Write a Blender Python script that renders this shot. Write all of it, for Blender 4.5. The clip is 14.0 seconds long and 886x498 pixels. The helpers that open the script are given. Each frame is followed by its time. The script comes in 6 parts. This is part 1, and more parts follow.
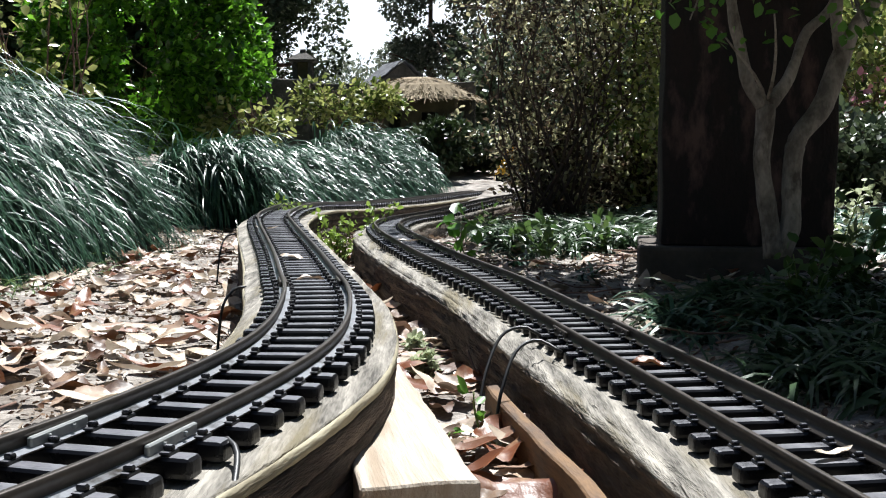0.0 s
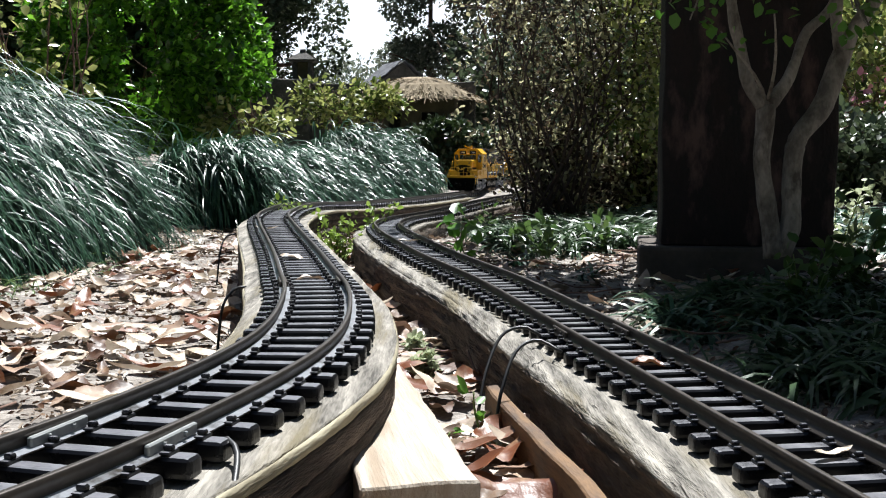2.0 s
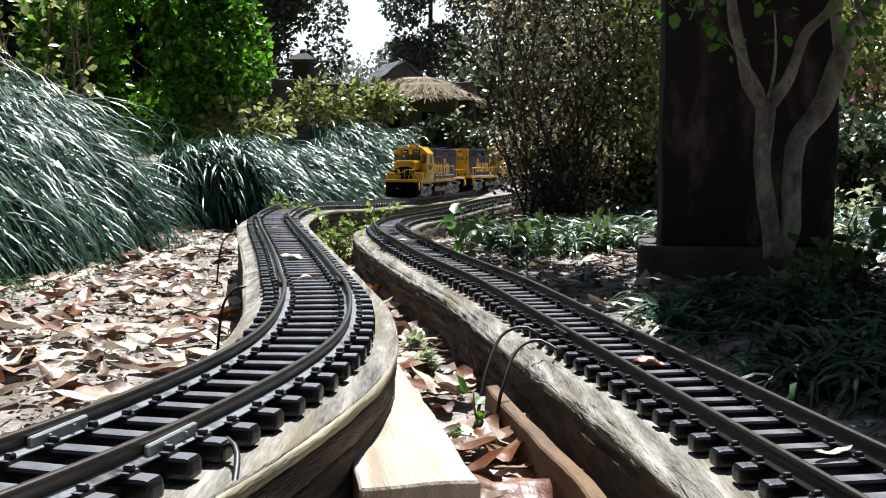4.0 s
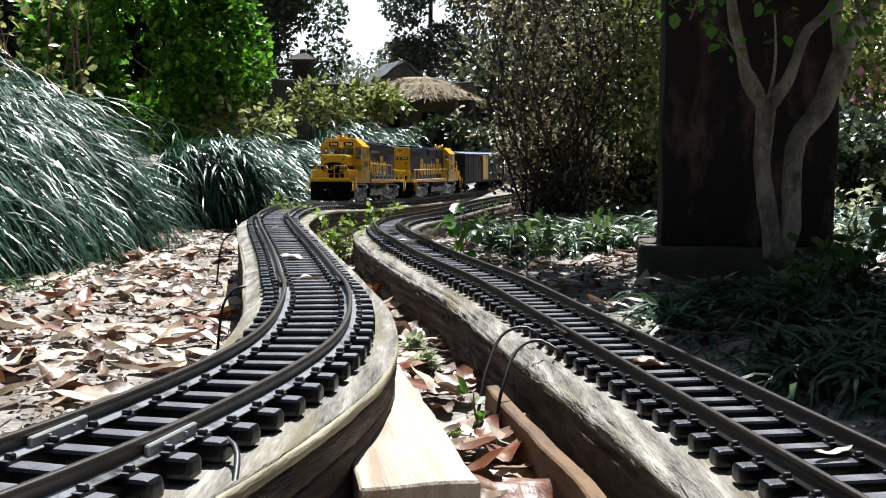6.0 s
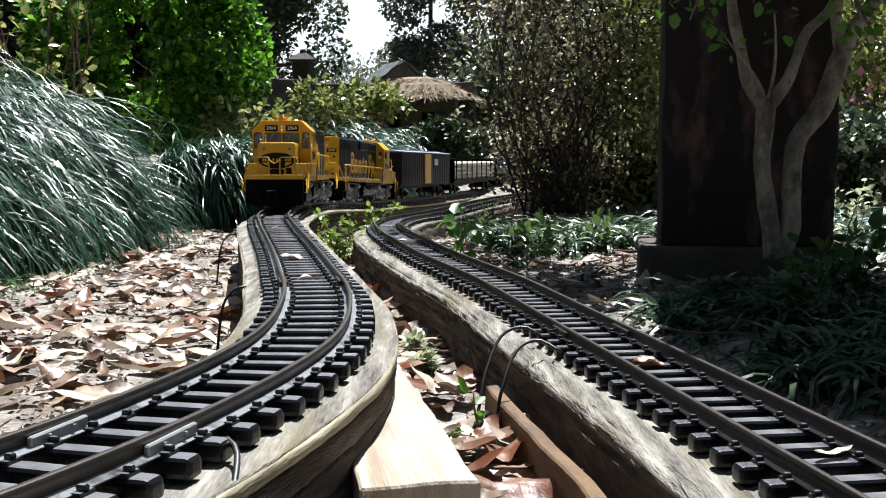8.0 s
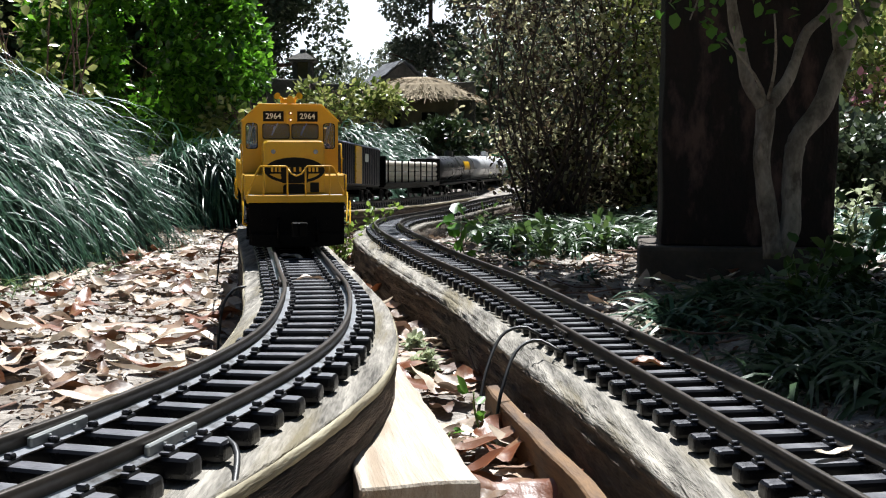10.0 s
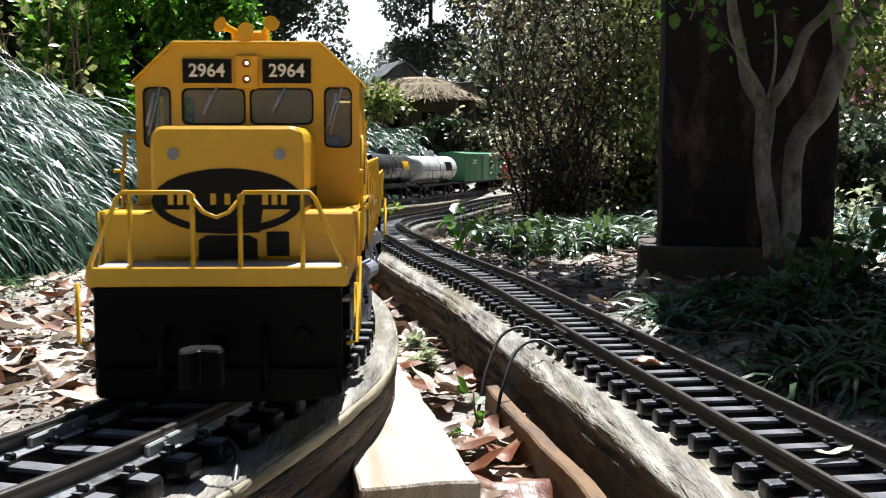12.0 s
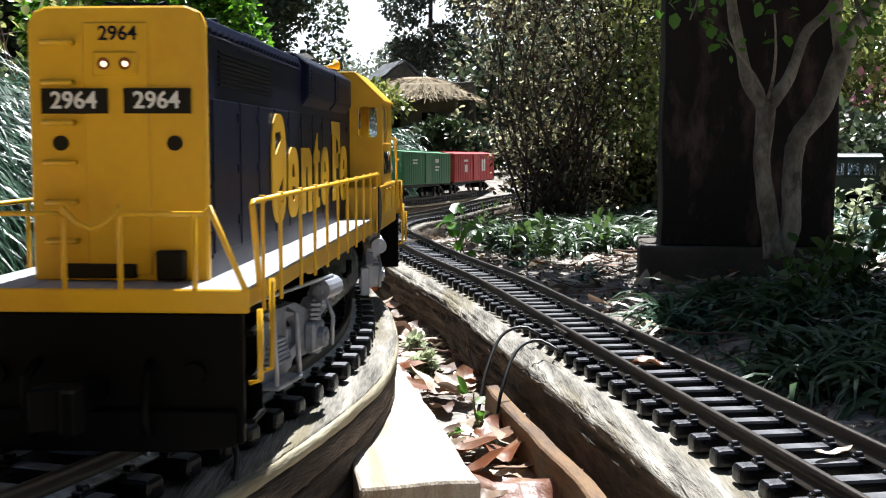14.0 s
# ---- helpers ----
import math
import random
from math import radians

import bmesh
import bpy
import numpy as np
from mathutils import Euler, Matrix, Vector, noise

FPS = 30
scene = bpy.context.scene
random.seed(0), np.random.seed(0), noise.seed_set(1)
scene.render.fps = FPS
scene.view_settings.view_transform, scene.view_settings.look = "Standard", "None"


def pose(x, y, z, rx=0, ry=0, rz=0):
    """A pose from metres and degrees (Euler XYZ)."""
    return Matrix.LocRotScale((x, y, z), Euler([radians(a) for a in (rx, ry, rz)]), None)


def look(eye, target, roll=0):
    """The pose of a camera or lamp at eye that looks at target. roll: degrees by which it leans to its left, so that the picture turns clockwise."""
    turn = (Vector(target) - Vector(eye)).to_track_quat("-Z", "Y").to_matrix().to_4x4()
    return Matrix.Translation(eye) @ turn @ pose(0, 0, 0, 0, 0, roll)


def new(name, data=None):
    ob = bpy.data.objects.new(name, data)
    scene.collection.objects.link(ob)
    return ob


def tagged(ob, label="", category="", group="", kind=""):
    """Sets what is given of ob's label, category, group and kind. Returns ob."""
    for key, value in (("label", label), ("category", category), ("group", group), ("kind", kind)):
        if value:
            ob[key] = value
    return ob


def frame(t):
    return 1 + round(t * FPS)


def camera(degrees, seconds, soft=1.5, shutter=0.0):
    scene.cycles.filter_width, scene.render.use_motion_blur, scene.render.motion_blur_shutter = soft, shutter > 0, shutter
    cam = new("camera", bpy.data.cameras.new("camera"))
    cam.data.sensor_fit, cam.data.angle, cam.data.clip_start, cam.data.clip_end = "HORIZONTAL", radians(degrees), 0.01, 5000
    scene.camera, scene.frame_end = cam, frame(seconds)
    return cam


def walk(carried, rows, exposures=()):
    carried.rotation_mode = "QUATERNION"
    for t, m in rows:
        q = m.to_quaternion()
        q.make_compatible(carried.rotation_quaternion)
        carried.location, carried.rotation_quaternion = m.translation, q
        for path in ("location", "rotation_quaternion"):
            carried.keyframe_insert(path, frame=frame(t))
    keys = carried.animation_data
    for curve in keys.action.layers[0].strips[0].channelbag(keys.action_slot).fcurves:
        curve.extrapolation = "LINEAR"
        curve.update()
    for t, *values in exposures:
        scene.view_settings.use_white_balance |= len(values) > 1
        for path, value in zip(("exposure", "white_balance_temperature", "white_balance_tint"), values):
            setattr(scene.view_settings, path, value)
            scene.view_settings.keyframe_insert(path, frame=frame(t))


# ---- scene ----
# ---------------------------------------------------------------- camera
cam = camera(42.81, 14.0, soft=1.1, shutter=0.12)
EYE = pose(0, 0, 0.203, 85.08, 0, 0)
walk(cam, [(0.0, EYE), (14.0, EYE)], exposures=[(0.0, 1.14), (10.3, 1.14), (11.5, 1.24), (12.5, 1.40), (14.0, 1.50)])

# ---------------------------------------------------------------- daylight
SUN_DIR = Vector((0.09, 0.46, 0.87)).normalized()      # towards the sun: high, behind the scene, a little to the right
world = bpy.data.worlds.new("sky")
scene.world = world
world.use_nodes = True
wn = world.node_tree.nodes
sky = wn.new("ShaderNodeTexSky")
sky.sky_type, sky.sun_disc = "NISHITA", False
sky.sun_elevation = math.asin(SUN_DIR.z)
sky.sun_rotation = math.atan2(SUN_DIR.x, SUN_DIR.y)
wn["Background"].inputs["Strength"].default_value = 0.030
world.node_tree.links.new(sky.outputs[0], wn["Background"].inputs["Color"])
sun = new("sun", bpy.data.lights.new("sun", "SUN"))
sun.data.energy, sun.data.angle, sun.data.color = 5.0, radians(0.53), (0.965, 0.985, 1.0)
sun.matrix_world = look((0, 0, 6), Vector((0, 0, 6)) - SUN_DIR)

# ---------------------------------------------------------------- mesh helpers
def mesh_of(name, verts, faces, mats, smooth=False):
    """A mesh from arrays: verts n x 3, faces m x k (k the same for all)."""
    verts, faces = np.asarray(verts, np.float32), np.asarray(faces, np.int32)
    me = bpy.data.meshes.new(name)
    m, k = faces.shape
    me.vertices.add(len(verts))
    me.vertices.foreach_set("co", verts.ravel())
    me.loops.add(m * k)
    me.loops.foreach_set("vertex_index", faces.ravel())
    me.polygons.add(m)
    me.polygons.foreach_set("loop_start", np.arange(0, m * k, k, dtype=np.int32))
    me.polygons.foreach_set("loop_total", np.full(m, k, np.int32))
    if smooth:
        me.polygons.foreach_set("use_smooth", np.ones(m, bool))
    for mt in mats:
        me.materials.append(mt)
    me.update(calc_edges=True)
    return me


def part(name, bm, material, parent=None, label="", smooth=False):
    """Link a bmesh as one mesh object under a thing (or on its own)."""
    me = bpy.data.meshes.new(name)
    bm.to_mesh(me)
    bm.free()
    me.materials.append(material)
    if smooth:
        me.polygons.foreach_set("use_smooth", np.ones(len(me.polygons), bool))
    ob = new(name, me)
    ob.parent = parent
    if label:
        tagged(ob, label)
    return ob


def share(name, me, parent, m):
    """One more object on a mesh that alike pieces share."""
    ob = new(name, me)
    ob.parent = parent
    ob.matrix_basis = m
    return ob


def thing(name, label, category, group="", kind="", at=None):
    ob = new(name)
    ob.empty_display_size = 0.02
    if at is not None:
        ob.matrix_basis = at
    return tagged(ob, label, category, group, kind)


def box(bm, x0, x1, y0, y1, z0, z1, bevel=0.0, m=None, seg=1):
    r = bmesh.ops.create_cube(bm, size=1.0)
    vs = r["verts"]
    for v in vs:
        v.co = Vector(((x0 + x1) / 2 + v.co.x * (x1 - x0), (y0 + y1) / 2 + v.co.y * (y1 - y0), (z0 + z1) / 2 + v.co.z * (z1 - z0)))
    if bevel:
        es = list({e for v in vs for e in v.link_edges})
        o = bmesh.ops.bevel(bm, geom=es, offset=bevel, segments=seg, affect="EDGES", profile=0.6)
        vs = list({v for f in o["faces"] for v in f.verts} | {v for v in vs if v.is_valid})
    if m is not None:
        for v in vs:
            v.co = m @ v.co
    return vs


def tube(bm, pts, r, sides=6, caps=True):
    """A round bar along points; r is one radius or one for each point."""
    pts = [Vector(p) for p in pts]
    rings = []
    up = Vector((0.13, 0.27, 0.95))
    for i, p in enumerate(pts):
        d = (pts[min(i + 1, len(pts) - 1)] - pts[max(i - 1, 0)]).normalized()
        a = d.cross(up)
        if a.length < 0.05:
            a = d.cross(Vector((1, 0, 0)))
        a.normalize()
        b = d.cross(a)
        rr = r[i] if isinstance(r, (list, tuple)) else r
        rings.append([bm.verts.new(p + (a * math.cos(t) + b * math.sin(t)) * rr)
                      for t in (2 * math.pi * k / sides for k in range(sides))])
    for q0, q1 in zip(rings, rings[1:]):
        for k in range(sides):
            bm.faces.new((q0[k], q0[(k + 1) % sides], q1[(k + 1) % sides], q1[k])).smooth = True
    if caps:
        bm.faces.new(rings[0][::-1])
        bm.faces.new(rings[-1])


def prism(bm, outline, axis, a0, a1, bevel=0.0):
    """An outline of (u, v) drawn out from a0 to a1 along axis; u and v are the two other axes in order."""
    def put(u, v, a):
        return {"x": (a, u, v), "y": (u, a, v), "z": (u, v, a)}[axis]
    lo = [bm.verts.new(put(u, v, a0)) for u, v in outline]
    hi = [bm.verts.new(put(u, v, a1)) for u, v in outline]
    fs = [bm.faces.new(lo), bm.faces.new(hi[::-1])]
    n = len(outline)
    for i in range(n):
        fs.append(bm.faces.new((lo[i], hi[i], hi[(i + 1) % n], lo[(i + 1) % n])))
    bmesh.ops.recalc_face_normals(bm, faces=fs)
    if bevel:
        es = list({e for f in fs for e in f.edges})
        bmesh.ops.bevel(bm, geom=es, offset=bevel, segments=1, affect="EDGES")


def rod(bm, x0, x1, y, z, r, sides=16, axis="x"):
    ol = [(math.cos(2 * math.pi * k / sides) * r, math.sin(2 * math.pi * k / sides) * r) for k in range(sides)]
    if axis == "x":
        prism(bm, [(y + a, z + b) for a, b in ol], "x", x0, x1)
    elif axis == "y":
        prism(bm, [(y + a, z + b) for a, b in ol], "y", x0, x1)
    else:
        prism(bm, [(y + a, z + b) for a, b in ol], "z", x0, x1)


# ---------------------------------------------------------------- materials
def mat(name, c1, c2=None, rough=0.6, metal=0.0, scale=30.0, fine=250.0, bump=0.25, spec=0.5, stretch=(1, 1, 1), random_by="", coat=0.0,
        stain=None, stain_scale=8.0, through_light=0.0, dist=0.002, span=(0.15, 1.25), dust_sheen=None):
    """A surface with two scales of variation: c1 to c2 over coarse and fine noise; stain: a third colour in patches."""
    m = bpy.data.materials.new(name)
    m.use_nodes = True
    n, l = m.node_tree.nodes, m.node_tree.links
    bs = n["Principled BSDF"]
    c2 = c2 or tuple(v * 0.7 for v in c1)
    tc = n.new("ShaderNodeTexCoord")
    mp = n.new("ShaderNodeMapping")
    mp.inputs["Scale"].default_value = stretch
    l.new(tc.outputs["Object"], mp.inputs["Vector"])
    na = n.new("ShaderNodeTexNoise")
    na.inputs["Scale"].default_value, na.inputs["Detail"].default_value = scale, 5
    nb = n.new("ShaderNodeTexNoise")
    nb.inputs["Scale"].default_value, nb.inputs["Detail"].default_value = fine, 3
    l.new(mp.outputs[0], na.inputs["Vector"])
    l.new(mp.outputs[0], nb.inputs["Vector"])
    add = n.new("ShaderNodeMath")
    add.operation = "MULTIPLY_ADD"
    add.inputs[1].default_value = 0.4
    l.new(nb.outputs["Fac"], add.inputs[0])
    l.new(na.outputs["Fac"], add.inputs[2])
    src = add.outputs[0]
    lo, hi = 0.5, 0.9
    if random_by:
        if random_by == "island":
            gi = n.new("ShaderNodeNewGeometry")
            rnd = gi.outputs["Random Per Island"]
        else:
            gi = n.new("ShaderNodeObjectInfo")
            rnd = gi.outputs["Random"]
        mx = n.new("ShaderNodeMath")
        mx.operation = "MULTIPLY_ADD"
        mx.inputs[1].default_value = 0.35
        l.new(src, mx.inputs[0])
        l.new(rnd, mx.inputs[2])
        src, (lo, hi) = mx.outputs[0], span
    mr = n.new("ShaderNodeMapRange")
    mr.inputs["From Min"].default_value, mr.inputs["From Max"].default_value = lo, hi
    l.new(src, mr.inputs["Value"])
    mix = n.new("ShaderNodeMix")
    mix.data_type = "RGBA"
    mix.inputs["A"].default_value, mix.inputs["B"].default_value = (*c1, 1), (*c2, 1)
    l.new(mr.outputs[0], mix.inputs["Factor"])
    col = mix.outputs["Result"]
    if stain:
        ns = n.new("ShaderNodeTexNoise")
        ns.inputs["Scale"].default_value, ns.inputs["Detail"].default_value, ns.inputs["Roughness"].default_value = stain_scale, 6, 0.65
        l.new(mp.outputs[0], ns.inputs["Vector"])
        ms = n.new("ShaderNodeMapRange")
        ms.inputs["From Min"].default_value, ms.inputs["From Max"].default_value = 0.52, 0.66
        l.new(ns.outputs["Fac"], ms.inputs["Value"])
        m2 = n.new("ShaderNodeMix")
        m2.data_type = "RGBA"
        m2.inputs["B"].default_value = (*stain, 1)
        l.new(ms.outputs[0], m2.inputs["Factor"])
        l.new(col, m2.inputs["A"])
        col = m2.outputs["Result"]
    if dust_sheen:
        # pale dust and sky sheen, painted on level tops, in patches
        sx = n.new("ShaderNodeSeparateXYZ")
        l.new(tc.outputs["Normal"], sx.inputs[0])
        up = n.new("ShaderNodeMapRange")
        up.inputs["From Min"].default_value, up.inputs["From Max"].default_value = 0.75, 0.98
        l.new(sx.outputs["Z"], up.inputs["Value"])
        patch = n.new("ShaderNodeMapRange")
        patch.inputs["From Min"].default_value, patch.inputs["From Max"].default_value = 0.40, 0.85
        patch.inputs["To Min"].default_value = 0.25
        l.new(add.outputs[0], patch.inputs["Value"])
        both = n.new("ShaderNodeMath")
        both.operation = "MULTIPLY"
        l.new(up.outputs[0], both.inputs[0])
        l.new(patch.outputs[0], both.inputs[1])
        m3 = n.new("ShaderNodeMix")
        m3.data_type = "RGBA"
        m3.inputs["B"].default_value = (*dust_sheen, 1)
        l.new(both.outputs[0], m3.inputs["Factor"])
        l.new(col, m3.inputs["A"])
        col = m3.outputs["Result"]
    l.new(col, bs.inputs["Base Color"])
    rr = n.new("ShaderNodeMapRange")
    rr.inputs["To Min"].default_value, rr.inputs["To Max"].default_value = max(rough - 0.12, 0.03), min(rough + 0.12, 1)
    l.new(na.outputs["Fac"], rr.inputs["Value"])
    l.new(rr.outputs[0], bs.inputs["Roughness"])
    bs.inputs["Metallic"].default_value = metal
    bs.inputs["Specular IOR Level"].default_value = spec
    bs.inputs["Coat Weight"].default_value = coat
    if bump:
        bp = n.new("ShaderNodeBump")
        bp.inputs["Strength"].default_value, bp.inputs["Distance"].default_value = bump, dist
        l.new(add.outputs[0], bp.inputs["Height"])
        l.new(bp.outputs[0], bs.inputs["Normal"])
    if through_light:
        tr = n.new("ShaderNodeBsdfTranslucent")
        l.new(col, tr.inputs["Color"])
        ms2 = n.new("ShaderNodeMixShader")
        ms2.inputs[0].default_value = through_light
        l.new(bs.outputs[0], ms2.inputs[1])
        l.new(tr.outputs[0], ms2.inputs[2])
        l.new(ms2.outputs[0], n["Material Output"].inputs["Surface"])
    return m


def leaf_mat(name, c1, c2, rough=0.35, thin=0.35, spec=0.5, span=(0.15, 1.25)):
    return mat(name, c1, c2, rough=rough, scale=40, fine=300, bump=0.1, spec=spec, random_by="island", through_light=thin, span=span)


def glow(name, color, strength):
    m = bpy.data.materials.new(name)
    m.use_nodes = True
    bs = m.node_tree.nodes["Principled BSDF"]
    bs.inputs["Base Color"].default_value = (*color, 1)
    bs.inputs["Emission Color"].default_value = (*color, 1)
    bs.inputs["Emission Strength"].default_value = strength
    return m


def glass(name, tint=(0.8, 0.85, 0.85)):
    m = bpy.data.materials.new(name)
    m.use_nodes = True
    bs = m.node_tree.nodes["Principled BSDF"]
    bs.inputs["Base Color"].default_value = (*tint, 1)
    bs.inputs["Roughness"].default_value = 0.036
    bs.inputs["Transmission Weight"].default_value = 0.9
    bs.inputs["IOR"].default_value = 1.35
    return m


M_SOIL = mat("soil", (0.075, 0.062, 0.050), (0.40, 0.36, 0.32), rough=0.95, scale=26, fine=170, bump=1.0, stain=(0.12, 0.09, 0.066), stain_scale=7, dist=0.012)
M_RAIL = mat("rail_metal", (0.085, 0.072, 0.062), (0.045, 0.038, 0.033), rough=0.38, metal=0.55, scale=14, fine=220, bump=0.12)
# the pale tops of the ties carry painted sky sheen along with dust
M_TIE = mat("tie_plastic", (0.003, 0.003, 0.0038), (0.007, 0.007, 0.009), rough=0.30, scale=60, fine=400, bump=0.2, spec=0.34, random_by="object", dust_sheen=(0.19, 0.19, 0.205))
# pale foot of the rail: sunlight between the ties put into the colour
M_FOOT = mat("sunlit_rail_foot", (0.58, 0.60, 0.64), (0.40, 0.41, 0.43), rough=0.35, metal=0.3, scale=30, fine=260, bump=0.1, stain=(0.08, 0.07, 0.06), stain_scale=40)
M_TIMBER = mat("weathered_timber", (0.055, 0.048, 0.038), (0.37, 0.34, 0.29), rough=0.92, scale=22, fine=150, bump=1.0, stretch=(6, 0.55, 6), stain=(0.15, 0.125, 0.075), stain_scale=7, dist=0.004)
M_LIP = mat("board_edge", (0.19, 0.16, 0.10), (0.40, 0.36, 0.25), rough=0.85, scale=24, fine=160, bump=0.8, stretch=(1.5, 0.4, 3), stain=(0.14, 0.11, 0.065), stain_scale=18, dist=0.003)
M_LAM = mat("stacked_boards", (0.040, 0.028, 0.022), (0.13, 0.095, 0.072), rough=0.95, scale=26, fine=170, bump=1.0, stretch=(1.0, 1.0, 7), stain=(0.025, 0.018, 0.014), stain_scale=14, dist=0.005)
# rough brown wood, its colour darkened for the shade on the beam's face
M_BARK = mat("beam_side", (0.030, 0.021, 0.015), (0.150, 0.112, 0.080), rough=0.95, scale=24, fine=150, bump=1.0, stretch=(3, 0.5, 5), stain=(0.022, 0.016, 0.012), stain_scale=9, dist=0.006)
M_PLANK = mat("pale_plank", (0.34, 0.275, 0.205), (0.50, 0.44, 0.37), rough=0.85, scale=12, fine=80, bump=0.8, stretch=(9, 0.5, 5), stain=(0.28, 0.215, 0.15), stain_scale=4, dist=0.004)
M_BOARD = mat("brown_board", (0.075, 0.038, 0.016), (0.20, 0.11, 0.045), rough=0.8, scale=20, fine=150, bump=0.7, stretch=(6, 1, 6), stain=(0.05, 0.03, 0.018), stain_scale=7)
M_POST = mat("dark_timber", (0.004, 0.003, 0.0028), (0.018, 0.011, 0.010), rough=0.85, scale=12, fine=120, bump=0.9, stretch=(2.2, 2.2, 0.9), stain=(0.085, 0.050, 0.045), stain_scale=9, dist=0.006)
M_PLINTH = mat("plinth_timber", (0.055, 0.045, 0.036), (0.10, 0.08, 0.065), rough=0.9, scale=14, fine=140, bump=0.6)
M_TRUNK = mat("smooth_bark", (0.11, 0.095, 0.078), (0.34, 0.30, 0.255), rough=0.8, scale=22, fine=160, bump=1.0, stretch=(1.6, 1.6, 0.8), stain=(0.085, 0.07, 0.055), stain_scale=24, dist=0.004)
M_TWIG = mat("twig_bark", (0.10, 0.055, 0.04), (0.17, 0.10, 0.07), rough=0.8, scale=40, fine=200, bump=0.4)
M_DARKTWIG = mat("dark_twig_bark", (0.035, 0.022, 0.018), (0.085, 0.052, 0.040), rough=0.8, scale=40, fine=200, bump=0.4)
M_STEM = mat("green_stem", (0.09, 0.15, 0.03), (0.16, 0.20, 0.06), rough=0.6, scale=40, fine=200, bump=0.1)
M_STONE = mat("grey_stone", (0.045, 0.042, 0.037), (0.12, 0.112, 0.10), rough=0.95, scale=14, fine=120, bump=0.9, stain=(0.05, 0.05, 0.04), stain_scale=9, dist=0.01)
M_THATCH = mat("thatch", (0.16, 0.115, 0.065), (0.40, 0.32, 0.20), rough=0.9, scale=30, fine=200, bump=0.6, random_by="island")
M_HUTWALL = mat("hut_wall", (0.07, 0.055, 0.035), (0.12, 0.095, 0.06), rough=0.9, scale=20, fine=120, bump=0.5)
M_SLATE = mat("slate", (0.07, 0.075, 0.085), (0.16, 0.165, 0.18), rough=0.7, scale=20, fine=120, bump=0.4, random_by="island")
M_CABLE = mat("black_cable", (0.012, 0.012, 0.012), (0.025, 0.025, 0.025), rough=0.45, scale=30, fine=300, bump=0.05)
M_DRY = mat("dry_leaf", (0.60, 0.50, 0.39), (0.15, 0.045, 0.014), rough=0.42, scale=45, fine=260, bump=0.5, random_by="object", through_light=0.10, span=(0.48, 0.94), stain=(0.27, 0.16, 0.085), stain_scale=34)
M_DRYI = mat("dry_leaf_litter", (0.52, 0.43, 0.33), (0.075, 0.030, 0.012), rough=0.5, scale=45, fine=260, bump=0.5, random_by="island", through_light=0.12, span=(0.42, 0.96), stain=(0.22, 0.13, 0.07), stain_scale=34)
M_GRASS = leaf_mat("grass_blade", (0.010, 0.040, 0.021), (0.055, 0.135, 0.075), rough=0.36, thin=0.14, spec=0.44, span=(0.35, 1.15))
M_GRASS_D = leaf_mat("grass_blade_shade", (0.025, 0.055, 0.022), (0.06, 0.11, 0.045), rough=0.38, thin=0.25)
M_BOX = leaf_mat("boxwood_leaf", (0.022, 0.085, 0.004), (0.20, 0.46, 0.035), rough=0.30, thin=0.40, spec=0.7, span=(0.45, 1.15))
M_AZA = leaf_mat("azalea_leaf", (0.07, 0.11, 0.02), (0.38, 0.40, 0.13), rough=0.26, thin=0.40, spec=0.8, span=(0.45, 1.05))
# bronze leaves; the pale second colour paints sun glints on some of them
M_RED = leaf_mat("glint_bronze_leaf", (0.055, 0.038, 0.024), (0.48, 0.46, 0.27), rough=0.22, thin=0.50, spec=1.0, span=(0.60, 1.10))
M_GREEN = leaf_mat("mid_leaf", (0.05, 0.11, 0.025), (0.13, 0.20, 0.06), rough=0.4, thin=0.4)
M_FAR = leaf_mat("far_leaf", (0.035, 0.055, 0.03), (0.09, 0.12, 0.06), rough=0.40, thin=0.3)
# paler copy of the far leaf: sunlight and distance haze put into the colour
M_HAZY = leaf_mat("sunlit_haze_leaf", (0.06, 0.08, 0.055), (0.24, 0.27, 0.20), rough=0.40, thin=0.4)
M_HEDGE = leaf_mat("hedge_leaf", (0.014, 0.030, 0.010), (0.045, 0.075, 0.022), rough=0.40, thin=0.15)
M_MAPLE = leaf_mat("young_leaf", (0.06, 0.18, 0.02), (0.14, 0.31, 0.045), rough=0.4, thin=0.5)
M_WEED = leaf_mat("weed_leaf", (0.14, 0.22, 0.03), (0.30, 0.42, 0.09), rough=0.4, thin=0.4)
M_PALE = leaf_mat("pale_leaf", (0.36, 0.42, 0.24), (0.52, 0.56, 0.38), rough=0.5, thin=0.4)
M_PINK = leaf_mat("pink_petal", (0.55, 0.18, 0.25), (0.65, 0.32, 0.36), rough=0.5, thin=0.4)

# ---------------------------------------------------------------- ground
def ground_z(x, y):
    """Height of the soil: nearly level, a little higher beside the post and behind the grass."""
    z = 0.012 * noise.noise(Vector((x * 3.0, y * 3.0, 0.3))) + 0.005 * noise.noise(Vector((x * 14, y * 14, 4.0)))
    z += 0.025 * min(max((x - 0.25) / 0.3, 0), 1)
    z += 0.20 * min(max((y - 3.6) / 3.0, 0), 1) - 0.35 * min(max((y - 8.0) / 30.0, 0), 1)
    return z


def axis_steps(a, b, near, far, fine):
    out, v = [], a
    while v < b:
        out.append(v)
        d = max(0.0, max(near[0] - v, v - near[1]))
        v += fine + d * far
    return out + [b]


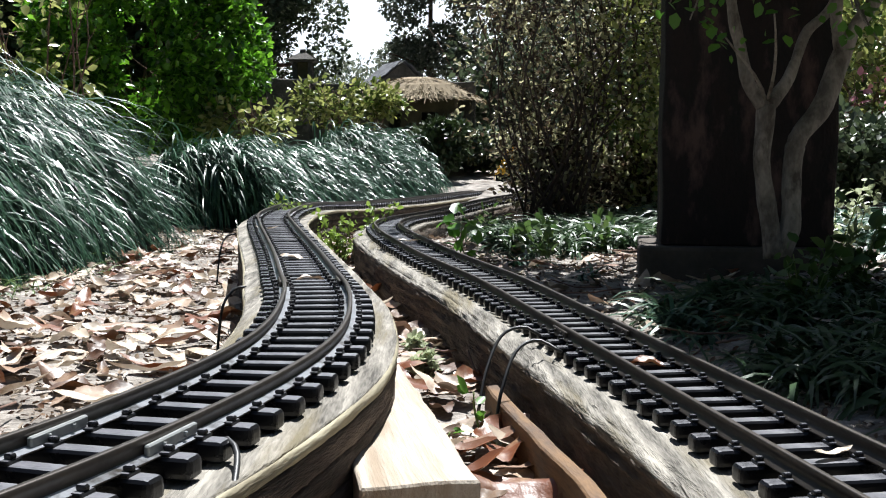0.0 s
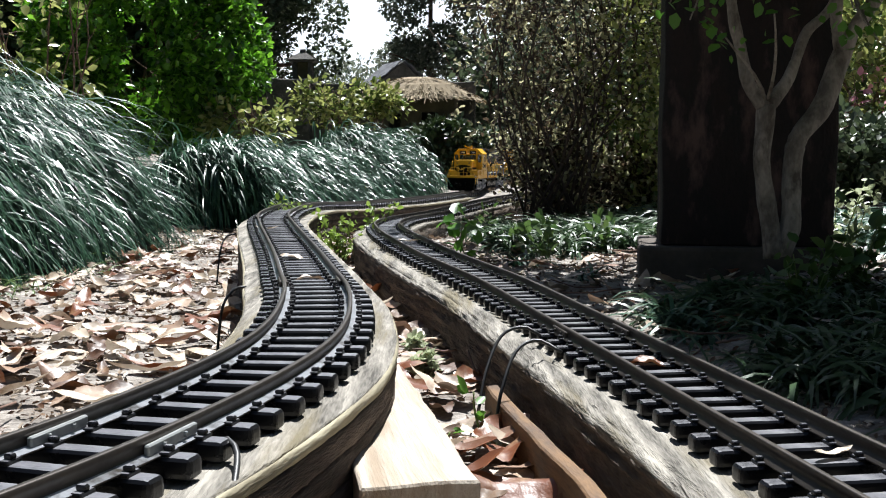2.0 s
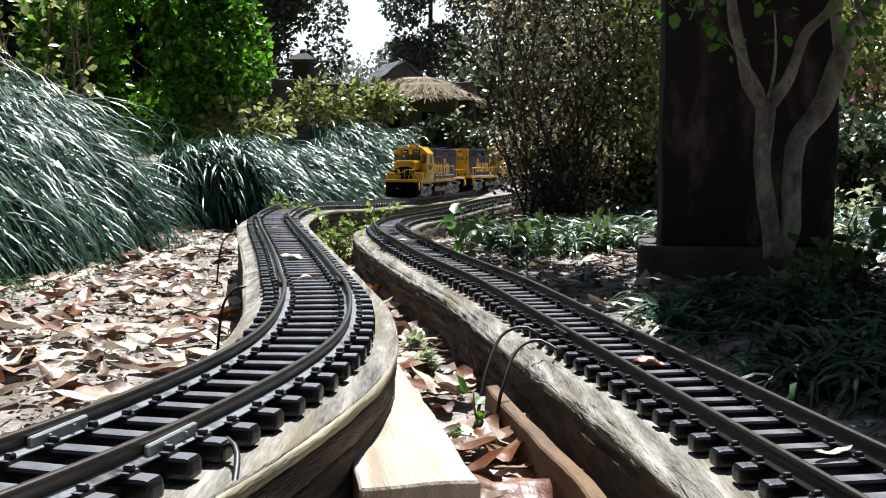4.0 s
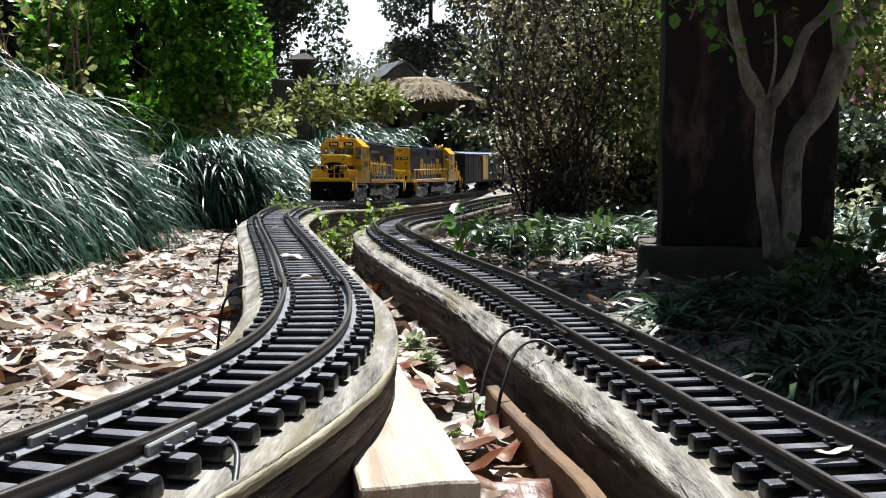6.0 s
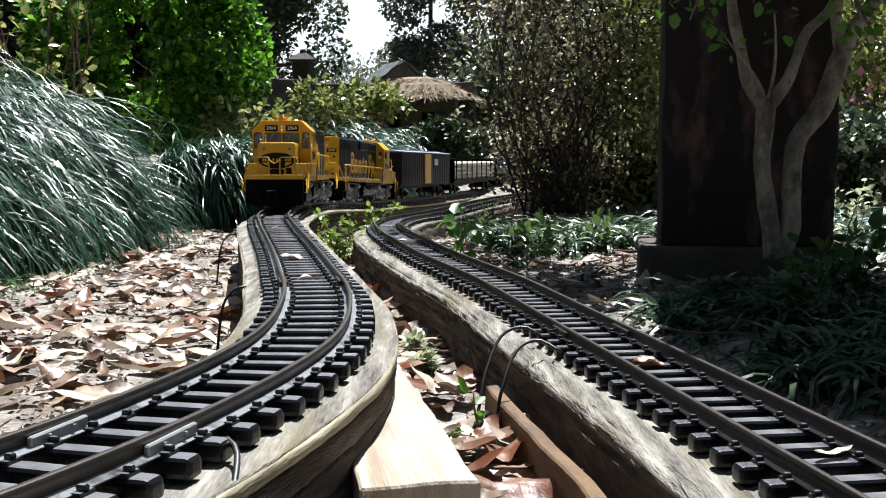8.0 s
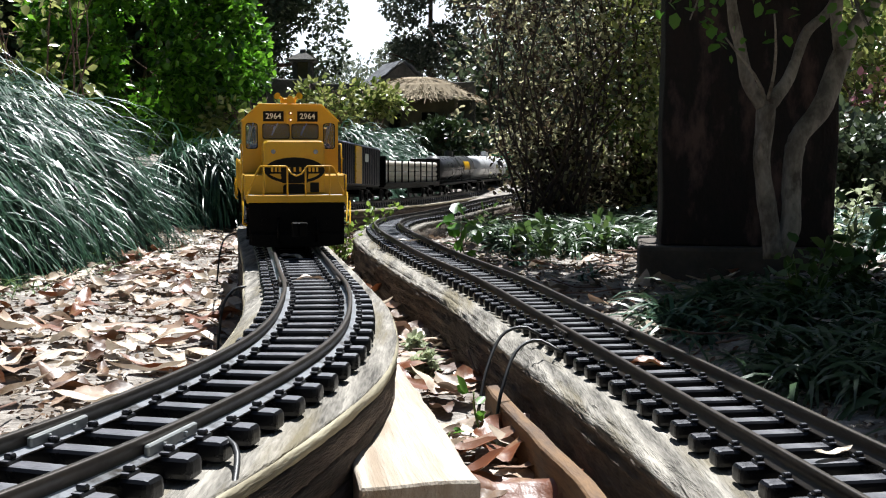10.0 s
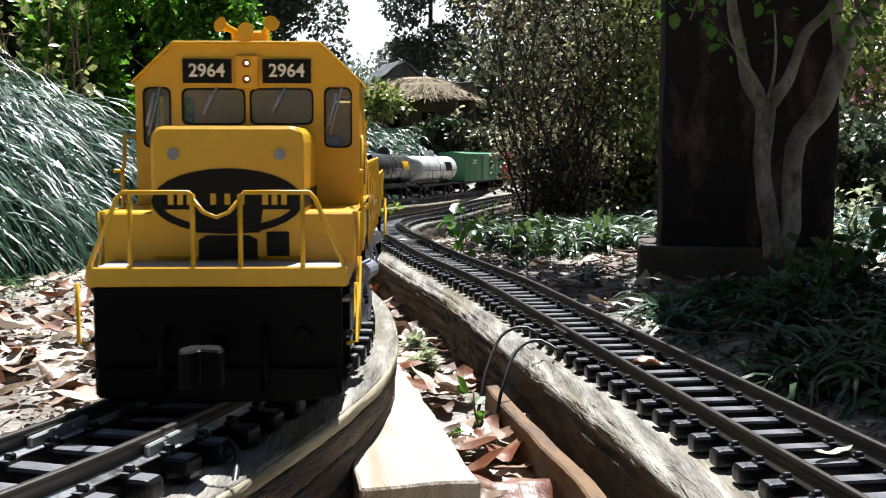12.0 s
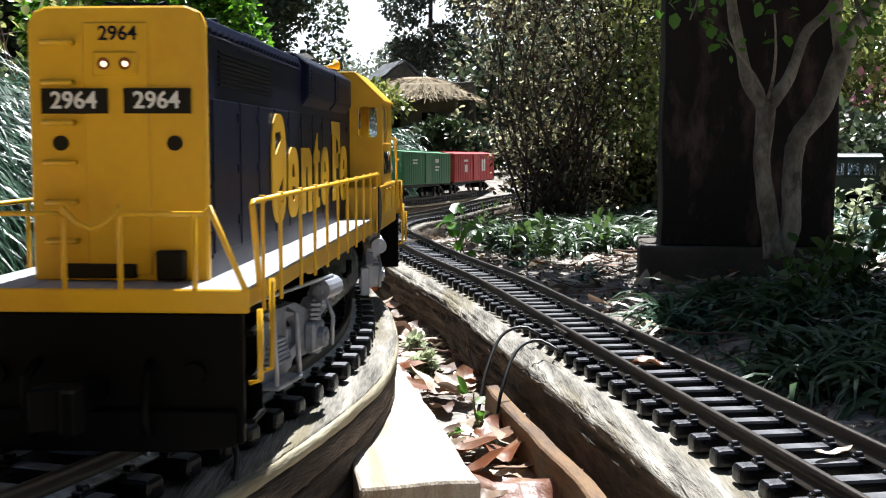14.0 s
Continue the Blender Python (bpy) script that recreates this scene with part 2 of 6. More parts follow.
def build_ground():
    xs = axis_steps(-60, 60, (-1.2, 1.4), 0.25, 0.035)
    ys = axis_steps(-20, 120, (0.0, 3.6), 0.25, 0.035)
    vs = [(x, y, ground_z(x, y)) for y in ys for x in xs]
    nx = len(xs)
    fs = [(j * nx + i, j * nx + i + 1, (j + 1) * nx + i + 1, (j + 1) * nx + i) for j in range(len(ys) - 1) for i in range(nx - 1)]
    ob = new("ground", mesh_of("ground", vs, fs, [M_SOIL], True))
    tagged(ob, "dry brown garden soil strewn with litter", "ground", kind="structure")


build_ground()


# ---------------------------------------------------------------- the two lines of track
def smooth_line(ctrl, step=0.004):
    """A Catmull-Rom line through the points, stepped evenly; returns an n x 3 array."""
    c = np.array(ctrl, float)
    p = np.vstack([2 * c[0] - c[1], c, 2 * c[-1] - c[-2]])
    out = []
    for i in range(1, len(p) - 2):
        t = np.linspace(0, 1, 60, endpoint=False)[:, None]
        a, b, q, d = p[i - 1], p[i], p[i + 1], p[i + 2]
        out.append(0.5 * (2 * b + (q - a) * t + (2 * a - 5 * b + 4 * q - d) * t ** 2 + (3 * b - a - 3 * q + d) * t ** 3))
    o = np.vstack(out + [c[-1:]])
    s = np.concatenate([[0], np.cumsum(np.linalg.norm(np.diff(o, axis=0), axis=1))])
    u = np.arange(0, s[-1], step)
    return np.stack([np.interp(u, s, o[:, k]) for k in range(3)], 1)


STEP = 0.004
# from far behind the shrub, towards the camera and past it
LINE_A = smooth_line([(6.4, 6, 0.06), (5.8, 6.05, 0.06), (5.2, 6.1, 0.06), (4.6, 6.12, 0.06), (4, 6.12, 0.06), (3.4, 6.12, 0.06), (2.8, 6.1, 0.06), (2.2, 6.08, 0.06), (1.7, 6.02, 0.06), (1.25, 5.9, 0.06), (0.88, 5.7, 0.06), (0.6, 5.42, 0.058), (0.42, 5.12, 0.056), (0.31, 4.86, 0.055), (0.236, 4.667, 0.055), (0.178, 4.469, 0.055), (0.118, 4.272, 0.057), (0.058, 4.073, 0.058), (0.001, 3.874, 0.058), (-0.055, 3.672, 0.059), (-0.109, 3.47, 0.061), (-0.161, 3.266, 0.066), (-0.206, 3.061, 0.07), (-0.244, 2.855, 0.077), (-0.273, 2.649, 0.086), (-0.291, 2.443, 0.095), (-0.296, 2.236, 0.1), (-0.29, 2.03, 0.103), (-0.274, 1.824, 0.104), (-0.239, 1.621, 0.103), (-0.199, 1.418, 0.101), (-0.16, 1.218, 0.1), (-0.125, 1.02, 0.101), (-0.093, 0.827, 0.101), (-0.086, 0.64, 0.099), (-0.119, 0.454, 0.1), (-0.176, 0.275, 0.104), (-0.278, 0.08, 0.104), (-0.44, -0.13, 0.104), (-0.68, -0.36, 0.104), (-1.02, -0.52, 0.104), (-1.4, -0.62, 0.104), (-1.8, -0.66, 0.104), (-2.3, -0.66, 0.104)])
LINE_B = smooth_line([(0.72, 4.3, 0.072), (0.50, 4.02, 0.072), (0.350, 3.80, 0.071), (0.229, 3.565, 0.069), (0.128, 3.31, 0.064), (0.041, 3.05, 0.058), (-0.028, 2.788, 0.056), (-0.085, 2.526, 0.061),
                      (-0.109, 2.26, 0.066), (-0.092, 1.992, 0.071), (-0.053, 1.724, 0.073), (-0.001, 1.457, 0.072), (0.060, 1.192, 0.071),
                      (0.105, 0.923, 0.071), (0.147, 0.656, 0.072), (0.189, 0.389, 0.073), (0.231, 0.12, 0.073), (0.273, -0.15, 0.073)])
# the passing car's line, behind the post
LINE_C = smooth_line([(3.6, 2.95, 0.072), (2.6, 2.85, 0.072), (1.8, 2.76, 0.072), (1.35, 2.72, 0.072), (1.0, 2.70, 0.072), (0.8, 2.74, 0.072), (0.72, 2.78, 0.072)])


def on_line(line, s):
    i = min(max(s / STEP, 0), len(line) - 1.001)
    k = int(i)
    return Vector(line[k] + (line[k + 1] - line[k]) * (i - k))


def way_at(line, s):
    return (on_line(line, s + 0.012) - on_line(line, s - 0.012)).normalized()


def rail_outline():
    """Half-millimetre-true section of the bar: foot, web, head (across, up), top of head at 0."""
    return [(-0.0050, -0.0084), (0.0050, -0.0084), (0.0050, -0.0076), (0.0008, -0.0064), (0.0008, -0.0032), (0.0015, -0.0024), (0.0015, -0.0004), (0.0011, 0.0),
            (-0.0011, 0.0), (-0.0015, -0.0004), (-0.0015, -0.0024), (-0.0008, -0.0032), (-0.0008, -0.0064), (-0.0050, -0.0076)]


def sweep(line, outline, side, every=3, wobble=0.0, seed=0.0, grain=0.0):
    pts = line[::every]
    d = np.gradient(pts, axis=0)
    nrm = np.stack([d[:, 1], -d[:, 0], 0 * d[:, 0]], 1)
    nrm /= np.linalg.norm(nrm, axis=1)[:, None]           # to the right of the way
    k = len(outline)
    vs = []
    for i, (p, n_) in enumerate(zip(pts, nrm)):
        for j, (u, v) in enumerate(outline):
            du = dv = 0.0
            if wobble:
                q = Vector((p[0] * 7 + j * 1.7, p[1] * 7, seed))
                du = wobble * (0.45 * noise.noise(q) + 0.35 * noise.noise(q * 4.3) + 0.30 * noise.noise(q * 11.7))
                dv = wobble * (0.25 * noise.noise(q + Vector((7, 3, 1))) + 0.30 * noise.noise(q * 5.1 + Vector((7, 3, 1))) + 0.20 * noise.noise(q * 13.1))
            if grain:
                # ridges and open checks that run along the timber
                w = i * STEP * every
                g = noise.noise(Vector((w * 5.0, j * 0.83, seed + 3))) * 0.6 + noise.noise(Vector((w * 16.0, j * 1.9, seed + 8))) * 0.4
                c = noise.noise(Vector((w * 3.2, j * 7.37, seed + 21)))
                g -= 2.6 * max(0.0, c - 0.30)
                dv += grain * g
                du += grain * 0.6 * g * (1 if u > 0 else -1)
            vs.append((p[0] + n_[0] * (side + u + du), p[1] + n_[1] * (side + u + du), p[2] + v + dv))
    fs = [(i * k + j, i * k + (j + 1) % k, (i + 1) * k + (j + 1) % k, (i + 1) * k + j) for i in range(len(pts) - 1) for j in range(k)]
    return np.array(vs), np.array(fs)


def tie_mesh():
    """One moulded tie with chairs and spike heads, 82 mm long; its top lies 8.4 mm under the rail's head."""
    bm = bmesh.new()
    for v in box(bm, -0.0060, 0.0060, -0.041, 0.041, -0.0172, -0.0084, 0.0030, seg=3):
        v.co.x *= 0.90 + 0.10 * min(max((-0.0084 - v.co.z) / 0.012, 0), 1)
    for s in (-1, 1):
        for w in (-1, 1):
            y = s * 0.024 + w * 0.0060
            box(bm, -0.0042, 0.0042, y - 0.0022, y + 0.0022, -0.0090, -0.0070, 0.0005)
            box(bm, -0.0016, 0.0016, y - 0.0016 * 1.2, y + 0.0016 * 1.2, -0.0072, -0.0050, 0.0006)
    me = bpy.data.meshes.new("tie")
    bm.to_mesh(me)
    bm.free()
    me.materials.append(M_TIE)
    return me


TIE = tie_mesh()
M_JOIN = mat("bright_joiner", (0.42, 0.43, 0.42), (0.30, 0.31, 0.31), rough=0.4, metal=0.6, scale=40, fine=300, bump=0.1)


def build_track(line, label, group, spacing=0.0267, joints=(), foot=M_RAIL):
    tr = thing("railway_track", label, "track", group)
    for side in (-0.024, 0.024):
        vs, fs = sweep(line, rail_outline(), side, 2)
        me = mesh_of("rail", vs, fs, [M_RAIL, foot])
        k = len(rail_outline())
        # upper faces of the foot take the painted glint where one is given
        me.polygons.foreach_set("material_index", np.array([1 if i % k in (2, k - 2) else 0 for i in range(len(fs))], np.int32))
        ob = new("rail", me)
        ob.parent = tr
    for s, m in joints:
        p, d = on_line(line, s), way_at(line, s)
        for side in (-0.024, 0.024):
            bm = bmesh.new()
            for w in (-1, 1):
                box(bm, -0.019, 0.019, *sorted((w * 0.0010, w * 0.0034)), -0.0070, -0.0026, 0.0006)
            for q in (-0.008, 0.008):
                rod(bm, -0.0046, 0.0046, q, -0.0048, 0.0011, 6, "y")
            ob = part("rail_joiner", bm, m, tr, "metal rail joiner")
            ob.matrix_basis = Matrix.Translation(p + Vector((d.y, -d.x, 0)) * side) @ Matrix.Rotation(math.atan2(d.y, d.x), 4, "Z")
    rng = random.Random(5)
    s = 0.02
    while s < len(line) * STEP - 0.03:
        p, d = on_line(line, s), way_at(line, s)
        a = math.degrees(math.atan2(d.y, d.x)) + rng.uniform(-1.0, 1.0)
        share("tie", TIE, tr, pose(p.x, p.y, p.z + rng.uniform(-0.0005, 0.0005), rng.uniform(-.5, .5), 0, a))
        s += spacing + rng.uniform(-0.0006, 0.0006)
    return tr


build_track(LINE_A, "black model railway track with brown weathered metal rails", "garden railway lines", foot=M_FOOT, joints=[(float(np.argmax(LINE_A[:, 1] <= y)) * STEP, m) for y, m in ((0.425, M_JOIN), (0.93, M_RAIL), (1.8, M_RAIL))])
build_track(LINE_B, "black model railway track on a lower timber beam", "garden railway lines", joints=[(float(np.argmax(LINE_B[:, 1] <= y)) * STEP, m) for y, m in ((0.86, M_RAIL), (1.9, M_RAIL))])
build_track(LINE_C, "far model railway track among low plants", "garden railway lines")


# ---------------------------------------------------------------- timber under the tracks
def cut(line, s0, s1):
    return line[int(s0 / STEP):int(s1 / STEP)]


def roadbed(name, line, outline, label, seed, mats, top_from):
    vs, fs = sweep(line, outline, 0.0, 1, 0.006, seed)
    k = len(outline)
    me = mesh_of(name, vs, fs, mats, False)
    idx = np.array([0 if top_from[0] <= (i % k) < top_from[1] else 1 for i in range(len(fs))], np.int32)
    me.polygons.foreach_set("material_index", idx)
    ob = new(name, me)
    return tagged(ob, label, "timber")


T = -0.0178
def laid(line, parts, name, label):
    """A timber made of lengths that follow the line: each part its own sweep."""
    th = thing(name, label, "timber")
    for nm, outline, wob, seed, material, lab, grain in parts:
        vs, fs = sweep(line, outline, 0.0, 1, wob, seed, grain)
        ob = new(nm, mesh_of(nm, vs, fs, [material]))
        ob.parent = th
        tagged(ob, lab)
    return th


def side_steps(u0, u1, v0, v1, n, bulge):
    return [(u0 + (u1 - u0) * k / n + bulge * math.sin(math.pi * k / n), v0 + (v1 - v0) * k / n) for k in range(n + 1)]


def laminated(u, v0, v1, layers, groove):
    """Outline down or up a side of stacked boards, with grooves between them."""
    o = []
    for k in range(layers):
        a, b = v0 + (v1 - v0) * k / layers, v0 + (v1 - v0) * (k + 1) / layers
        e = (b - a) * 0.08
        step = u * (1 - 0.012 * (k % 2))
        o += [(step - groove, a + e * 0.3), (step, a + e), (step, (a + b) / 2), (step, b - e), (step - groove, b - e * 0.3)]
    return o


def edge_band(sgn):
    return [(sgn * u, T + v) for u, v in ((0.0550, -0.0074), (0.0560, -0.0070), (0.0565, -0.0048), (0.0561, -0.0024), (0.0552, -0.0013), (0.0520, -0.0016), (0.0515, -0.0074))]


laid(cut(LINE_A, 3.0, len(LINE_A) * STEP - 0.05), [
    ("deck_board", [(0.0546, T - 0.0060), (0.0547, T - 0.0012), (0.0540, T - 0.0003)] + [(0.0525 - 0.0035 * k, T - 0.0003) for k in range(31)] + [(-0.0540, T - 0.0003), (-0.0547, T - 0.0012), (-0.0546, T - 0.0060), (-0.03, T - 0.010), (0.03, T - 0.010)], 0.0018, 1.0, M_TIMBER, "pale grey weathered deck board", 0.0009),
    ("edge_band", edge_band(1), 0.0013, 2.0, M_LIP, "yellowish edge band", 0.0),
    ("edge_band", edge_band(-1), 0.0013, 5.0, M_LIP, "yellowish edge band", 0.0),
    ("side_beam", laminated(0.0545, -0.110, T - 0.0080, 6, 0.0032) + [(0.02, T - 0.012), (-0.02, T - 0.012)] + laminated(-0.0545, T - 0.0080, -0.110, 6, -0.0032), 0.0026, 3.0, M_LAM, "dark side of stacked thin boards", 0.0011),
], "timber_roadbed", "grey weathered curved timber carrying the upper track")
beam_top = [(-0.050, T - 0.010), (-0.0500, T - 0.001)] + [(-0.048 + 0.0037 * k, T - 0.0004) for k in range(28)] + [(0.0545 + 0.0013 * k, T - 0.0007 - 0.00055 * k) for k in range(1, 8)] + [(0.0640, T - 0.0062), (0.0645, T - 0.0092), (0.03, T - 0.022), (-0.03, T - 0.022)]
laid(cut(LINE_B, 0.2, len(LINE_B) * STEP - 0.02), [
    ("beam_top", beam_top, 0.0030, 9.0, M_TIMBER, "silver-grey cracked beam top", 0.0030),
    ("beam_side", side_steps(-0.052, -0.050, -0.110, T - 0.009, 7, -0.002) + [(-0.02, T - 0.014), (0.03, T - 0.016)] + side_steps(0.0642, 0.0630, T - 0.0075, -0.110, 34, 0.002), 0.0050, 10.0, M_BARK, "rough brown beam side, shade put into its colour", 0.0028),
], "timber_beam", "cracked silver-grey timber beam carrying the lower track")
roadbed("timber_roadbed", cut(LINE_C, 0.1, len(LINE_C) * STEP - 0.05),
        [(0.06, -0.10), (0.06, T), (0.0, T - 0.001), (-0.06, T), (-0.06, -0.10)],
        "plain timber carrying the far track", 4.0, [M_TIMBER, M_BARK], (1, 3))


def plank(name, label, m, length, width, thick, material):
    bm = bmesh.new()
    box(bm, -width / 2, width / 2, -length / 2, length / 2, -thick / 2, thick / 2)
    es = [e for e in bm.edges if abs(e.verts[0].co.y - e.verts[1].co.y) > 0.01]
    bmesh.ops.subdivide_edges(bm, edges=es, cuts=14)
    es = [e for e in bm.edges if abs(e.verts[0].co.x - e.verts[1].co.x) > width * 0.5]
    bmesh.ops.subdivide_edges(bm, edges=es, cuts=4)
    bmesh.ops.bevel(bm, geom=[e for e in bm.edges if e.is_manifold and e.calc_face_angle() > 1.0], offset=0.0012, segments=1, affect="EDGES")
    for v in bm.verts:
        v.co += Vector((noise.noise(v.co * 30), 0.5 * noise.noise(v.co * 25 + Vector((3, 0, 0))), noise.noise(v.co * 28 + Vector((9, 0, 0))))) * 0.0022
    ob = part(name, bm, material)
    ob.matrix_basis = m
    return tagged(ob, label, "plank")

# ---------------------------------------------------------------- plants
def blades(rng, n, foot, length, width, lean, droop, segs=6, tilt=0.5):
    """n drooping strap leaves. foot(i) -> base x, y, z; lean(i) -> angle of the way it falls."""
    vs, fs = [], []
    for i in range(n):
        bx, by, bz = foot(i)
        a = lean(i, bx, by)
        ln = length * rng.uniform(0.6, 1.15)
        w = width * rng.uniform(0.7, 1.2)
        rise = rng.uniform(0.35, 1.0) * 1.25
        dirx, diry = math.cos(a), math.sin(a)
        sx, sy = -diry, dirx
        x, y, z, ang = bx, by, bz, rise
        base = len(vs)
        dr = droop * rng.uniform(0.7, 1.3)
        tw = rng.uniform(-tilt, tilt)
        for k in range(segs + 1):
            u = k / segs
            hw = w * 0.5 * (1 - u ** 2.5) * (0.6 + 0.8 * min(u * 3, 1) / 1.4) + 0.0002
            vs.append((x + sx * hw, y + sy * hw, z + tw * hw))
            vs.append((x - sx * hw, y - sy * hw, z - tw * hw))
            st = ln / segs
            x += dirx * math.cos(ang) * st
            y += diry * math.cos(ang) * st
            z += math.sin(ang) * st
            ang = max(ang - dr / segs, -1.45)
        for k in range(segs):
            q = base + 2 * k
            fs.append((q, q + 1, q + 3, q + 2))
    return vs, fs


def grass_mound(name, label, centre_line, half, height, n, length, width, material, seed, comb=(1.0, -0.5), comb_weight=0.7, taper=True):
    """A bank of strap-leaved grass along a line of (x, y): blades rise from a rounded body and fall forwards."""
    rng = random.Random(seed)
    line = [Vector((*p, 0)) for p in centre_line]
    seglen = [(b - a).length for a, b in zip(line, line[1:])]
    tot = sum(seglen)

    def spot():
        r = rng.uniform(0, tot)
        for (a, b), sl in zip(zip(line, line[1:]), seglen):
            if r <= sl:
                return a.lerp(b, r / sl), (b - a).normalized()
            r -= sl
        return line[-1], (line[-1] - line[-2]).normalized()

    def foot(i):
        p, d = spot()
        side = Vector((d.y, -d.x, 0))
        u = rng.uniform(-1, 1)
        q = p + side * (u * half)
        g = ground_z(q.x, q.y)
        body = height * math.sqrt(max(0.0, 1 - u * u)) * (0.85 + 0.3 * noise.noise(Vector((q.x * 5, q.y * 5, seed))))
        foot.out = math.atan2(side.y * u, side.x * u)
        foot.u = u
        return q.x, q.y, g + body * rng.uniform(0.0, 1.0) ** 0.6 - 0.02

    def lean(i, x, y):
        ca = math.atan2(comb[1], comb[0]) + rng.gauss(0, 0.30) + 0.9 * noise.noise(Vector((x * 4.5, y * 4.5, seed)))
        v = Vector((math.cos(ca), math.sin(ca))) * comb_weight + Vector((math.cos(foot.out), math.sin(foot.out))) * (1 - comb_weight) * abs(foot.u) + Vector((rng.gauss(0, .15), rng.gauss(0, .15)))
        return math.atan2(v.y, v.x)

    vs, fs = blades(rng, n, foot, length, width, lean, 2.9, 7)
    ob = new(name, mesh_of(name, vs, fs, [material], True))
    return tagged(ob, label, "grass", kind="stuff")


LEAF = np.array([(0, 0, 0), (-0.30, 0.30, 0.05), (-0.26, 0.68, 0.05), (0, 1.0, -0.06), (0.26, 0.68, 0.05), (0.30, 0.30, 0.05)])
LEAF_F = np.array([(0, 3, 2, 1), (0, 5, 4, 3)])


def leaf_cloud(name, centres, outward, size, material, rng, parent=None, spread=0.9, narrow=1.0, label=""):
    """Leaves at the given points (n x 3), tips turned outward with some scatter; one mesh."""
    n = len(centres)
    out = outward / (np.linalg.norm(outward, axis=1)[:, None] + 1e-9)
    yv = out + rng.normal(0, spread, (n, 3))
    yv /= np.linalg.norm(yv, axis=1)[:, None]
    zv = rng.normal(0, 0.6, (n, 3)) + np.array([0, 0, 1.0])
    xv = np.cross(yv, zv)
    xv /= np.linalg.norm(xv, axis=1)[:, None] + 1e-9
    zv = np.cross(xv, yv)
    sz = size * rng.uniform(0.6, 1.3, n)[:, None, None]
    t = LEAF[None] * np.array([narrow, 1, 1])
    v = centres[:, None, :] + sz * (t[..., 0:1] * xv[:, None] + t[..., 1:2] * yv[:, None] + t[..., 2:3] * zv[:, None])
    f = (LEAF_F[None] + (np.arange(n) * 6)[:, None, None]).reshape(-1, 4)
    ob = new(name, mesh_of(name, v.reshape(-1, 3), f, [material], False))
    ob.parent = parent
    if label:
        tagged(ob, label)
    return ob


def lumpy(rng, n, centre, radii, lumps, lump_r, shell=0.75):
    """Points in the clumps of a crown: clump centres on an ellipsoid, points round each."""
    d = rng.normal(0, 1, (lumps, 3))
    d /= np.linalg.norm(d, axis=1)[:, None]
    c = np.array(centre) + d * np.array(radii) * rng.uniform(shell, 1.0, lumps)[:, None]
    k = rng.integers(0, lumps, n)
    r = rng.normal(0, 1, (n, 3))
    r /= np.linalg.norm(r, axis=1)[:, None]
    off = r * (lump_r * rng.uniform(0.3, 1.0, n) ** 0.5)[:, None]
    p = c[k] + off
    return p, off + 0.6 * (p - np.array(centre)) * lump_r / max(radii)


def limb(bm, p0, p1, r0, r1, rng, bend=0.08, segs=6, sides=7):
    p0, p1 = Vector(p0), Vector(p1)
    ln = (p1 - p0).length
    o = [Vector((rng.uniform(-1, 1), rng.uniform(-1, 1), rng.uniform(-.4, .4))) * ln * bend for _ in range(2)]
    pts, rs = [], []
    for k in range(segs + 1):
        u = k / segs
        pts.append(p0.lerp(p1, u) + o[0] * math.sin(math.pi * u) + o[1] * math.sin(2 * math.pi * u) * 0.5)
        rs.append(r0 + (r1 - r0) * u)
    tube(bm, pts, rs, sides)
    return pts


def shrub(name, label, base, centre, radii, n, size, leafm, barkm, seed, lumps=60, lump_r=0.12, stems=9, stem_r=0.006, shell=0.6, category="shrub", narrow=1.0, spread=0.9, bend=0.07):
    rng = np.random.default_rng(seed)
    pr = random.Random(seed)
    sh = thing(name, label, category)
    bm = bmesh.new()
    for i in range(stems):
        d = rng.normal(0, 1, 3)
        d[2] = abs(d[2]) * 0.9 + 0.25
        d /= np.linalg.norm(d)
        tip = np.array(centre) + d * np.array(radii) * 0.9
        b = (base[0] + pr.uniform(-.25, .25) * radii[0], base[1] + pr.uniform(-.2, .2) * radii[1], base[2])
        pts = limb(bm, b, tip, stem_r, stem_r * 0.3, pr, bend, 7, 6)
        for j in (2, 3, 4, 5, 6):
            q = pts[j]
            e = q + Vector((pr.gauss(0, 1), pr.gauss(0, 1), pr.uniform(0.1, 1.2))).normalized() * radii[0] * pr.uniform(0.25, 0.55)
            limb(bm, q, e, stem_r * 0.45, stem_r * 0.15, pr, 0.08, 4, 5)
    tagged(part("branch_work", bm, barkm, sh), kind="stuff")
    p, o = lumpy(rng, n, centre, radii, lumps, lump_r, shell)
    keep = p[:, 2] > base[2] + 0.01
    leaf_cloud("foliage", p[keep], o[keep], size, leafm, rng, sh, spread, narrow)
    return sh


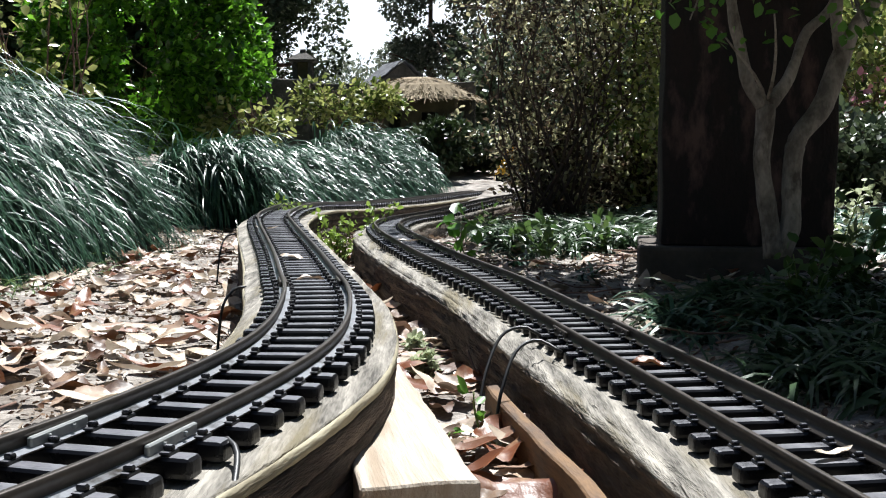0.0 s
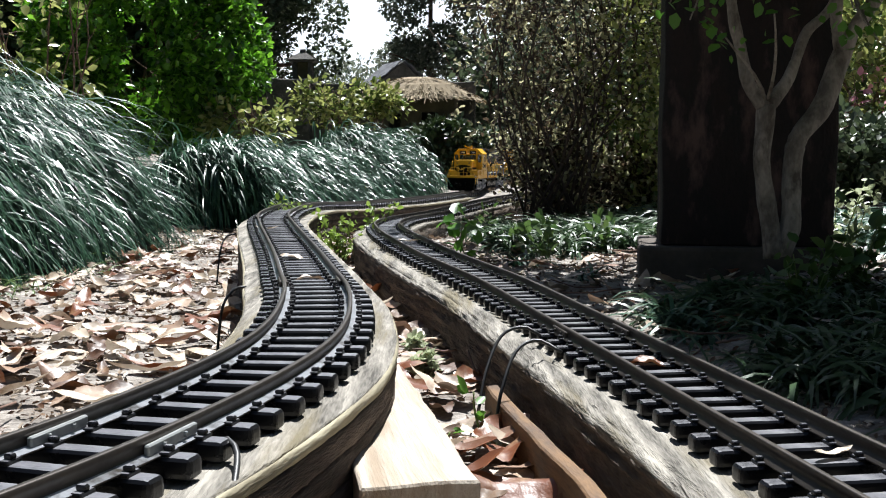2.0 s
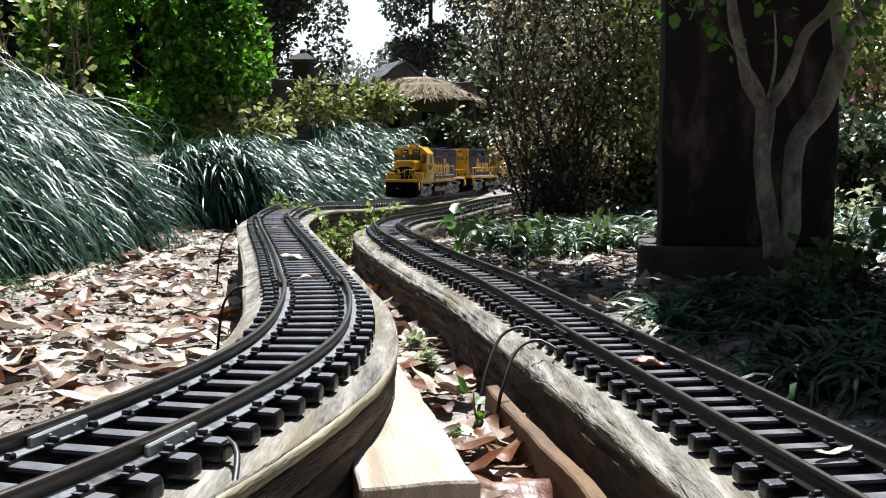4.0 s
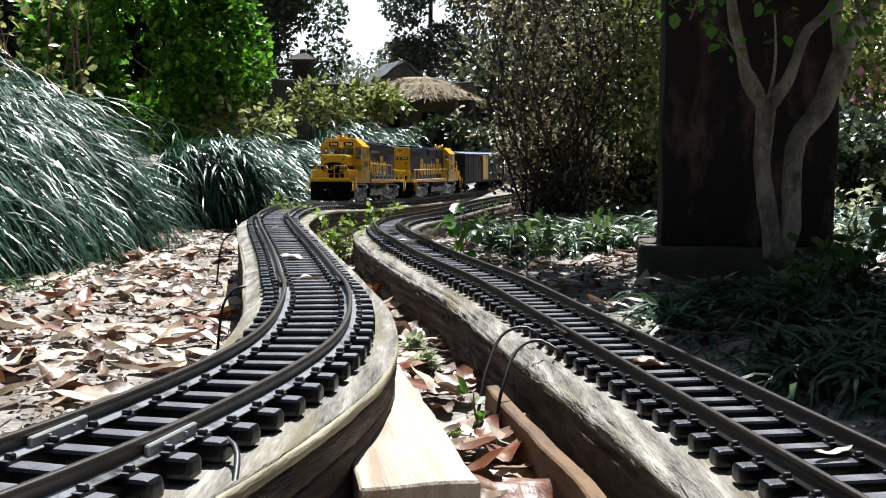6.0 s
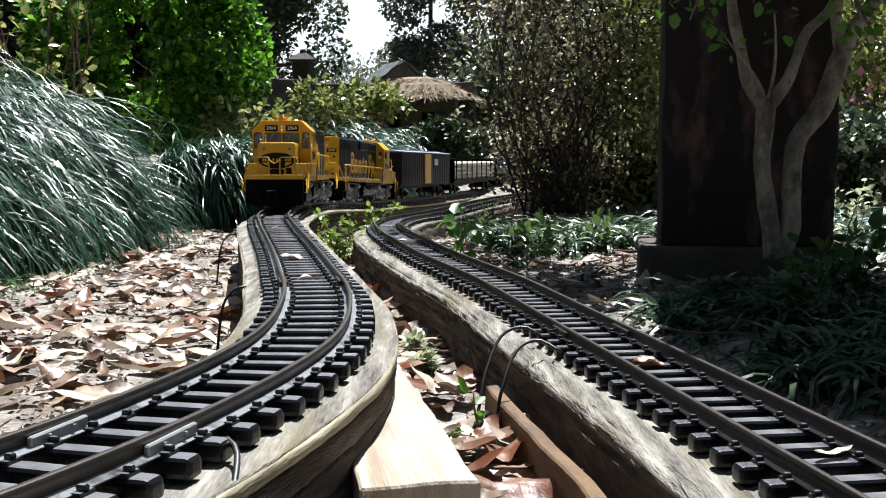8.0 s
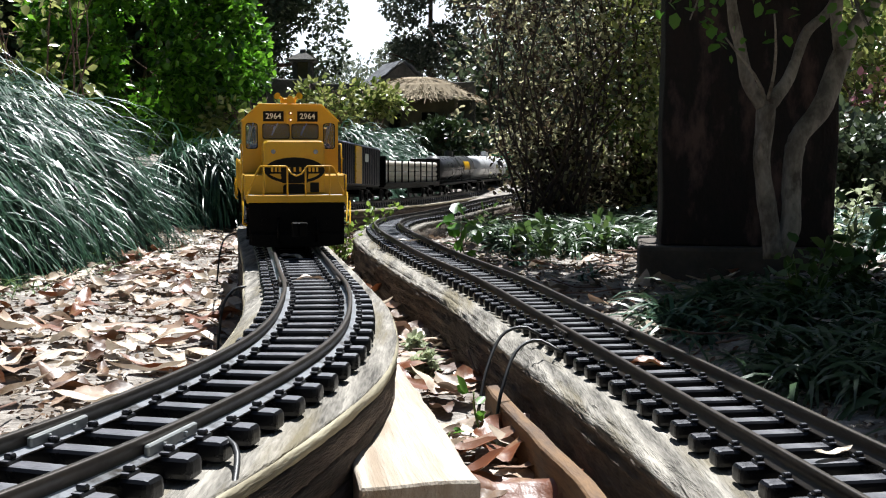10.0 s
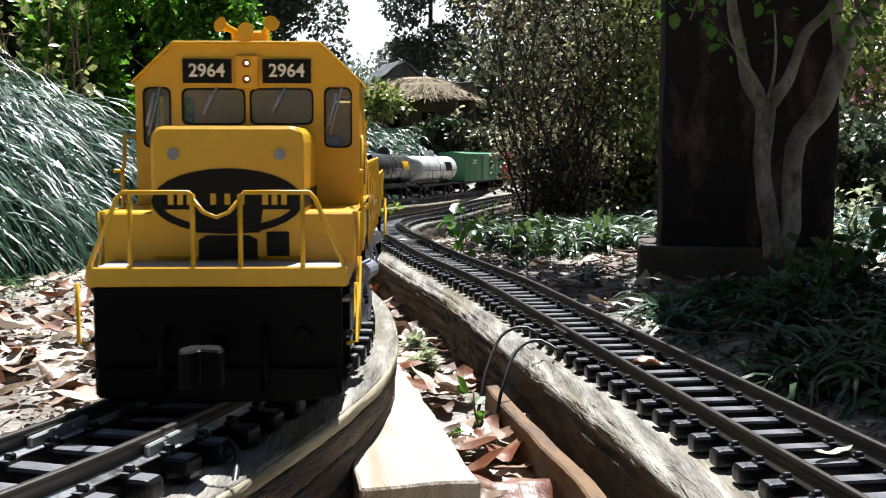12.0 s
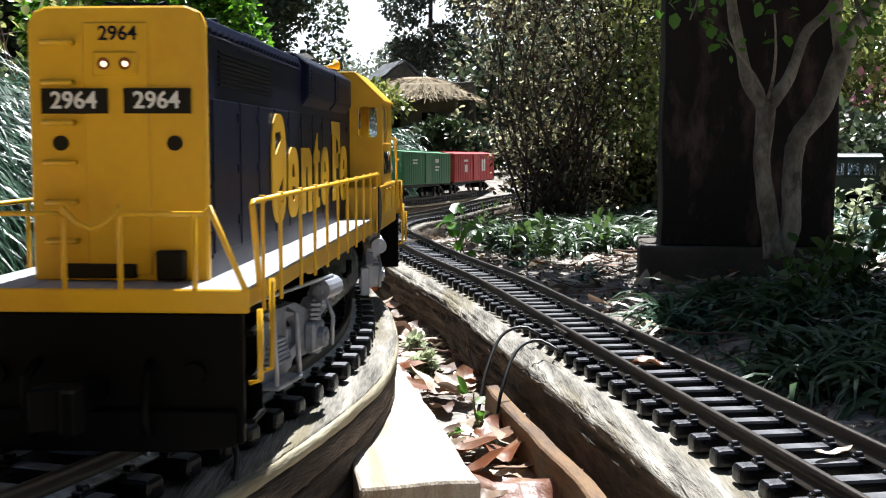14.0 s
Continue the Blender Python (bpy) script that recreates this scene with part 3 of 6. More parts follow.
def far_tree(label, base, height, crown_r, n, size, leafm, seed, lumps=50, trunk_r=0.12, low=0.25):
    rng = np.random.default_rng(seed)
    pr = random.Random(seed)
    tr = thing("tree", label, "tree")
    bm = bmesh.new()
    top = (base[0] + pr.uniform(-.1, .1) * crown_r, base[1], base[2] + height * 0.8)
    pts = limb(bm, base, top, trunk_r, trunk_r * 0.3, pr, 0.04, 8, 8)
    for j in range(14):
        q = pts[pr.randint(2, 7)]
        e = q + Vector((pr.gauss(0, 1), pr.gauss(0, 1), pr.uniform(0, 1))).normalized() * crown_r * pr.uniform(.5, .9)
        limb(bm, q, e, trunk_r * 0.4, trunk_r * 0.08, pr, 0.08, 5, 6)
    part("trunk", bm, M_TWIG, tr)
    c = (base[0], base[1], base[2] + height * (0.5 + low / 2))
    p, o = lumpy(rng, n, c, (crown_r, crown_r, height * (0.5 - low / 2)), lumps, crown_r * 0.34, 0.35)
    leaf_cloud("crown", p, o, size, leafm, rng, tr)
    return tr


# grass banks beside the line
grass_mound("grass_bank", "arching silvery-green strap grass beside the leaf litter", [(-1.17, 1.62), (-1.11, 1.95), (-1.07, 2.22), (-1.06, 2.40)], 0.34, 0.385, 25000, 0.32, 0.0034, M_GRASS, 11, comb=(0.9, -0.45), comb_weight=0.72)
grass_mound("grass_bank", "low bank of arching strap grass behind the curve", [(-0.66, 2.95), (-0.60, 3.2), (-0.47, 3.6), (-0.36, 3.95), (-0.24, 4.3)], 0.19, 0.250, 14500, 0.21, 0.0041, M_GRASS, 12, comb=(0.75, -0.65), comb_weight=0.62)

# hedges and shrubs
shrub("boxwood_bush", "dense bright green rounded boxwood bush", (-1.25, 4.45, 0.2), (-1.15, 4.45, 0.60), (0.43, 0.40, 0.42), 21000, 0.032, M_BOX, M_TWIG, 21, lumps=110, lump_r=0.088, shell=0.78)
shrub("bronze_bush", "tall open shrub of small bronze-green leaves on reddish stems", (0.30, 3.0, 0.02), (0.34, 3.10, 0.56), (0.33, 0.24, 0.60), 8200, 0.0160, M_RED, M_DARKTWIG, 22, lumps=620, lump_r=0.055, stems=26, stem_r=0.0036, shell=0.25, spread=1.2, bend=0.13)
shrub("azalea_bush", "sparse yellow-green shrub before the stone ledge", (-0.40, 4.75, 0.2), (-0.40, 4.75, 0.40), (0.26, 0.12, 0.09), 1400, 0.028, M_AZA, M_TWIG, 23, lumps=70, lump_r=0.045)
shrub("azalea_bush", "sparse yellow-green shrub at the foot of the boxwood", (-0.72, 4.2, 0.2), (-0.72, 4.2, 0.30), (0.16, 0.14, 0.10), 500, 0.035, M_AZA, M_TWIG, 24, lumps=22, lump_r=0.06)
shrub("twiggy_shrub", "sparse pale yellow-leaved twigs before the dark hedge", (-1.05, 3.2, 0.1), (-1.13, 3.2, 0.55), (0.16, 0.14, 0.34), 260, 0.034, M_AZA, M_TWIG, 25, lumps=26, lump_r=0.06, stems=7, stem_r=0.004)
shrub("bronze_bush", "light green leafy shrub beside the bronze one", (0.56, 3.2, 0.02), (0.53, 3.02, 0.42), (0.16, 0.14, 0.44), 2600, 0.020, M_AZA, M_DARKTWIG, 26, lumps=160, lump_r=0.055, stems=16, stem_r=0.005, shell=0.3)
shrub("flowering_shrub", "leafy garden shrub with yellow-green leaves", (1.62, 4.3, 0.03), (1.62, 4.3, 0.45), (0.45, 0.35, 0.48), 4600, 0.036, M_AZA, M_TWIG, 27, lumps=120, lump_r=0.10, stems=14, stem_r=0.007, shell=0.3)
shrub("flowering_shrub", "garden shrub dotted with pink blossom", (1.48, 3.9, 0.03), (1.48, 3.9, 0.32), (0.18, 0.16, 0.20), 160, 0.030, M_PINK, M_TWIG, 28, lumps=22, lump_r=0.05, stems=6, stem_r=0.004)
shrub("low_shrub", "dense dark undergrowth at the foot of the bronze shrub", (0.32, 3.22, 0.02), (0.33, 3.22, 0.16), (0.15, 0.12, 0.15), 3600, 0.021, M_RED, M_TWIG, 36, lumps=80, lump_r=0.06, shell=0.2)
shrub("low_shrub", "dense dark undergrowth beside the bronze shrub", (0.56, 3.15, 0.02), (0.58, 3.15, 0.14), (0.16, 0.12, 0.14), 3200, 0.023, M_RED, M_TWIG, 37, lumps=80, lump_r=0.06, shell=0.2)
shrub("low_shrub", "low dark evergreen shrub beyond the far bend", (-0.02, 4.72, 0.12), (-0.02, 4.72, 0.22), (0.13, 0.08, 0.10), 3600, 0.026, M_HEDGE, M_TWIG, 38, lumps=50, lump_r=0.05, shell=0.2)
shrub("low_shrub", "low dark evergreen shrub under the bronze one", (0.62, 3.75, 0.02), (0.62, 3.75, 0.16), (0.34, 0.16, 0.15), 7000, 0.028, M_FAR, M_TWIG, 33, lumps=90, lump_r=0.07, shell=0.3)
shrub("low_shrub", "low dark evergreen shrub beside the far line", (1.25, 3.7, 0.02), (1.25, 3.7, 0.16), (0.40, 0.2, 0.16), 7000, 0.03, M_FAR, M_TWIG, 34, lumps=90, lump_r=0.08, shell=0.3)
shrub("low_shrub", "low dark evergreen shrub at the foot of the hut", (0.0, 5.0, 0.15), (0.02, 4.98, 0.24), (0.18, 0.1, 0.08), 2600, 0.028, M_FAR, M_TWIG, 35, lumps=50, lump_r=0.06, shell=0.3)
# added dark foliage in place of the hut's dark wall and shadow
shrub("low_shrub", "low dark shrub standing in for the hut's dark wall and shadow", (0.15, 5.15, 0.12), (0.15, 5.16, 0.20), (0.15, 0.08, 0.13), 4200, 0.028, M_HEDGE, M_TWIG, 39, lumps=60, lump_r=0.05, shell=0.2)
shrub("dark_hedge", "dark evergreen hedge close behind the boxwood", (-1.40, 5.3, 0.2), (-1.40, 5.35, 0.75), (0.50, 0.26, 0.72), 15000, 0.045, M_HEDGE, M_TWIG, 40, lumps=120, lump_r=0.16, shell=0.35, stems=8, stem_r=0.01, category="hedge")
shrub("dark_hedge", "tall dark evergreen hedge in shade", (-2.3, 5.4, 0.2), (-2.3, 5.4, 0.9), (0.95, 0.5, 0.9), 26000, 0.05, M_HEDGE, M_TWIG, 29, lumps=160, lump_r=0.22, shell=0.5, stems=12, stem_r=0.012, category="hedge")
shrub("dark_hedge", "tall dark evergreen hedge behind the hut", (0.9, 6.6, 0.2), (0.9, 6.9, 0.5), (1.0, 0.5, 0.42), 20000, 0.045, M_FAR, M_TWIG, 30, lumps=160, lump_r=0.2, shell=0.4, stems=12, stem_r=0.012, category="hedge")
shrub("dark_hedge", "tall dark evergreen hedge at the garden's edge", (2.7, 6.8, 0.0), (2.7, 6.9, 0.9), (1.1, 0.5, 0.9), 20000, 0.05, M_GREEN, M_TWIG, 31, lumps=150, lump_r=0.22, shell=0.4, stems=12, stem_r=0.012, category="hedge")

# bright hazy sky low over the horizon
bm = bmesh.new()
bmesh.ops.create_grid(bm, x_segments=1, y_segments=1, size=1.0)
for v in bm.verts:
    v.co = Vector((v.co.x * 30, 0, v.co.y * 8))
tagged(part("backdrop", bm, glow("bright_haze", (0.86, 0.92, 1.0), 0.55)), "pale bright hazy sky above the horizon", "sky", kind="structure").matrix_basis = pose(0, 70, 6)

# trees round the garden, in front, beside and behind the camera
rg = random.Random(77)
for k in range(30):
    a = radians(-80 + 160 * k / 29)
    d = rg.uniform(10, 15)
    x, y = math.sin(a) * d, math.cos(a) * d
    if -3.1 < x < 1.3:
        continue
    far_tree("broadleaf garden tree in dappled shade", (x, y, -0.1), rg.uniform(3.6, 5.4), rg.uniform(1.4, 2.0), 5200, 0.13, M_FAR, 100 + k)
for k in range(9):
    a = radians(100 + 160 * k / 8)
    far_tree("broadleaf tree beyond the path", (math.sin(a) * 6.5, math.cos(a) * 6.5, -0.1), rg.uniform(4.0, 5.5), 1.7, 2600, 0.17, M_FAR, 160 + k)
far_tree("dark evergreen tree behind the stone ledge", (-1.27, 8.2, 0.0), 2.8, 0.50, 22000, 0.038, M_FAR, 201, trunk_r=0.05, low=0.02)
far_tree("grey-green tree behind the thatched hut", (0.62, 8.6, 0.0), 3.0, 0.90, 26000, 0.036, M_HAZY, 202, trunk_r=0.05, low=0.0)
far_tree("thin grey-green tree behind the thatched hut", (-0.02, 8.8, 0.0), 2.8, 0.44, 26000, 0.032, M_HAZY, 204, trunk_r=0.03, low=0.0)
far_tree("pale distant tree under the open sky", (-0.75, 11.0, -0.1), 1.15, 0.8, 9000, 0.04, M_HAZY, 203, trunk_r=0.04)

# ---------------------------------------------------------------- post, plinth and young tree
def build_post():
    bm = bmesh.new()
    box(bm, -0.128, 0.128, -0.10, 0.10, 0, 1.3, 0.006, seg=2)
    es = [e for e in bm.edges if abs(e.verts[0].co.z - e.verts[1].co.z) > 0.5]
    bmesh.ops.subdivide_edges(bm, edges=es, cuts=30)
    for v in bm.verts:
        v.co.x += 0.003 * noise.noise(v.co * 9)
        v.co.y += 0.003 * noise.noise(v.co * 9 + Vector((5, 5, 5)))
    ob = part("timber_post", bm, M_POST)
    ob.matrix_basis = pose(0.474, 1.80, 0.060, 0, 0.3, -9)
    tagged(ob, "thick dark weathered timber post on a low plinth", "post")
    bm = bmesh.new()
    box(bm, -0.160, 0.160, -0.125, 0.125, -0.06, 0.038, 0.006, seg=2)
    ob = part("post_plinth", bm, M_PLINTH)
    ob.matrix_basis = pose(0.474, 1.80, 0.022, 0, 0, -9)
    tagged(ob, "low dark timber plinth under the post", "plinth")


build_post()


def build_young_tree():
    """Smooth-barked young tree: two stems from one foot, one of them forked, and an unseen leafy crown spread to cast
    shade.
    """
    tr = thing("young_tree", "smooth grey-barked young tree with two stems", "tree")
    rng = random.Random(8)
    D = 1.50

    def spot(px, py, d):
        return Vector(((px - 784) / 2000 * d, d, 0.203 + (269 - py) / 2000 * d))
    stems = [
        ("stem", [(1375, 455, .0), (1366, 410, 0), (1352, 330, .0), (1346, 280, 0), (1350, 230, 0), (1352, 185, 0)], [.017, .0145, .0135, .013, .0135, .0135]),
        ("stem", [(1385, 450, .0), (1400, 400, 0), (1400, 330, 0.01), (1402, 280, .01), (1412, 240, .01), (1450, 190, .02), (1478, 110, .03), (1500, 60, .03), (1540, 0, .04), (1580, -80, .05)], [.015, .015, .0145, .014, .0155, .0150, .0135, .0125, .012, .010]),
        ("branch", [(1348, 190, 0), (1320, 150, .0), (1305, 90, .0), (1292, 40, 0), (1280, -40, 0), (1262, -140, .0)], [.0120, .0095, .0085, .0080, .007, .006]),
        ("branch", [(1354, 190, 0), (1385, 150, .02), (1400, 115, .03), (1420, 60, .04), (1460, 20, .05), (1490, -60, .06)], [.0120, .0105, .0088, .0080, .0078, .007]),
        ("branch", [(1478, 90, 0.03), (1470, 40, .02), (1472, 0, .01), (1470, -90, 0)], [.009, .0085, .008, .007]),
    ]
    tips = []
    for nm, pts, rs in stems:
        bm = bmesh.new()
        c = smooth_line([tuple(spot(x, y, D + o)) for x, y, o in pts], 0.012)
        u = np.linspace(0, 1, len(c))
        rr = np.interp(u, np.linspace(0, 1, len(rs)), rs)
        rr = [float(r * 0.87 * (1 + 0.22 * noise.noise(Vector(p) * 26) + 0.08 * noise.noise(Vector(p) * 70))) for r, p in zip(rr, c)]
        tube(bm, [tuple(p) for p in c], rr, 12)
        part(nm, bm, M_TRUNK, tr, smooth=True)
        tips.append(Vector(c[-1]))
    # crown above the view, its limbs placed to cast shade on the bed
    bm = bmesh.new()
    r2 = np.random.default_rng(9)
    ends = []
    for i in range(46):
        b = tips[1 + i % 4]
        e = Vector((rng.uniform(0.44, 1.05), rng.uniform(1.05, 2.00), rng.uniform(0.62, 1.05)))
        pts = limb(bm, b, e, 0.005, 0.0012, rng, 0.08, 6, 5)
        ends += pts[3:]
    # further unseen limbs, put in to deepen the shade over the bed
    for i in range(44):
        e = Vector((rng.uniform(0.36, 0.74), rng.uniform(1.08, 1.62), rng.uniform(0.60, 0.95)))
        ends += limb(bm, tips[1 + i % 4], e, 0.005, 0.0012, rng, 0.08, 6, 5)[3:]
    # unseen limbs reaching back, put in to shade the litter
    for i in range(12):
        e = Vector((rng.uniform(0.08, 0.34), rng.uniform(2.10, 2.70), rng.uniform(0.72, 1.0)))
        ends += limb(bm, tips[2 + i % 3], e, 0.005, 0.0012, rng, 0.06, 6, 5)[4:]
    tagged(part("crown_twig_work", bm, M_TRUNK, tr), kind="stuff")
    pts = np.array([list(e) for e in ends])
    k = r2.integers(0, len(pts), 19000)
    off = r2.normal(0, 0.060, (19000, 3))
    q = pts[k] + off
    ok = q[:, 2] > 0.203 + 0.150 * q[:, 1]
    k, off = k[ok], off[ok]
    leaf_cloud("crown", pts[k] + off, off + np.array([0, 0, -0.02]), 0.040, M_GREEN, r2, tr)
    # a few low sprays that hang into view
    bm = bmesh.new()
    low = []
    for px, py, d in ((1230, 20, 1.45), (1270, 60, 1.42), (1362, 25, 1.38), (1215, 40, 1.5), (1525, 50, 1.40), (1545, 75, 1.42), (1240, -10, 1.44), (1180, 10, 1.5), (1500, 20, 1.42)):
        e = spot(px, py, d)
        b = min(ends + tips, key=lambda q: (q - e).length)
        low.append(limb(bm, b, e, 0.003, 0.001, rng, 0.05, 5, 5))
    tagged(part("hanging_twig_work", bm, M_TRUNK, tr), kind="stuff")
    lp = np.array([list(p) for q in low for p in q[4:]])
    kk = r2.integers(0, len(lp), 90)
    off = r2.normal(0, 0.014, (90, 3))
    leaf_cloud("hanging_leaves", lp[kk] + off, off + np.array([0, -0.01, -0.02]), 0.018, M_MAPLE, r2, tr, narrow=1.25)


build_young_tree()

# ---------------------------------------------------------------- the train: paint and metal
M_YEL = mat("yellow_paint", (0.70, 0.395, 0.012), (0.64, 0.35, 0.010), rough=0.36, scale=12, fine=300, bump=0.04, stain=(0.60, 0.31, 0.012), stain_scale=14)
M_BLUE = mat("navy_paint", (0.0018, 0.0036, 0.017), (0.0028, 0.0052, 0.023), spec=0.12, rough=0.40, scale=14, fine=300, bump=0.05)
M_BLACK = mat("black_underframe", (0.0010, 0.0010, 0.0011), (0.0026, 0.0024, 0.0024), rough=0.5, scale=25, fine=300, bump=0.1, spec=0.07)
M_SILVER = mat("grey_truck_paint", (0.42, 0.45, 0.52), (0.30, 0.32, 0.37), rough=0.34, metal=0.35, scale=25, fine=250, bump=0.15, stain=(0.20, 0.20, 0.21), stain_scale=35)
M_TANKGLOSS = mat("glossy_black_tank", (0.0008, 0.0008, 0.0009), (0.0018, 0.0017, 0.0017), rough=0.26, scale=25, fine=300, bump=0.05, spec=0.07)
M_WHEEL = mat("wheel_steel", (0.10, 0.10, 0.10), (0.18, 0.17, 0.16), rough=0.35, metal=0.8, scale=30, fine=300, bump=0.05)
M_WALK = mat("walkway_grey", (0.24, 0.24, 0.255), (0.33, 0.33, 0.345), rough=0.6, scale=30, fine=600, bump=0.3)
M_WHITE = mat("white_lettering", (0.78, 0.78, 0.76), (0.70, 0.70, 0.68), rough=0.6, scale=40, fine=300, bump=0.0)
M_SEAL = mat("window_rubber", (0.004, 0.004, 0.0045), (0.007, 0.007, 0.007), rough=0.45, bump=0.0, spec=0.15)
M_GLASS = glass("cab_glass", (0.62, 0.72, 0.82))
M_LAMP = glow("headlight_lens", (1.0, 0.72, 0.45), 1.0)
M_BEZEL = mat("headlight_bezel", (0.20, 0.045, 0.012), (0.12, 0.025, 0.008), rough=0.3, bump=0.0)
M_CLEAR = mat("marker_lens", (0.20, 0.20, 0.21), (0.26, 0.26, 0.26), rough=0.12, metal=0.4, bump=0.0)
M_GREENP = mat("green_boxcar_paint", (0.020, 0.15, 0.055), (0.028, 0.19, 0.07), rough=0.5, scale=20, fine=250, bump=0.08)
M_REDP = mat("red_boxcar_paint", (0.50, 0.022, 0.03), (0.42, 0.018, 0.025), rough=0.5, scale=20, fine=250, bump=0.08)
M_TANKW = mat("white_tank_paint", (0.66, 0.66, 0.66), (0.56, 0.56, 0.57), rough=0.35, scale=15, fine=250, bump=0.05)
M_TANKB = mat("black_tank_paint", (0.035, 0.035, 0.037), (0.055, 0.055, 0.057), rough=0.3, scale=15, fine=250, bump=0.05)
M_LOAD = mat("pale_load", (0.62, 0.58, 0.50), (0.72, 0.68, 0.60), rough=0.7, scale=20, fine=160, bump=0.2)
M_TROL = mat("dark_green_car_paint", (0.010, 0.020, 0.017), (0.016, 0.028, 0.022), rough=0.35, scale=20, fine=250, bump=0.05)
M_CREAM = mat("dull_green_panel", (0.05, 0.055, 0.045), (0.07, 0.075, 0.06), rough=0.5, scale=20, fine=250, bump=0.05)


def lettering(text, height, depth, material, parent, m, name="lettering"):
    cu = bpy.data.curves.new(name, "FONT")
    cu.body, cu.size, cu.extrude, cu.align_x, cu.align_y = text, height * 1.40, depth, "CENTER", "CENTER"
    cu.resolution_u = 3
    cu.offset = height * 0.022
    tmp = new("tmp", cu)
    me = bpy.data.meshes.new_from_object(tmp)
    bpy.data.objects.remove(tmp)
    me.materials.clear()
    me.materials.append(material)
    ob = new(name, me)
    ob.parent = parent
    ob.matrix_basis = m
    return ob


def facing(x, y, z, way):
    """A pose whose front looks along way ('+x', '-x', '+y', '-y') with up along z, for lettering."""
    rz = {"-y": 0, "+x": 90, "+y": 180, "-x": -90}[way]
    return pose(x, y, z, 90, 0, rz)


def wheelset(parent, x, r=0.0165, name="wheelset"):
    """Axle with two flanged wheels, an object that turns about its own y."""
    bm = bmesh.new()
    for s in (-1, 1):
        rod(bm, s * 0.0210, s * 0.0262, 0, 0, r, 24, "y")
        rod(bm, s * 0.0195, s * 0.0212, 0, 0, r + 0.0018, 24, "y")
        rod(bm, s * 0.0262, s * 0.0272, 0, 0, r * 0.45, 12, "y")
        for k in range(6):
            a = k * math.pi / 3
            rod(bm, s * 0.0255, s * 0.0268, math.cos(a) * r * 0.68, math.sin(a) * r * 0.68, r * 0.11, 6, "y")
    rod(bm, -0.021, 0.021, 0, 0, 0.0028, 8, "y")
    ob = part(name, bm, M_WHEEL, parent, "dark steel wheels on an axle")
    ob.matrix_basis = pose(x, 0, r, 0, 0, 0)
    return ob


def loco_truck(parent, x):
    """Two-axle truck with cast side frames: springs, equaliser beams, brake cylinders and journal boxes."""
    tk = new("truck")
    tk.parent = parent
    tk.matrix_basis = pose(x, 0, 0)
    tagged(tk, "light grey two-axle truck")
    for s in (-1, 1):
        bm = bmesh.new()
        y0, y1 = sorted((s * 0.0335, s * 0.0385))
        o = [(-0.072, 0.027), (-0.067, 0.034), (-0.052, 0.0345), (-0.044, 0.030), (-0.028, 0.0355), (0.028, 0.0355), (0.044, 0.030), (0.052, 0.0345), (0.067, 0.034), (0.072, 0.027),
             (0.063, 0.0245), (0.060, 0.0095), (0.036, 0.0095), (0.033, 0.0130), (0.020, 0.0085), (0.016, 0.0050), (-0.016, 0.0050), (-0.020, 0.0085), (-0.033, 0.0130), (-0.036, 0.0095), (-0.060, 0.0095), (-0.063, 0.0245)]
        holes = [[(h * 0.0165, 0.0135), (h * 0.030, 0.0175), (h * 0.0335, 0.0245), (h * 0.027, 0.0300), (h * 0.0165, 0.0300)] for h in (-1, 1)]
        wall_with_holes(bm, o, holes, "y", y0, y1)
        ya, yb = sorted((s * 0.0380, s * 0.0435))
        for ax in (-0.047, 0.047):
            box(bm, ax - 0.0075, ax + 0.0075, ya, yb, 0.0105, 0.0245, 0.0012)
            rod(bm, s * 0.0380, s * 0.0465, ax, 0.0170, 0.0048, 12, "y")
            rod(bm, s * 0.0460, s * 0.0475, ax, 0.0170, 0.0025, 8, "y")
            for k in range(4):
                rod(bm, 0.0250 + k * 0.0022, 0.0263 + k * 0.0022, ax, s * 0.0405, 0.0036, 8, "z")
        # leaf springs and the hanging stirrup
        for k in range(6):
            hw = 0.0125 - 0.0013 * k
            box(bm, -hw, hw, *sorted((s * 0.0385, s * 0.0425)), 0.0125 + k * 0.0020, 0.0141 + k * 0.0020, 0.0003)
        for h in (-0.0135, 0.0135):
            tube(bm, [(h, s * 0.0400, 0.0345), (h, s * 0.0445, 0.0330), (h, s * 0.0455, 0.0060)], 0.0012, 6)
        box(bm, -0.0145, 0.0145, *sorted((s * 0.0390, s * 0.0470)), 0.0040, 0.0062, 0.0006)
        for ax in (-0.060, 0.060):
            rod(bm, ax - 0.010, ax + 0.010, s * 0.0425, 0.0385, 0.0052, 14, "x")
            rod(bm, ax - 0.0135, ax + 0.0135, s * 0.0425, 0.0385, 0.0024, 8, "x")
            box(bm, ax - 0.004, ax + 0.004, *sorted((s * 0.034, s * 0.042)), 0.030, 0.037, 0.0006)
            tube(bm, [(ax, s * 0.0420, 0.0335), (ax * 1.08, s * 0.0440, 0.0240), (ax * 1.10, s * 0.0430, 0.0100)], 0.0011, 5)
        tube(bm, [(-0.070, s * 0.0420, 0.0320), (-0.064, s * 0.0440, 0.0440), (0.064, s * 0.0440, 0.0440), (0.070, s * 0.0420, 0.0320)], 0.0009, 5)
        for ax in (-0.068, -0.027, 0.027, 0.068):
            box(bm, ax - 0.0030, ax + 0.0030, *sorted((s * 0.030, s * 0.036)), 0.005, 0.024, 0.0008)
        part("side_frame", bm, M_SILVER, tk)
    bm = bmesh.new()
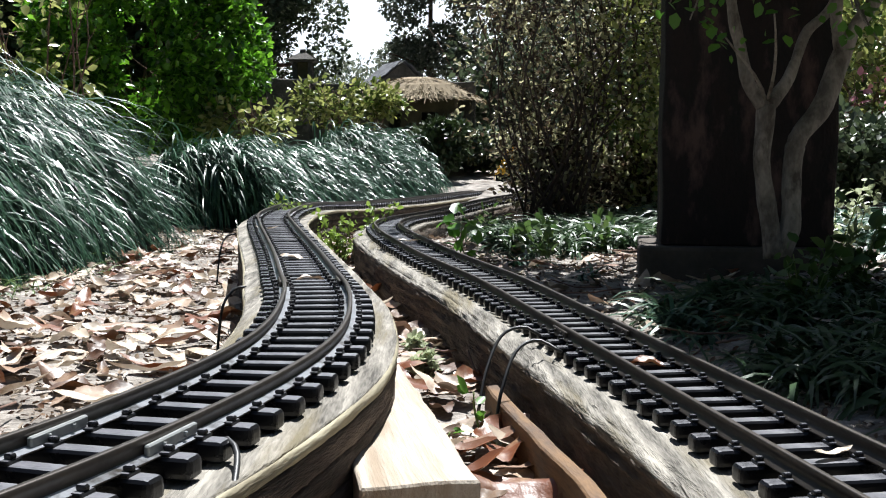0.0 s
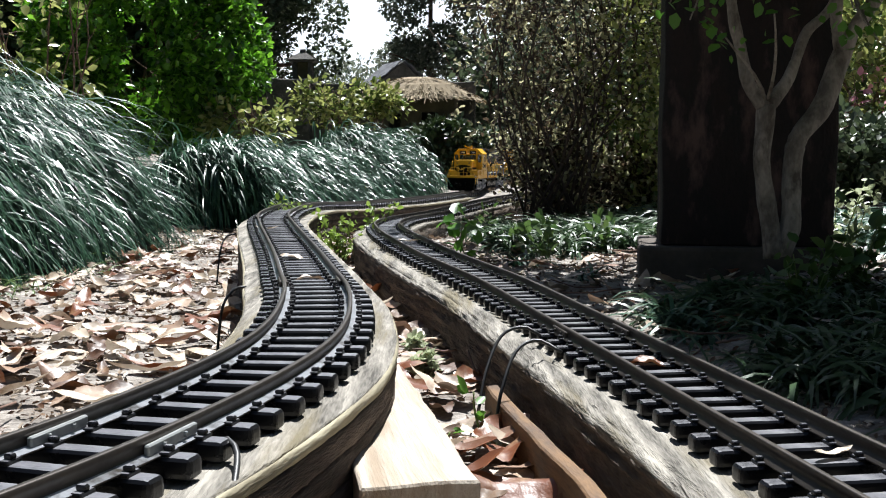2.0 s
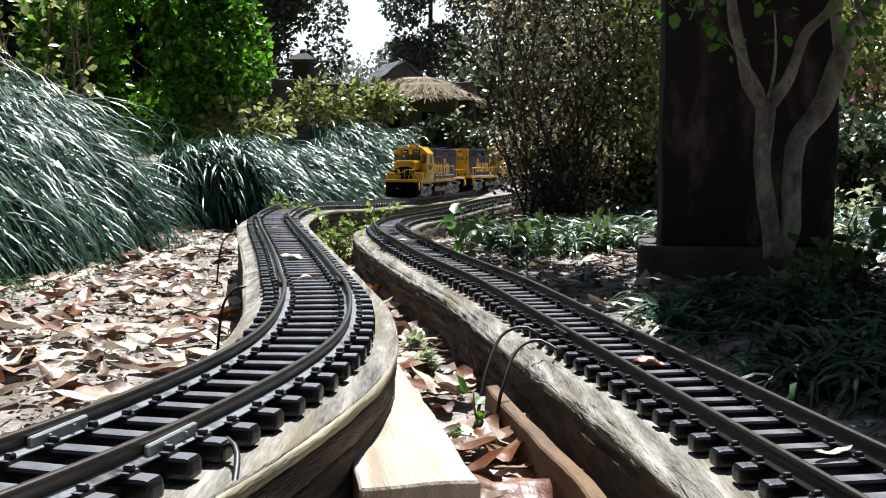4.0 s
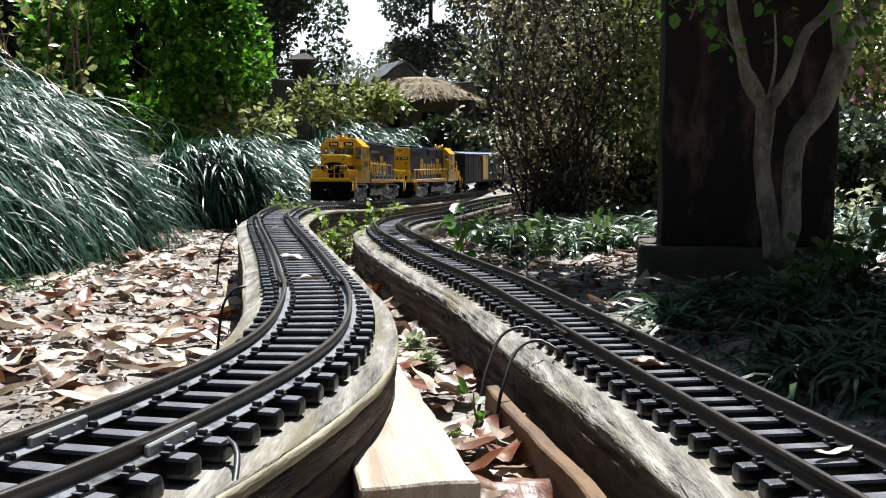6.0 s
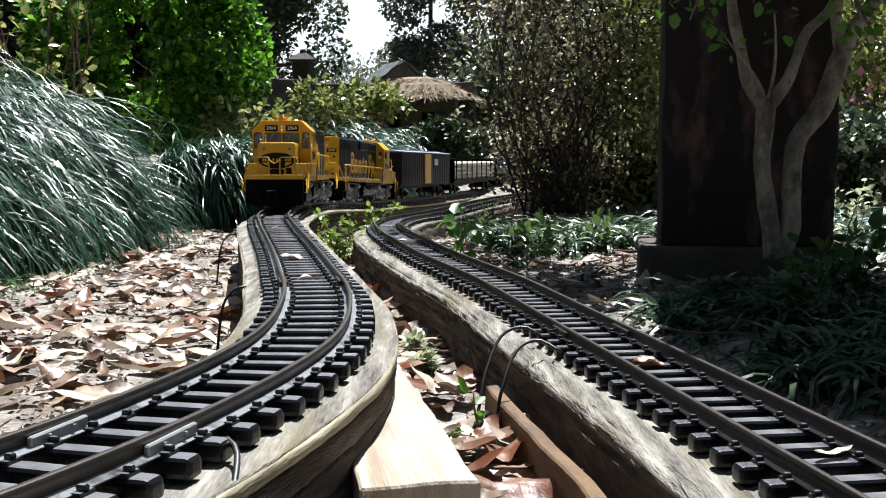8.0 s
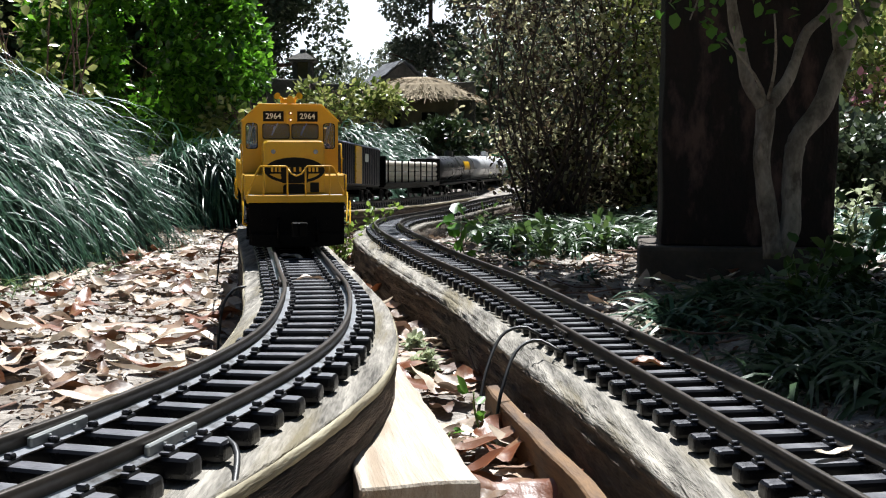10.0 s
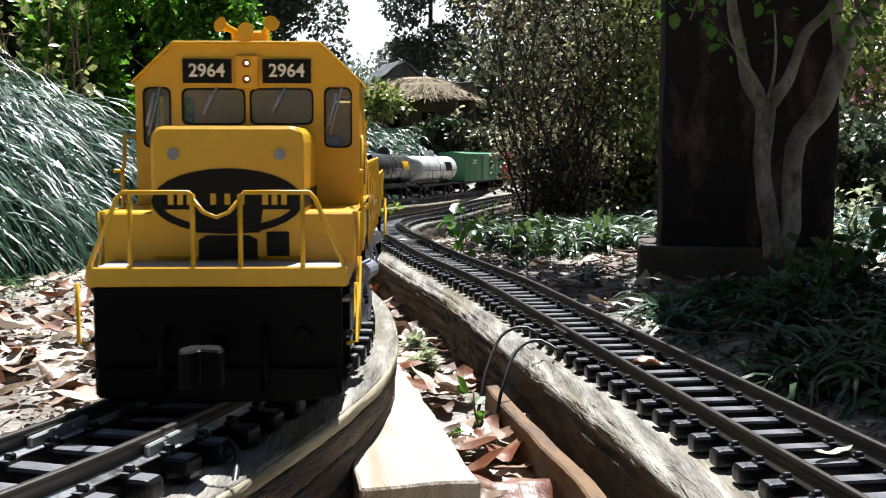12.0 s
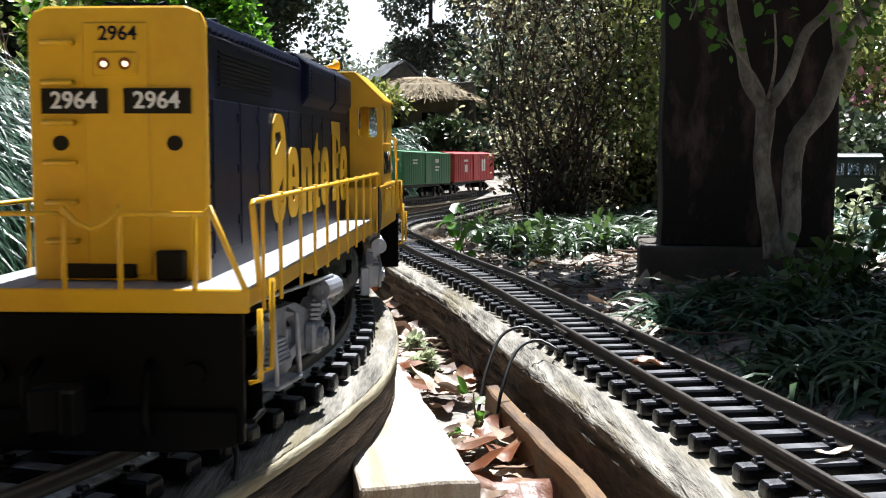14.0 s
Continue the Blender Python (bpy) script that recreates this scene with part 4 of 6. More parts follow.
    box(bm, -0.030, 0.030, -0.033, 0.033, 0.022, 0.040, 0.002)
    box(bm, -0.060, 0.060, -0.015, 0.015, 0.020, 0.036, 0.002)
    part("bolster", bm, M_BLACK, tk, "black bolster and gear housing")
    ws = [wheelset(tk, ax) for ax in (-0.047, 0.047)]
    return tk, ws


def pane(parent, name, x0, x1, y0, y1, z0, z1, material, label=""):
    bm = bmesh.new()
    box(bm, x0, x1, y0, y1, z0, z1, 0.0)
    ob = part(name, bm, material, parent, label)
    if material is M_GLASS:
        ob.visible_shadow = False
    return ob


def ring_outline(y0, y1, z0, z1, r=0.003, n=3):
    o = []
    for cy, cz, a0 in ((y1 - r, z1 - r, 0), (y0 + r, z1 - r, 90), (y0 + r, z0 + r, 180), (y1 - r, z0 + r, 270)):
        for k in range(n + 1):
            a = radians(a0 + 90 * k / n)
            o.append((cy + r * math.cos(a), cz + r * math.sin(a)))
    return o


def wall_with_holes(bm, outline, holes, axis, a0, a1):
    """A slab with rounded openings right through it, made by bridging filled outlines."""
    def put(u, v, a):
        return {"x": (a, u, v), "y": (u, a, v)}[axis]
    rings = []
    for o in [outline] + holes:
        rings.append(([bm.verts.new(put(u, v, a0)) for u, v in o], [bm.verts.new(put(u, v, a1)) for u, v in o]))
    fs = []
    for lo, hi in rings:
        n = len(lo)
        for i in range(n):
            fs.append(bm.faces.new((lo[i], hi[i], hi[(i + 1) % n], lo[(i + 1) % n])))
    for side in (0, 1):
        es = []
        for rg_ in rings:
            vs = rg_[side]
            for i in range(len(vs)):
                es.append(bm.edges.get((vs[i], vs[(i + 1) % len(vs)])))
        r = bmesh.ops.triangle_fill(bm, use_beauty=True, use_dissolve=False, edges=es)
        fs += [g for g in r["geom"] if isinstance(g, bmesh.types.BMFace)]
    bmesh.ops.recalc_face_normals(bm, faces=fs)


def build_loco(label):
    """Four-axle road switcher, 1:29: nose and cab at +x, long hood behind. z = 0 is the rail's head."""
    lo = thing("diesel_locomotive", label, "locomotive", "locomotives")
    # frame and walkway
    bm = bmesh.new()
    box(bm, -0.285, 0.285, -0.026, 0.026, 0.040, 0.050, 0.001)
    for s in (-1, 1):
        rod(bm, -0.030, 0.075, s * 0.036, 0.0455, 0.0055, 14, "x")
    part("underframe", bm, M_BLACK, lo, "black underframe with air tanks")
    for s in (-1, 1):
        bm = bmesh.new()
        y0, y1 = sorted((s * 0.0485, s * 0.0507))
        prism(bm, [(-0.284, 0.051), (-0.160, 0.051), (-0.150, 0.0485), (0.100, 0.0485), (0.110, 0.047), (0.252, 0.047), (0.252, 0.0575), (-0.284, 0.0575)], "y", y0, y1, 0.0004)
        part("side_sill", bm, M_YEL, lo, "yellow side sill")
        bm = bmesh.new()
        box(bm, -0.284, 0.128, *sorted((s * 0.026, s * 0.0505)), 0.0545, 0.0580, 0.0006)
        part("walkway", bm, M_WALK, lo, "grey tread walkway")
        if s > 0:
            # the raised duct under the walkway on this side
            bm = bmesh.new()
            box(bm, -0.150, 0.104, 0.0300, 0.0500, 0.0572, 0.0668, 0.0004)
            part("walkway_duct", bm, M_BLUE, lo, "dark blue raised walkway duct")
            bm = bmesh.new()
            box(bm, -0.150, 0.104, 0.0305, 0.0502, 0.0668, 0.0682, 0.0003)
            part("duct_tread", bm, M_WALK, lo, "grey tread on the raised duct")
    bm = bmesh.new()
    box(bm, -0.284, -0.244, -0.0505, 0.0505, 0.0540, 0.0578, 0.0006)
    part("rear_platform", bm, M_WALK, lo, "grey end platform")
    bm = bmesh.new()
    box(bm, 0.240, 0.285, -0.0505, 0.0505, 0.0540, 0.0578, 0.0006)
    part("front_platform", bm, M_WALK, lo, "grey end platform")
    for xx in (0.2845, -0.2845):
        bm = bmesh.new()
        d = 1 if xx > 0 else -1
        box(bm, *sorted((xx, xx + d * 0.002)), -0.0525, 0.0525, 0.0505, 0.0585, 0.0006)
        part("end_sill", bm, M_YEL, lo, "yellow end sill")
        # black pilot with coupler, hoses and steps
        bm = bmesh.new()
        box(bm, *sorted((xx - d * 0.004, xx + d * 0.001)), -0.050, 0.050, 0.006, 0.0505, 0.0008)
        prism(bm, [(-0.048, 0.006), (-0.030, 0.004), (0.030, 0.004), (0.048, 0.006), (0.048, 0.018), (-0.048, 0.018)], "x", *sorted((xx, xx + d * 0.005)), 0.0006)
        part("pilot", bm, M_BLACK, lo, "black pilot plate")
        for s in (-1, 1):
            for z in (0.012, 0.027, 0.042):
                bm = bmesh.new()
                box(bm, *sorted((xx - d * 0.024, xx - d * 0.004)), *sorted((s * 0.040, s * 0.053)), z, z + 0.0018, 0.0003)
                part("step", bm, M_BLACK, lo)
            bm = bmesh.new()
            box(bm, *sorted((xx - d * 0.026, xx - d * 0.0245)), *sorted((s * 0.040, s * 0.052)), 0.010, 0.048, 0.0003)
            part("step_well", bm, M_BLACK, lo)
        bm = bmesh.new()
        box(bm, *sorted((xx, xx + d * 0.036)), -0.0045, 0.0045, 0.021, 0.029, 0.001)
        prism(bm, [(xx + d * 0.030, -0.0055), (xx + d * 0.030, 0.0055), (xx + d * 0.038, 0.0085), (xx + d * 0.0440, 0.0080), (xx + d * 0.0415, 0.0040), (xx + d * 0.0400, -0.0005), (xx + d * 0.0450, -0.0025), (xx + d * 0.0460, -0.0070), (xx + d * 0.0380, -0.0085)], "z", 0.018, 0.032, 0.0008)
        part("coupler", bm, M_BLACK, lo, "black knuckle coupler")
        for s in (-1, 1):
            bm = bmesh.new()
            tube(bm, [(xx + d * .002, s * 0.019, 0.034), (xx + d * 0.012, s * 0.020, 0.030), (xx + d * 0.014, s * 0.020, 0.018), (xx + d * 0.008, s * 0.019, 0.010)], 0.0017, 6)
            part("air_hose", bm, M_BLACK, lo)
            bm = bmesh.new()
            rod(bm, xx, xx + d * 0.004, s * 0.034, 0.030, 0.004, 8, "x")
            part("buffer_pad", bm, M_BLACK, lo)
        # step handrails: from the platform down beside the steps
        for s in (-1, 1):
            bm = bmesh.new()
            tube(bm, [(xx, s * 0.0520, 0.027), (xx + d * 0.001, s * 0.056, 0.028), (xx + d * 0.001, s * 0.056, 0.052)], 0.0010, 5)
            part("grab_iron", bm, M_YEL, lo)
            bm = bmesh.new()
            tube(bm, [(xx - d * 0.026, s * 0.0520, 0.027), (xx - d * 0.026, s * 0.0555, 0.028), (xx - d * 0.026, s * 0.056, 0.060)], 0.0011, 5)
            part("grab_iron", bm, M_YEL, lo)
    # battery boxes beside the cab, full width
    bm = bmesh.new()
    prism(bm, [(-0.0535, 0.0565), (0.0535, 0.0565), (0.0535, 0.0785), (-0.0535, 0.0785)], "x", 0.100, 0.2535, 0.0008)
    for s in (-1, 1):
        for xa in (0.135, 0.185):
            box(bm, xa, xa + 0.038, *sorted((s * 0.0535, s * 0.0545)), 0.060, 0.0755, 0.0003)
            for xb in (xa + 0.006, xa + 0.030):
                box(bm, xb - 0.0025, xb + 0.0025, *sorted((s * 0.0540, s * 0.0556)), 0.0735, 0.0765, 0.0003)
        box(bm, 0.105, 0.2535, *sorted((s * 0.053, s * 0.0548)), 0.0780, 0.0792, 0.0003)
    part("battery_box", bm, M_YEL, lo, "yellow battery box")
    for s in (-1, 1):
        bm = bmesh.new()
        prism(bm, [(0.099, 0.0480), (0.099, 0.0790)] + [(0.100 + 0.016 * math.sin(a_), 0.0635 + 0.0155 * math.cos(a_)) for a_ in np.linspace(0.0, math.pi, 9)], "y", *sorted((s * 0.0530, s * 0.0541)))
        part("paint_curve", bm, M_BLUE, lo, "dark blue rounded paint panel")
    # nose
    bm = bmesh.new()
    prism(bm, [(-0.0325, 0.0585), (0.0325, 0.0585), (0.0325, 0.110), (0.0310, 0.1140), (0.0280, 0.1155), (-0.0280, 0.1155), (-0.0310, 0.1140), (-0.0325, 0.110)], "x", 0.190, 0.2560, 0.0015)
    part("nose", bm, M_YEL, lo, "yellow short hood")
    for s in (-1, 1):
        bm = bmesh.new()
        rod(bm, 0.256, 0.2575, s * 0.0225, 0.1035, 0.0025, 12, "x")
        part("marker_light", bm, M_CLEAR, lo, "clear round marker light")
    # emblem: dark oval ring with plain bars, and dark door
    bm = bmesh.new()
    def oval(a, b, n=28, zc=0.0835):
        return [(a * math.cos(2 * math.pi * k / n), zc + b * math.sin(2 * math.pi * k / n)) for k in range(n)]
    wall_with_holes(bm, oval(0.0322, 0.0140), [oval(0.0285, 0.0108)], "x", 0.2556, 0.2566)
    prism(bm, [(-0.0135, 0.0700), (0.0135, 0.0700), (0.0150, 0.0800), (0.0290, 0.0800), (0.0300, 0.0870), (0.0220, 0.0935), (0.0, 0.0965), (-0.0220, 0.0935), (-0.0300, 0.0870), (-0.0290, 0.0800), (-0.0150, 0.0800)], "x", 0.2556, 0.2564)
    prism(bm, [(-0.0125, 0.0585), (0.0125, 0.0585), (0.0125, 0.0670), (0.009, 0.0690), (-0.009, 0.0690), (-0.0125, 0.0670)], "x", 0.2556, 0.2568)
    box(bm, 0.2555, 0.2572, 0.0165, 0.0260, 0.060, 0.0705, 0.0004)
    for s in (-1, 1):
        box(bm, 0.192, 0.254, *sorted((s * 0.0320, s * 0.0329)), 0.0805, 0.0880, 0.0002)
    part("emblem", bm, M_SEAL, lo, "black oval emblem and door")
    for yb in (-0.0240, -0.0200, -0.0160, 0.0160, 0.0200, 0.0240, -0.0060, 0.0, 0.0060):
        bm = bmesh.new()
        box(bm, 0.2560, 0.2569, yb - 0.0012, yb + 0.0012, 0.0820, 0.0868, 0.0002)
        part("emblem_bar", bm, M_YEL, lo, "small yellow bar")
    # cab: walls with real openings
    shell = [(-0.0535, 0.0785), (0.0535, 0.0785), (0.0535, 0.1375), (0.0340, 0.1555), (-0.0340, 0.1555), (-0.0535, 0.1375)]
    front_holes = [ring_outline(0.0015, 0.0310, 0.1175, 0.1340), ring_outline(-0.0310, -0.0015, 0.1175, 0.1340),
                   ring_outline(0.0370, 0.0495, 0.1065, 0.1345), ring_outline(-0.0495, -0.0370, 0.1065, 0.1345)]
    bm = bmesh.new()
    wall_with_holes(bm, shell, front_holes, "x", 0.188, 0.191)
    part("cab_front", bm, M_YEL, lo, "yellow cab front")
    bm = bmesh.new()
    wall_with_holes(bm, shell, [ring_outline(-0.0500, -0.037, 0.112, 0.133), ring_outline(0.037, 0.050, 0.112, 0.133)], "x", 0.126, 0.129)
    part("cab_back", bm, M_YEL, lo, "yellow cab back")
    for s in (-1, 1):
        bm = bmesh.new()
        wall_with_holes(bm, [(0.129, 0.0785), (0.188, 0.0785), (0.188, 0.1370), (0.129, 0.1370)], [ring_outline(0.138, 0.160, 0.1085, 0.1325, 0.001)], "y", s * 0.0535, s * 0.0512)
        box(bm, 0.134, 0.164, *sorted((s * 0.0535, s * 0.0560)), 0.1065, 0.1080, 0.0003)
        box(bm, 0.128, 0.190, *sorted((s * 0.0530, s * 0.0545)), 0.0785, 0.0800, 0.0003)
        part("cab_side", bm, M_YEL, lo, "yellow cab side")
        pane(lo, "side_window", 0.150, 0.160, *sorted((s * 0.0520, s * 0.0526)), 0.109, 0.132, M_GLASS)
        lettering("2964", 0.0155, 0.0002, M_BLUE, lo, facing(0.1575, s * 0.0537, 0.0935, "-y" if s < 0 else "+y"), "road_number")
    bm = bmesh.new()
    prism(bm, [(-0.0550, 0.1362), (-0.0345, 0.1552), (0.0345, 0.1552), (0.0550, 0.1362), (0.0550, 0.1376), (0.0350, 0.1568), (-0.0350, 0.1568), (-0.0550, 0.1376)], "x", 0.1235, 0.1930, 0.0005)
    part("cab_roof", bm, M_YEL, lo, "yellow cab roof")
    bm = bmesh.new()
    box(bm, 0.135, 0.150, -0.018, -0.004, 0.0785, 0.108, 0.002)
    box(bm, 0.135, 0.150, 0.008, 0.022, 0.0785, 0.108, 0.002)
    box(bm, 0.172, 0.186, -0.045, 0.045, 0.0785, 0.1125, 0.002)
    part("cab_interior", bm, M_WALK, lo, "grey seats and control desk")
    for y0, y1, z0, z1 in ((0.0010, 0.0315, 0.1170, 0.1345), (-0.0315, -0.0010, 0.1170, 0.1345), (0.0365, 0.0500, 0.1060, 0.1350), (-0.0500, -0.0365, 0.1060, 0.1350)):
        w = pane(lo, "windscreen", 0.1890, 0.1896, y0, y1, z0, z1, M_GLASS, "clear cab window")
        bm = bmesh.new()
        wall_with_holes(bm, ring_outline(y0, y1, z0, z1), [ring_outline(y0 + 0.0008, y1 - 0.0008, z0 + 0.0008, z1 - 0.0008)], "x", 0.1905, 0.1914)
        part("window_seal", bm, M_SEAL, w)
        ym, zm = (y0 + y1) / 2, (z0 + z1) / 2
        bm = bmesh.new()
        tube(bm, [(0.1922, ym + 0.002, z1 + 0.0005), (0.1926, ym - 0.004, z0 + 0.006)], 0.0006, 5)
        tube(bm, [(0.1922, ym - 0.001, z1 - 0.003), (0.1928, ym - 0.0045, zm - 0.004)], 0.0009, 5)
        part("wiper", bm, M_SILVER, w, "silver wiper")
    for s in (-1, 1):
        b = pane(lo, "number_board", 0.1908, 0.1928, *sorted((s * 0.0075, s * 0.0305)), 0.1368, 0.1482, M_SEAL, "black number board")
        lettering("2964", 0.0062, 0.0002, M_WHITE, b, facing(0.1930, s * 0.0190, 0.1425, "+x"), "road_number")
    bm = bmesh.new()
    prism(bm, [(-0.005, 0.134), (0.005, 0.134), (0.0055, 0.150), (-0.0055, 0.150)], "x", 0.1908, 0.1935, 0.0005)
    part("headlight_housing", bm, M_YEL, lo)
    for z in (0.1385, 0.1460):
        bm = bmesh.new()
        rod(bm, 0.1930, 0.1941, 0, z, 0.0020, 14, "x")
        hl = part("headlight", bm, M_BEZEL, lo, "small red-brown headlight with a lit bulb")
        bm = bmesh.new()
        rod(bm, 0.1940, 0.1945, 0.0003, z + 0.0002, 0.0009, 10, "x")
        part("bulb", bm, M_LAMP, hl, "small warm lit bulb")
    # roof horn and beacon
    bm = bmesh.new()
    for yy, ye, ze, ln in ((-0.006, -0.014, 0.1655, 0.012), (0.0, 0.0, 0.1615, 0.024), (0.005, 0.011, 0.1660, 0.014)):
        a, b = Vector((0.170, yy, 0.162)), Vector((0.170 + ln, ye, ze))
        tube(bm, [a, a.lerp(b, 0.6), a.lerp(b, 0.88), b], [0.0014, 0.0018, 0.0026, 0.0040], 10)
    box(bm, 0.166, 0.174, -0.010, 0.008, 0.1565, 0.1635, 0.001)
    part("horn", bm, M_YEL, lo, "yellow roof horn cluster")
    bm = bmesh.new()
    rod(bm, 0.1565, 0.1650, 0.150, 0.0, 0.005, 12, "z")
    part("beacon", bm, M_YEL, lo)
    # blower duct
    for s in (1,):
        bm = bmesh.new()
        o = [(0.127, 0.0790), (0.106, 0.0790)] + [(0.106 + 0.0 + 0.013 * (1 - math.cos(a)) - 0.006, 0.118 + 0.013 * math.sin(a)) for a in (0.0, 0.5, 1.0, 1.57)] + [(0.127, 0.131)]
        prism(bm, o, "y", *sorted((s * 0.030, s * 0.049)), 0.0012)
        part("blower_duct", bm, M_YEL, lo, "rounded yellow blower duct")
    # long hood with side doors, louvres, bolts, radiator flare
    bm = bmesh.new()
    hood = [(-0.0310, 0.0575), (0.0310, 0.0575), (0.0310, 0.1475), (0.0293, 0.1517), (0.0250, 0.1535), (-0.0250, 0.1535), (-0.0293, 0.1517), (-0.0310, 0.1475)]
    prism(bm, hood, "x", -0.2435, 0.1265, 0.0004)
    part("long_hood", bm, M_BLUE, lo, "dark blue long hood")
    for s in (-1, 1):
        for xa in [-0.236 + 0.0345 * k for k in range(10)]:
            bm = bmesh.new()
            y0, y1 = sorted((s * 0.0309, s * 0.0314))
            box(bm, xa, xa + 0.0325, y0, y1, 0.0665, 0.1230, 0.0003)
            for z in (0.075, 0.095, 0.115):
                box(bm, xa + 0.0300, xa + 0.0318, *sorted((s * 0.0312, s * 0.0319)), z, z + 0.004, 0.0002)
            part("hood_door", bm, M_BLUE, lo)
        bm = bmesh.new()
        for k in range(24):
            x = -0.240 + k * 0.0072
            rod(bm, s * 0.0305, s * 0.0323, x, 0.1470, 0.0010, 6, "y")
        for k in range(9):
            z = 0.066 + k * 0.0085
            rod(bm, s * 0.0305, s * 0.0321, -0.2412, z, 0.0008, 6, "y")
        tube(bm, [(-0.241, s * 0.0313, 0.1450), (-0.068, s * 0.0313, 0.1450)], 0.0007, 4)
        part("riveted_seam", bm, M_BLUE, lo)
        # flared dynamic brake and intake boxes under the roof
        for xa, xb in ((-0.060, 0.030), (0.036, 0.105)):
            bm = bmesh.new()
            o = [(s * 0.0300, 0.1260), (s * 0.0350, 0.1320), (s * 0.0350, 0.1490), (s * 0.0270, 0.1550), (s * 0.0180, 0.1550), (s * 0.0180, 0.1450)]
            prism(bm, o, "x", xa, xb, 0.0008)
            ib = part("intake_box", bm, M_BLUE, lo)
            for k in range(7):
                z = 0.1340 + k * 0.0018
                bm = bmesh.new()
                box(bm, xa + 0.006, xb - 0.006, *sorted((s * 0.0347, s * 0.0355)), z, z + 0.0008)
                part("louvre", bm, M_BLUE, ib)
        bm = bmesh.new()
        for k in range(8):
            z = 0.1280 + k * 0.0017
            box(bm, -0.228, -0.140, *sorted((s * 0.0307, s * 0.0317)), z, z + 0.0009)
        part("radiator_grille", bm, M_BLACK, lo)
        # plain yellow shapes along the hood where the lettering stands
        y0, y1 = sorted((s * 0.0316, s * 0.0323))
        for kind, x, w, z0, z1 in (("tall", 0.087, 0.034, 0.070, 0.121), ("ring", 0.051, 0.028, 0.0705, 0.1055), ("twin", 0.012, 0.036, 0.0705, 0.1050), ("stem", -0.022, 0.020, 0.0715, 0.1130),
                                   ("ring", -0.050, 0.027, 0.0715, 0.1055), ("flag", -0.095, 0.034, 0.0725, 0.1210), ("ring", -0.128, 0.032, 0.0705, 0.1060)):
            bm = bmesh.new()
            tall, zm = z1 - z0, (z0 + z1) / 2

            def loop(a, b, n=22, x=x, zm=zm):
                return [(x + a * math.copysign(abs(math.cos(2 * math.pi * k / n)) ** 0.75, math.cos(2 * math.pi * k / n)), zm + b * math.copysign(abs(math.sin(2 * math.pi * k / n)) ** 0.75, math.sin(2 * math.pi * k / n))) for k in range(n)]
            if kind == "ring":
                wall_with_holes(bm, loop(w / 2, tall / 2), [loop(w * 0.17, tall * 0.27)], "y", y0, y1)
                box(bm, x - w * .2, x + w * .2, y0, y1, zm - 0.002, zm + 0.0025)
            elif kind == "twin":
                for d in (-1, 1):
                    box(bm, x + d * w * .26 - w * .17, x + d * w * .26 + w * .17, y0, y1, z0, z1 - 0.004, 0.0004)
                prism(bm, [(x + w * .42, z1 - 0.010), (x + w * .42, z1), (x - w * .2, z1), (x - w * .42, z1 - 0.005), (x - w * .42, z1 - 0.010)], "y", y0 - 0.00005, y1 + 0.00005)
            elif kind == "stem":
                prism(bm, [(x + w * .35, z0 + .003), (x + w * .2, z0), (x - w * .35, z0), (x - w * .35, z0 + .005), (x - w * .1, z0 + .006), (x - w * .1, z0 + tall * .6), (x - w * .4, z0 + tall * .62), (x - w * .4, z0 + tall * .76), (x - w * .1, z0 + tall * .78), (x - w * .1, z1), (x + w * .12, z1 - .004), (x + w * .5, z0 + tall * .72), (x + w * .5, z0 + tall * .6), (x + w * .35, z0 + tall * .6)], "y", y0, y1)
            elif kind == "flag":
                prism(bm, [(x + w * .45, z0), (x - w * .05, z0), (x - w * .05, z0 + .006), (x + w * .04, z0 + .007), (x + w * .04, z0 + tall * .42), (x - w * .25, z0 + tall * .40), (x - w * .25, z0 + tall * .62), (x + w * .04, z0 + tall * .58), (x + w * .04, z1 - .009), (x - w * .3, z1 - .012), (x - w * .42, z1 - .020), (x - w * .5, z1 - .018), (x - w * .45, z1), (x + w * .5, z1), (x + w * .5, z1 - .007), (x + w * .38, z1 - .008), (x + w * .38, z0 + .007), (x + w * .45, z0 + .006)], "y", y0, y1)
            else:
                wall_with_holes(bm, loop(w / 2, tall / 2), [[(x + p, zm + q) for p, q in ((-w * .5 + .008, -.004), (-w * .5 + .008, -tall * .32), (w * .12, -tall * .34), (w * .18, -.012))],
                                                           [(x + p, zm + q) for p, q in ((w * .5 - .008, .006), (w * .5 - .008, tall * .32), (-w * .12, tall * .34), (-w * .18, .014))]], "y", y0, y1)
            if s < 0:           # the other side runs the other way
                for v in bm.verts:
                    v.co.x = -0.041 - v.co.x
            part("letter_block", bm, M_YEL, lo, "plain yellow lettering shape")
    # roof gear
    for x in (-0.215, -0.175):
        bm = bmesh.new()
        rod(bm, 0.1525, 0.1580, x, 0.0, 0.0165, 20, "z")
        rod(bm, 0.1580, 0.1592, x, 0.0, 0.0045, 10, "z")
        for k in range(4):
            a = k * math.pi / 4
            tube(bm, [(x - math.cos(a) * .016, -math.sin(a) * .016, 0.1588), (x + math.cos(a) * .016, math.sin(a) * .016, 0.1588)], 0.0005, 4)
        part("roof_fan", bm, M_BLUE, lo)
    bm = bmesh.new()
    box(bm, -0.130, -0.100, -0.018, 0.018, 0.1525, 0.1580, 0.001)
    box(bm, 0.000, 0.020, -0.008, 0.008, 0.1540, 0.1600, 0.001)
